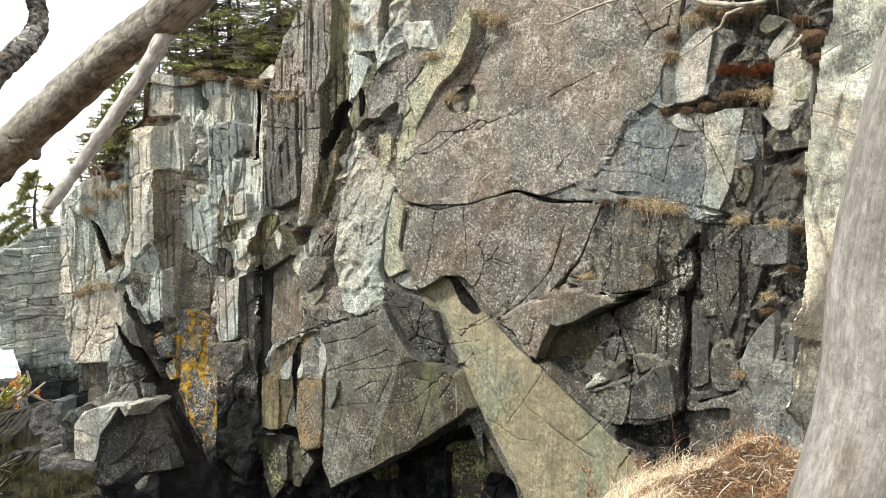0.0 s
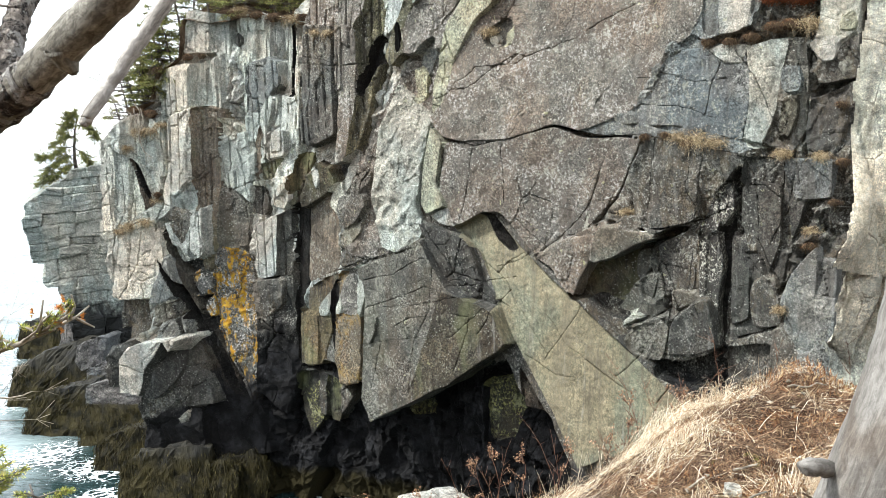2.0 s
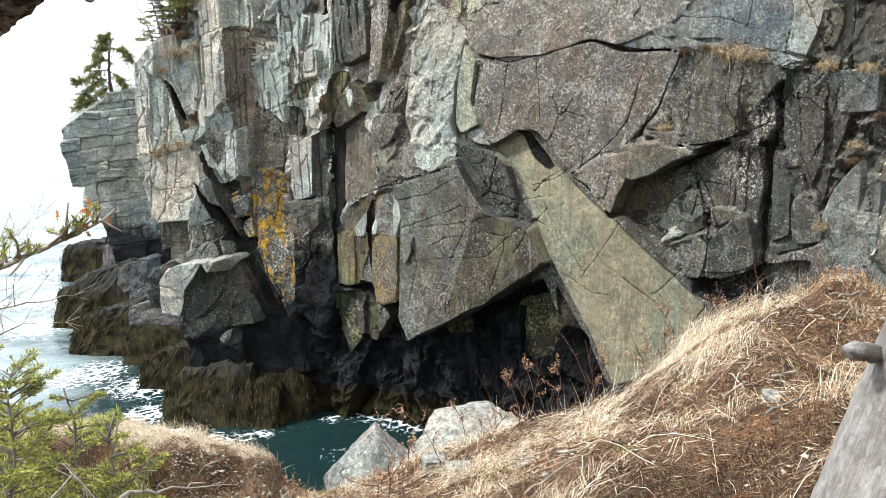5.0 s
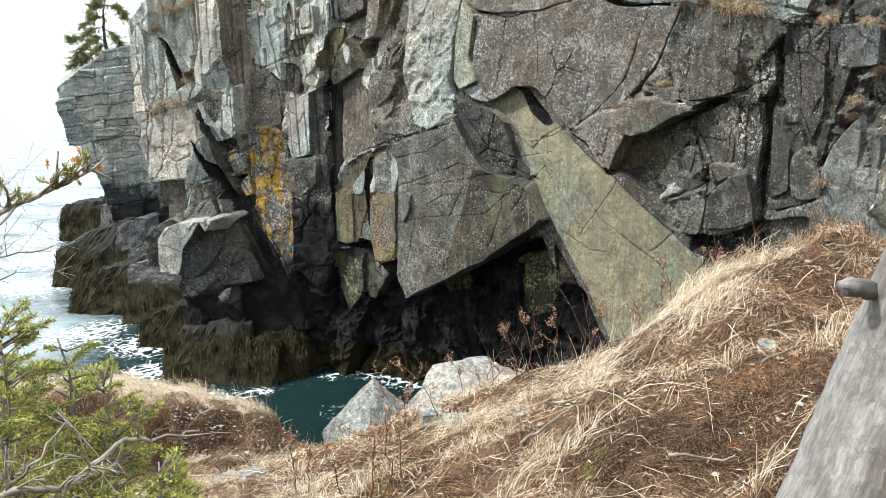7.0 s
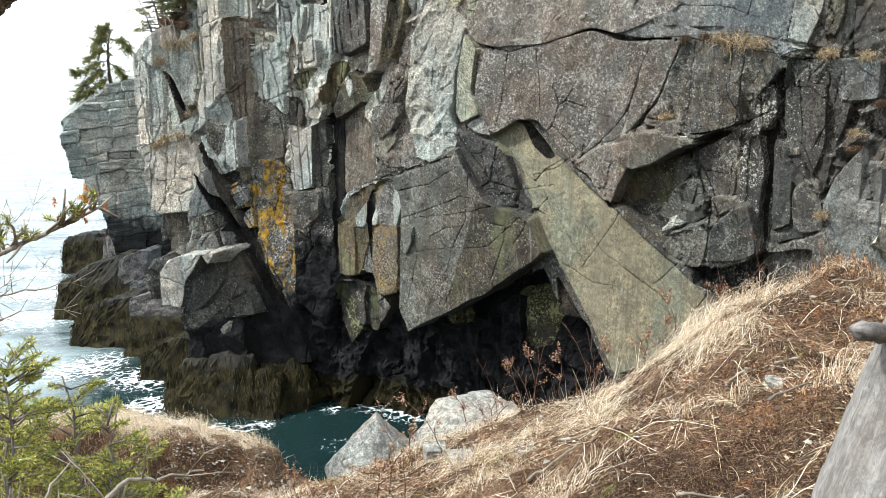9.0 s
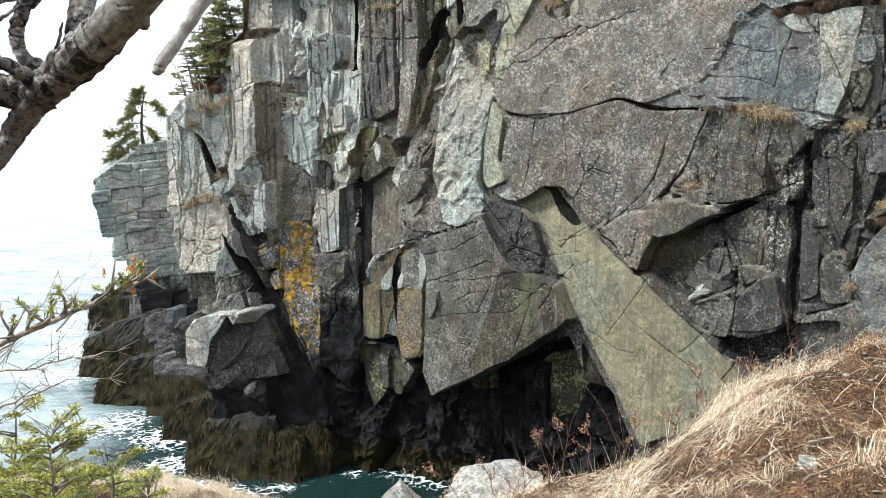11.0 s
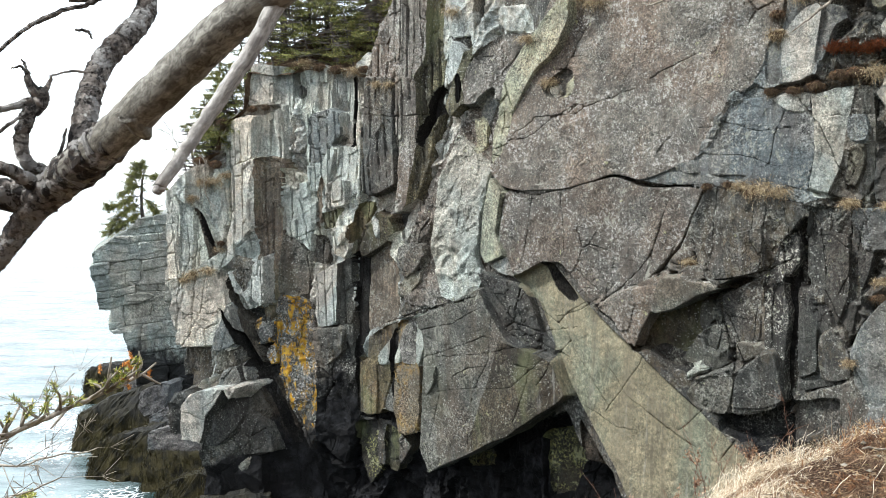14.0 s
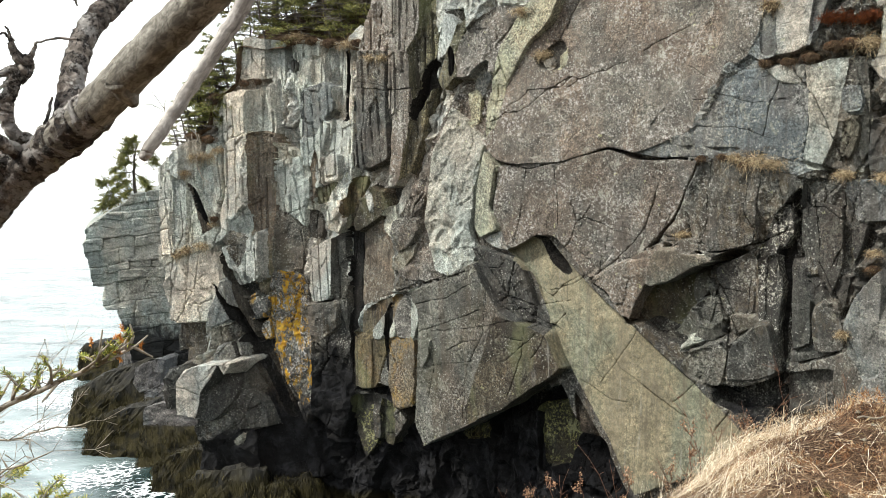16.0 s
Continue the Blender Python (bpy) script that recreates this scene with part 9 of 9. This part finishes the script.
v, f = sprig(ra, rb, 0.02, 0.0006, 5)
sheet("needles", v, f, FRESH, bud, "fresh green needles", smooth=False)
ORANGE = leaf_material("orange_bud", (0.45, 0.16, 0.03), (0.68, 0.32, 0.08), (0.5, 0.25, 0.07))
for i, (a, b) in enumerate(zip(oa, ob_)):
    v, f = sprig([a], [a + (b - a) * 0.7], 0.011, 0.0005, 60 + i)
    sheet("orange_bud", v, f, ORANGE, bud, "orange bud scales", smooth=False)

# stony earth bank below the left-hand turf, and loose pale stones
def pebbles(n, x0, x1, y0, y1, lo, hi, seed):
    r = np.random.default_rng(seed)
    shape = np.array([(1, 0, 0), (-1, 0, 0), (0, 1, 0), (0, -1, 0), (0, 0, 1), (0, 0, -1)], float)
    quad = np.array([(0, 2, 4), (2, 1, 4), (1, 3, 4), (3, 0, 4), (2, 0, 5), (1, 2, 5), (3, 1, 5), (0, 3, 5)])
    x, y = r.uniform(x0, x1, n), r.uniform(y0, y1, n)
    v = shape[None] * r.uniform(0.5, 1.2, (n, 6, 1)) + r.normal(0, 0.2, (n, 6, 3))
    v = v * (r.uniform(lo, hi, n)[:, None, None] * np.array([1, 0.85, 0.55])) + np.stack([x, y, ground_z(x, y) + 0.004], 1)[:, None]
    return v.reshape(-1, 3), ((np.arange(n) * 6)[:, None, None] + quad).reshape(-1, 3)


PEBBLE = leaf_material("loose_stone", (0.1, 0.085, 0.06), (0.33, 0.3, 0.24), (0.07, 0.05, 0.033), 0.45)
v, f = joined([pebbles(2600, -2.75, -1.72, 6.88, 7.32, 0.004, 0.016, 3), pebbles(170, -2.7, -1.74, 6.9, 7.3, 0.014, 0.036, 5)])
tagged(sheet("rubble", v, f, PEBBLE, smooth=False), "loose pale stones in the bare earth bank", "stones", kind="stuff")
v, f = pebbles(220, -1.6, 1.6, 2.5, 5.6, 0.006, 0.022, 4)
tagged(sheet("rubble", v, f, PEBBLE, smooth=False), "small pale stones scattered in the litter", "stones", kind="stuff")
for k, (px, py, half) in enumerate(((-0.28, 4.75, (0.06, 0.05, 0.03)), (0.05, 4.1, (0.045, 0.04, 0.025)), (-1.3, 4.6, (0.06, 0.05, 0.03)), (-1.75, 5.6, (0.09, 0.08, 0.05)), (0.95, 3.6, (0.04, 0.03, 0.02)), (-0.42, 4.95, (0.07, 0.06, 0.06)))):
    z = float(ground_z(np.array(px), np.array(py)))
    tagged(stone("loose_stone", block_corners(Vector((px, py, z + half[2] * 0.4)), half, 20 * k, 70 + k, 0.4), ROCKS["boulder"], 0.02, k, 3), "loose pale stone lying on the ledge", "stone", "loose stones")


# ---- bleached branches and roots on the cliff ----
def grey_branch(name, spec, label, group, seed, side=3):
    """A bleached crooked branch with a few side twigs."""
    r = np.random.default_rng(seed)
    line = bend(spec, 5, 0.012, seed)
    branch = tagged(new(name), label, "branch", group)
    v, f = tube([q[:3] for q in line], [q[3] for q in line], 8, 0.12, seed)
    sheet("stem", v, f, STICK_MAT, branch)
    for i in range(side):
        q = np.array(line[int(r.integers(2, len(line) - 1))])
        d = unit(np.array([r.normal(-0.3, 0.6), r.normal(-0.3, 0.3), r.normal(-0.3, 0.5)])) * r.uniform(0.12, 0.35)
        v, f = tube([q[:3], q[:3] + d * 0.5 + r.normal(0, 0.02, 3), q[:3] + d], [q[3] * 0.5, q[3] * 0.35, 0.003], 5, 0.1, i)
        sheet("side_twig", v, f, STICK_MAT, branch)


for k, spec in enumerate(CLIFF_STICKS):
    grey_branch("bleached_branch", spec, "bleached crooked dead branch lying over the cliff edge", "dead branches on the cliff", 900 + k)
for k, spec in enumerate(ROOTS):
    grey_branch("hanging_root", spec, "pale dead root hanging over the rock", "hanging roots", 950 + k, 4)
# rust-brown heath on the crown of the ledge
x, y, r = scatter(1500, -1, 1, -1, 1, 61)
x, y = 1.62 + 0.22 * r.normal(0, 1, 1500), 4.75 + 0.16 * r.normal(0, 1, 1500)
v, f = leaves(np.stack([x, y, ground_z(x, y) + r.uniform(0.0, 0.06, len(x))], 1), unit(r.normal(0, 0.6, (len(x), 3)) + (0, 0, 0.6)), r.uniform(0.015, 0.05, len(x)), r.uniform(0.001, 0.003, len(x)))
tagged(sheet("rusty_heath", v, f, leaf_material("crown_heath_leaf", (0.1, 0.045, 0.02), (0.28, 0.14, 0.06), (0.4, 0.29, 0.16)), smooth=False), "low rust-brown heath on the crown of the ledge", "plant", kind="stuff")

# thin bare stalks standing along the lip
for k in range(22):
    r = np.random.default_rng(1200 + k)
    px = r.uniform(-0.3, 2.0)
    py = float(np.interp(px, LIP_X, LIP_Y)) - abs(r.normal(0.1, 0.25))
    base = np.array([px, py, float(ground_z(np.array(px), np.array(py))) - 0.01])
    tall, lean = r.uniform(0.2, 0.5), r.normal(0, 0.12, 2)
    line = [base + np.array([lean[0] * t * t, lean[1] * t * t, tall * t]) + r.normal(0, 0.005, 3) for t in np.linspace(0, 1, 7)]
    stalk = tagged(new("thin_stalk"), "thin bare reddish-brown stalk standing at the lip of the ledge", "plant", "bare stalks")
    v, f = tube(line, np.linspace(0.0026, 0.0009, 7), 5, 0.1, k)
    sheet("stem", v, f, DOCK_MAT, stalk)
    for j in range(int(r.integers(3, 8))):
        q = line[int(r.integers(2, 6))]
        e = q + np.array([r.normal(0, 0.04), r.normal(0, 0.04), r.uniform(0.02, 0.09)])
        v, f = tube([q, (q + e) / 2 + r.normal(0, 0.004, 3), e], [0.0016, 0.0012, 0.0006], 4, 0, j)
        sheet("side_stem", v, f, DOCK_MAT, stalk)
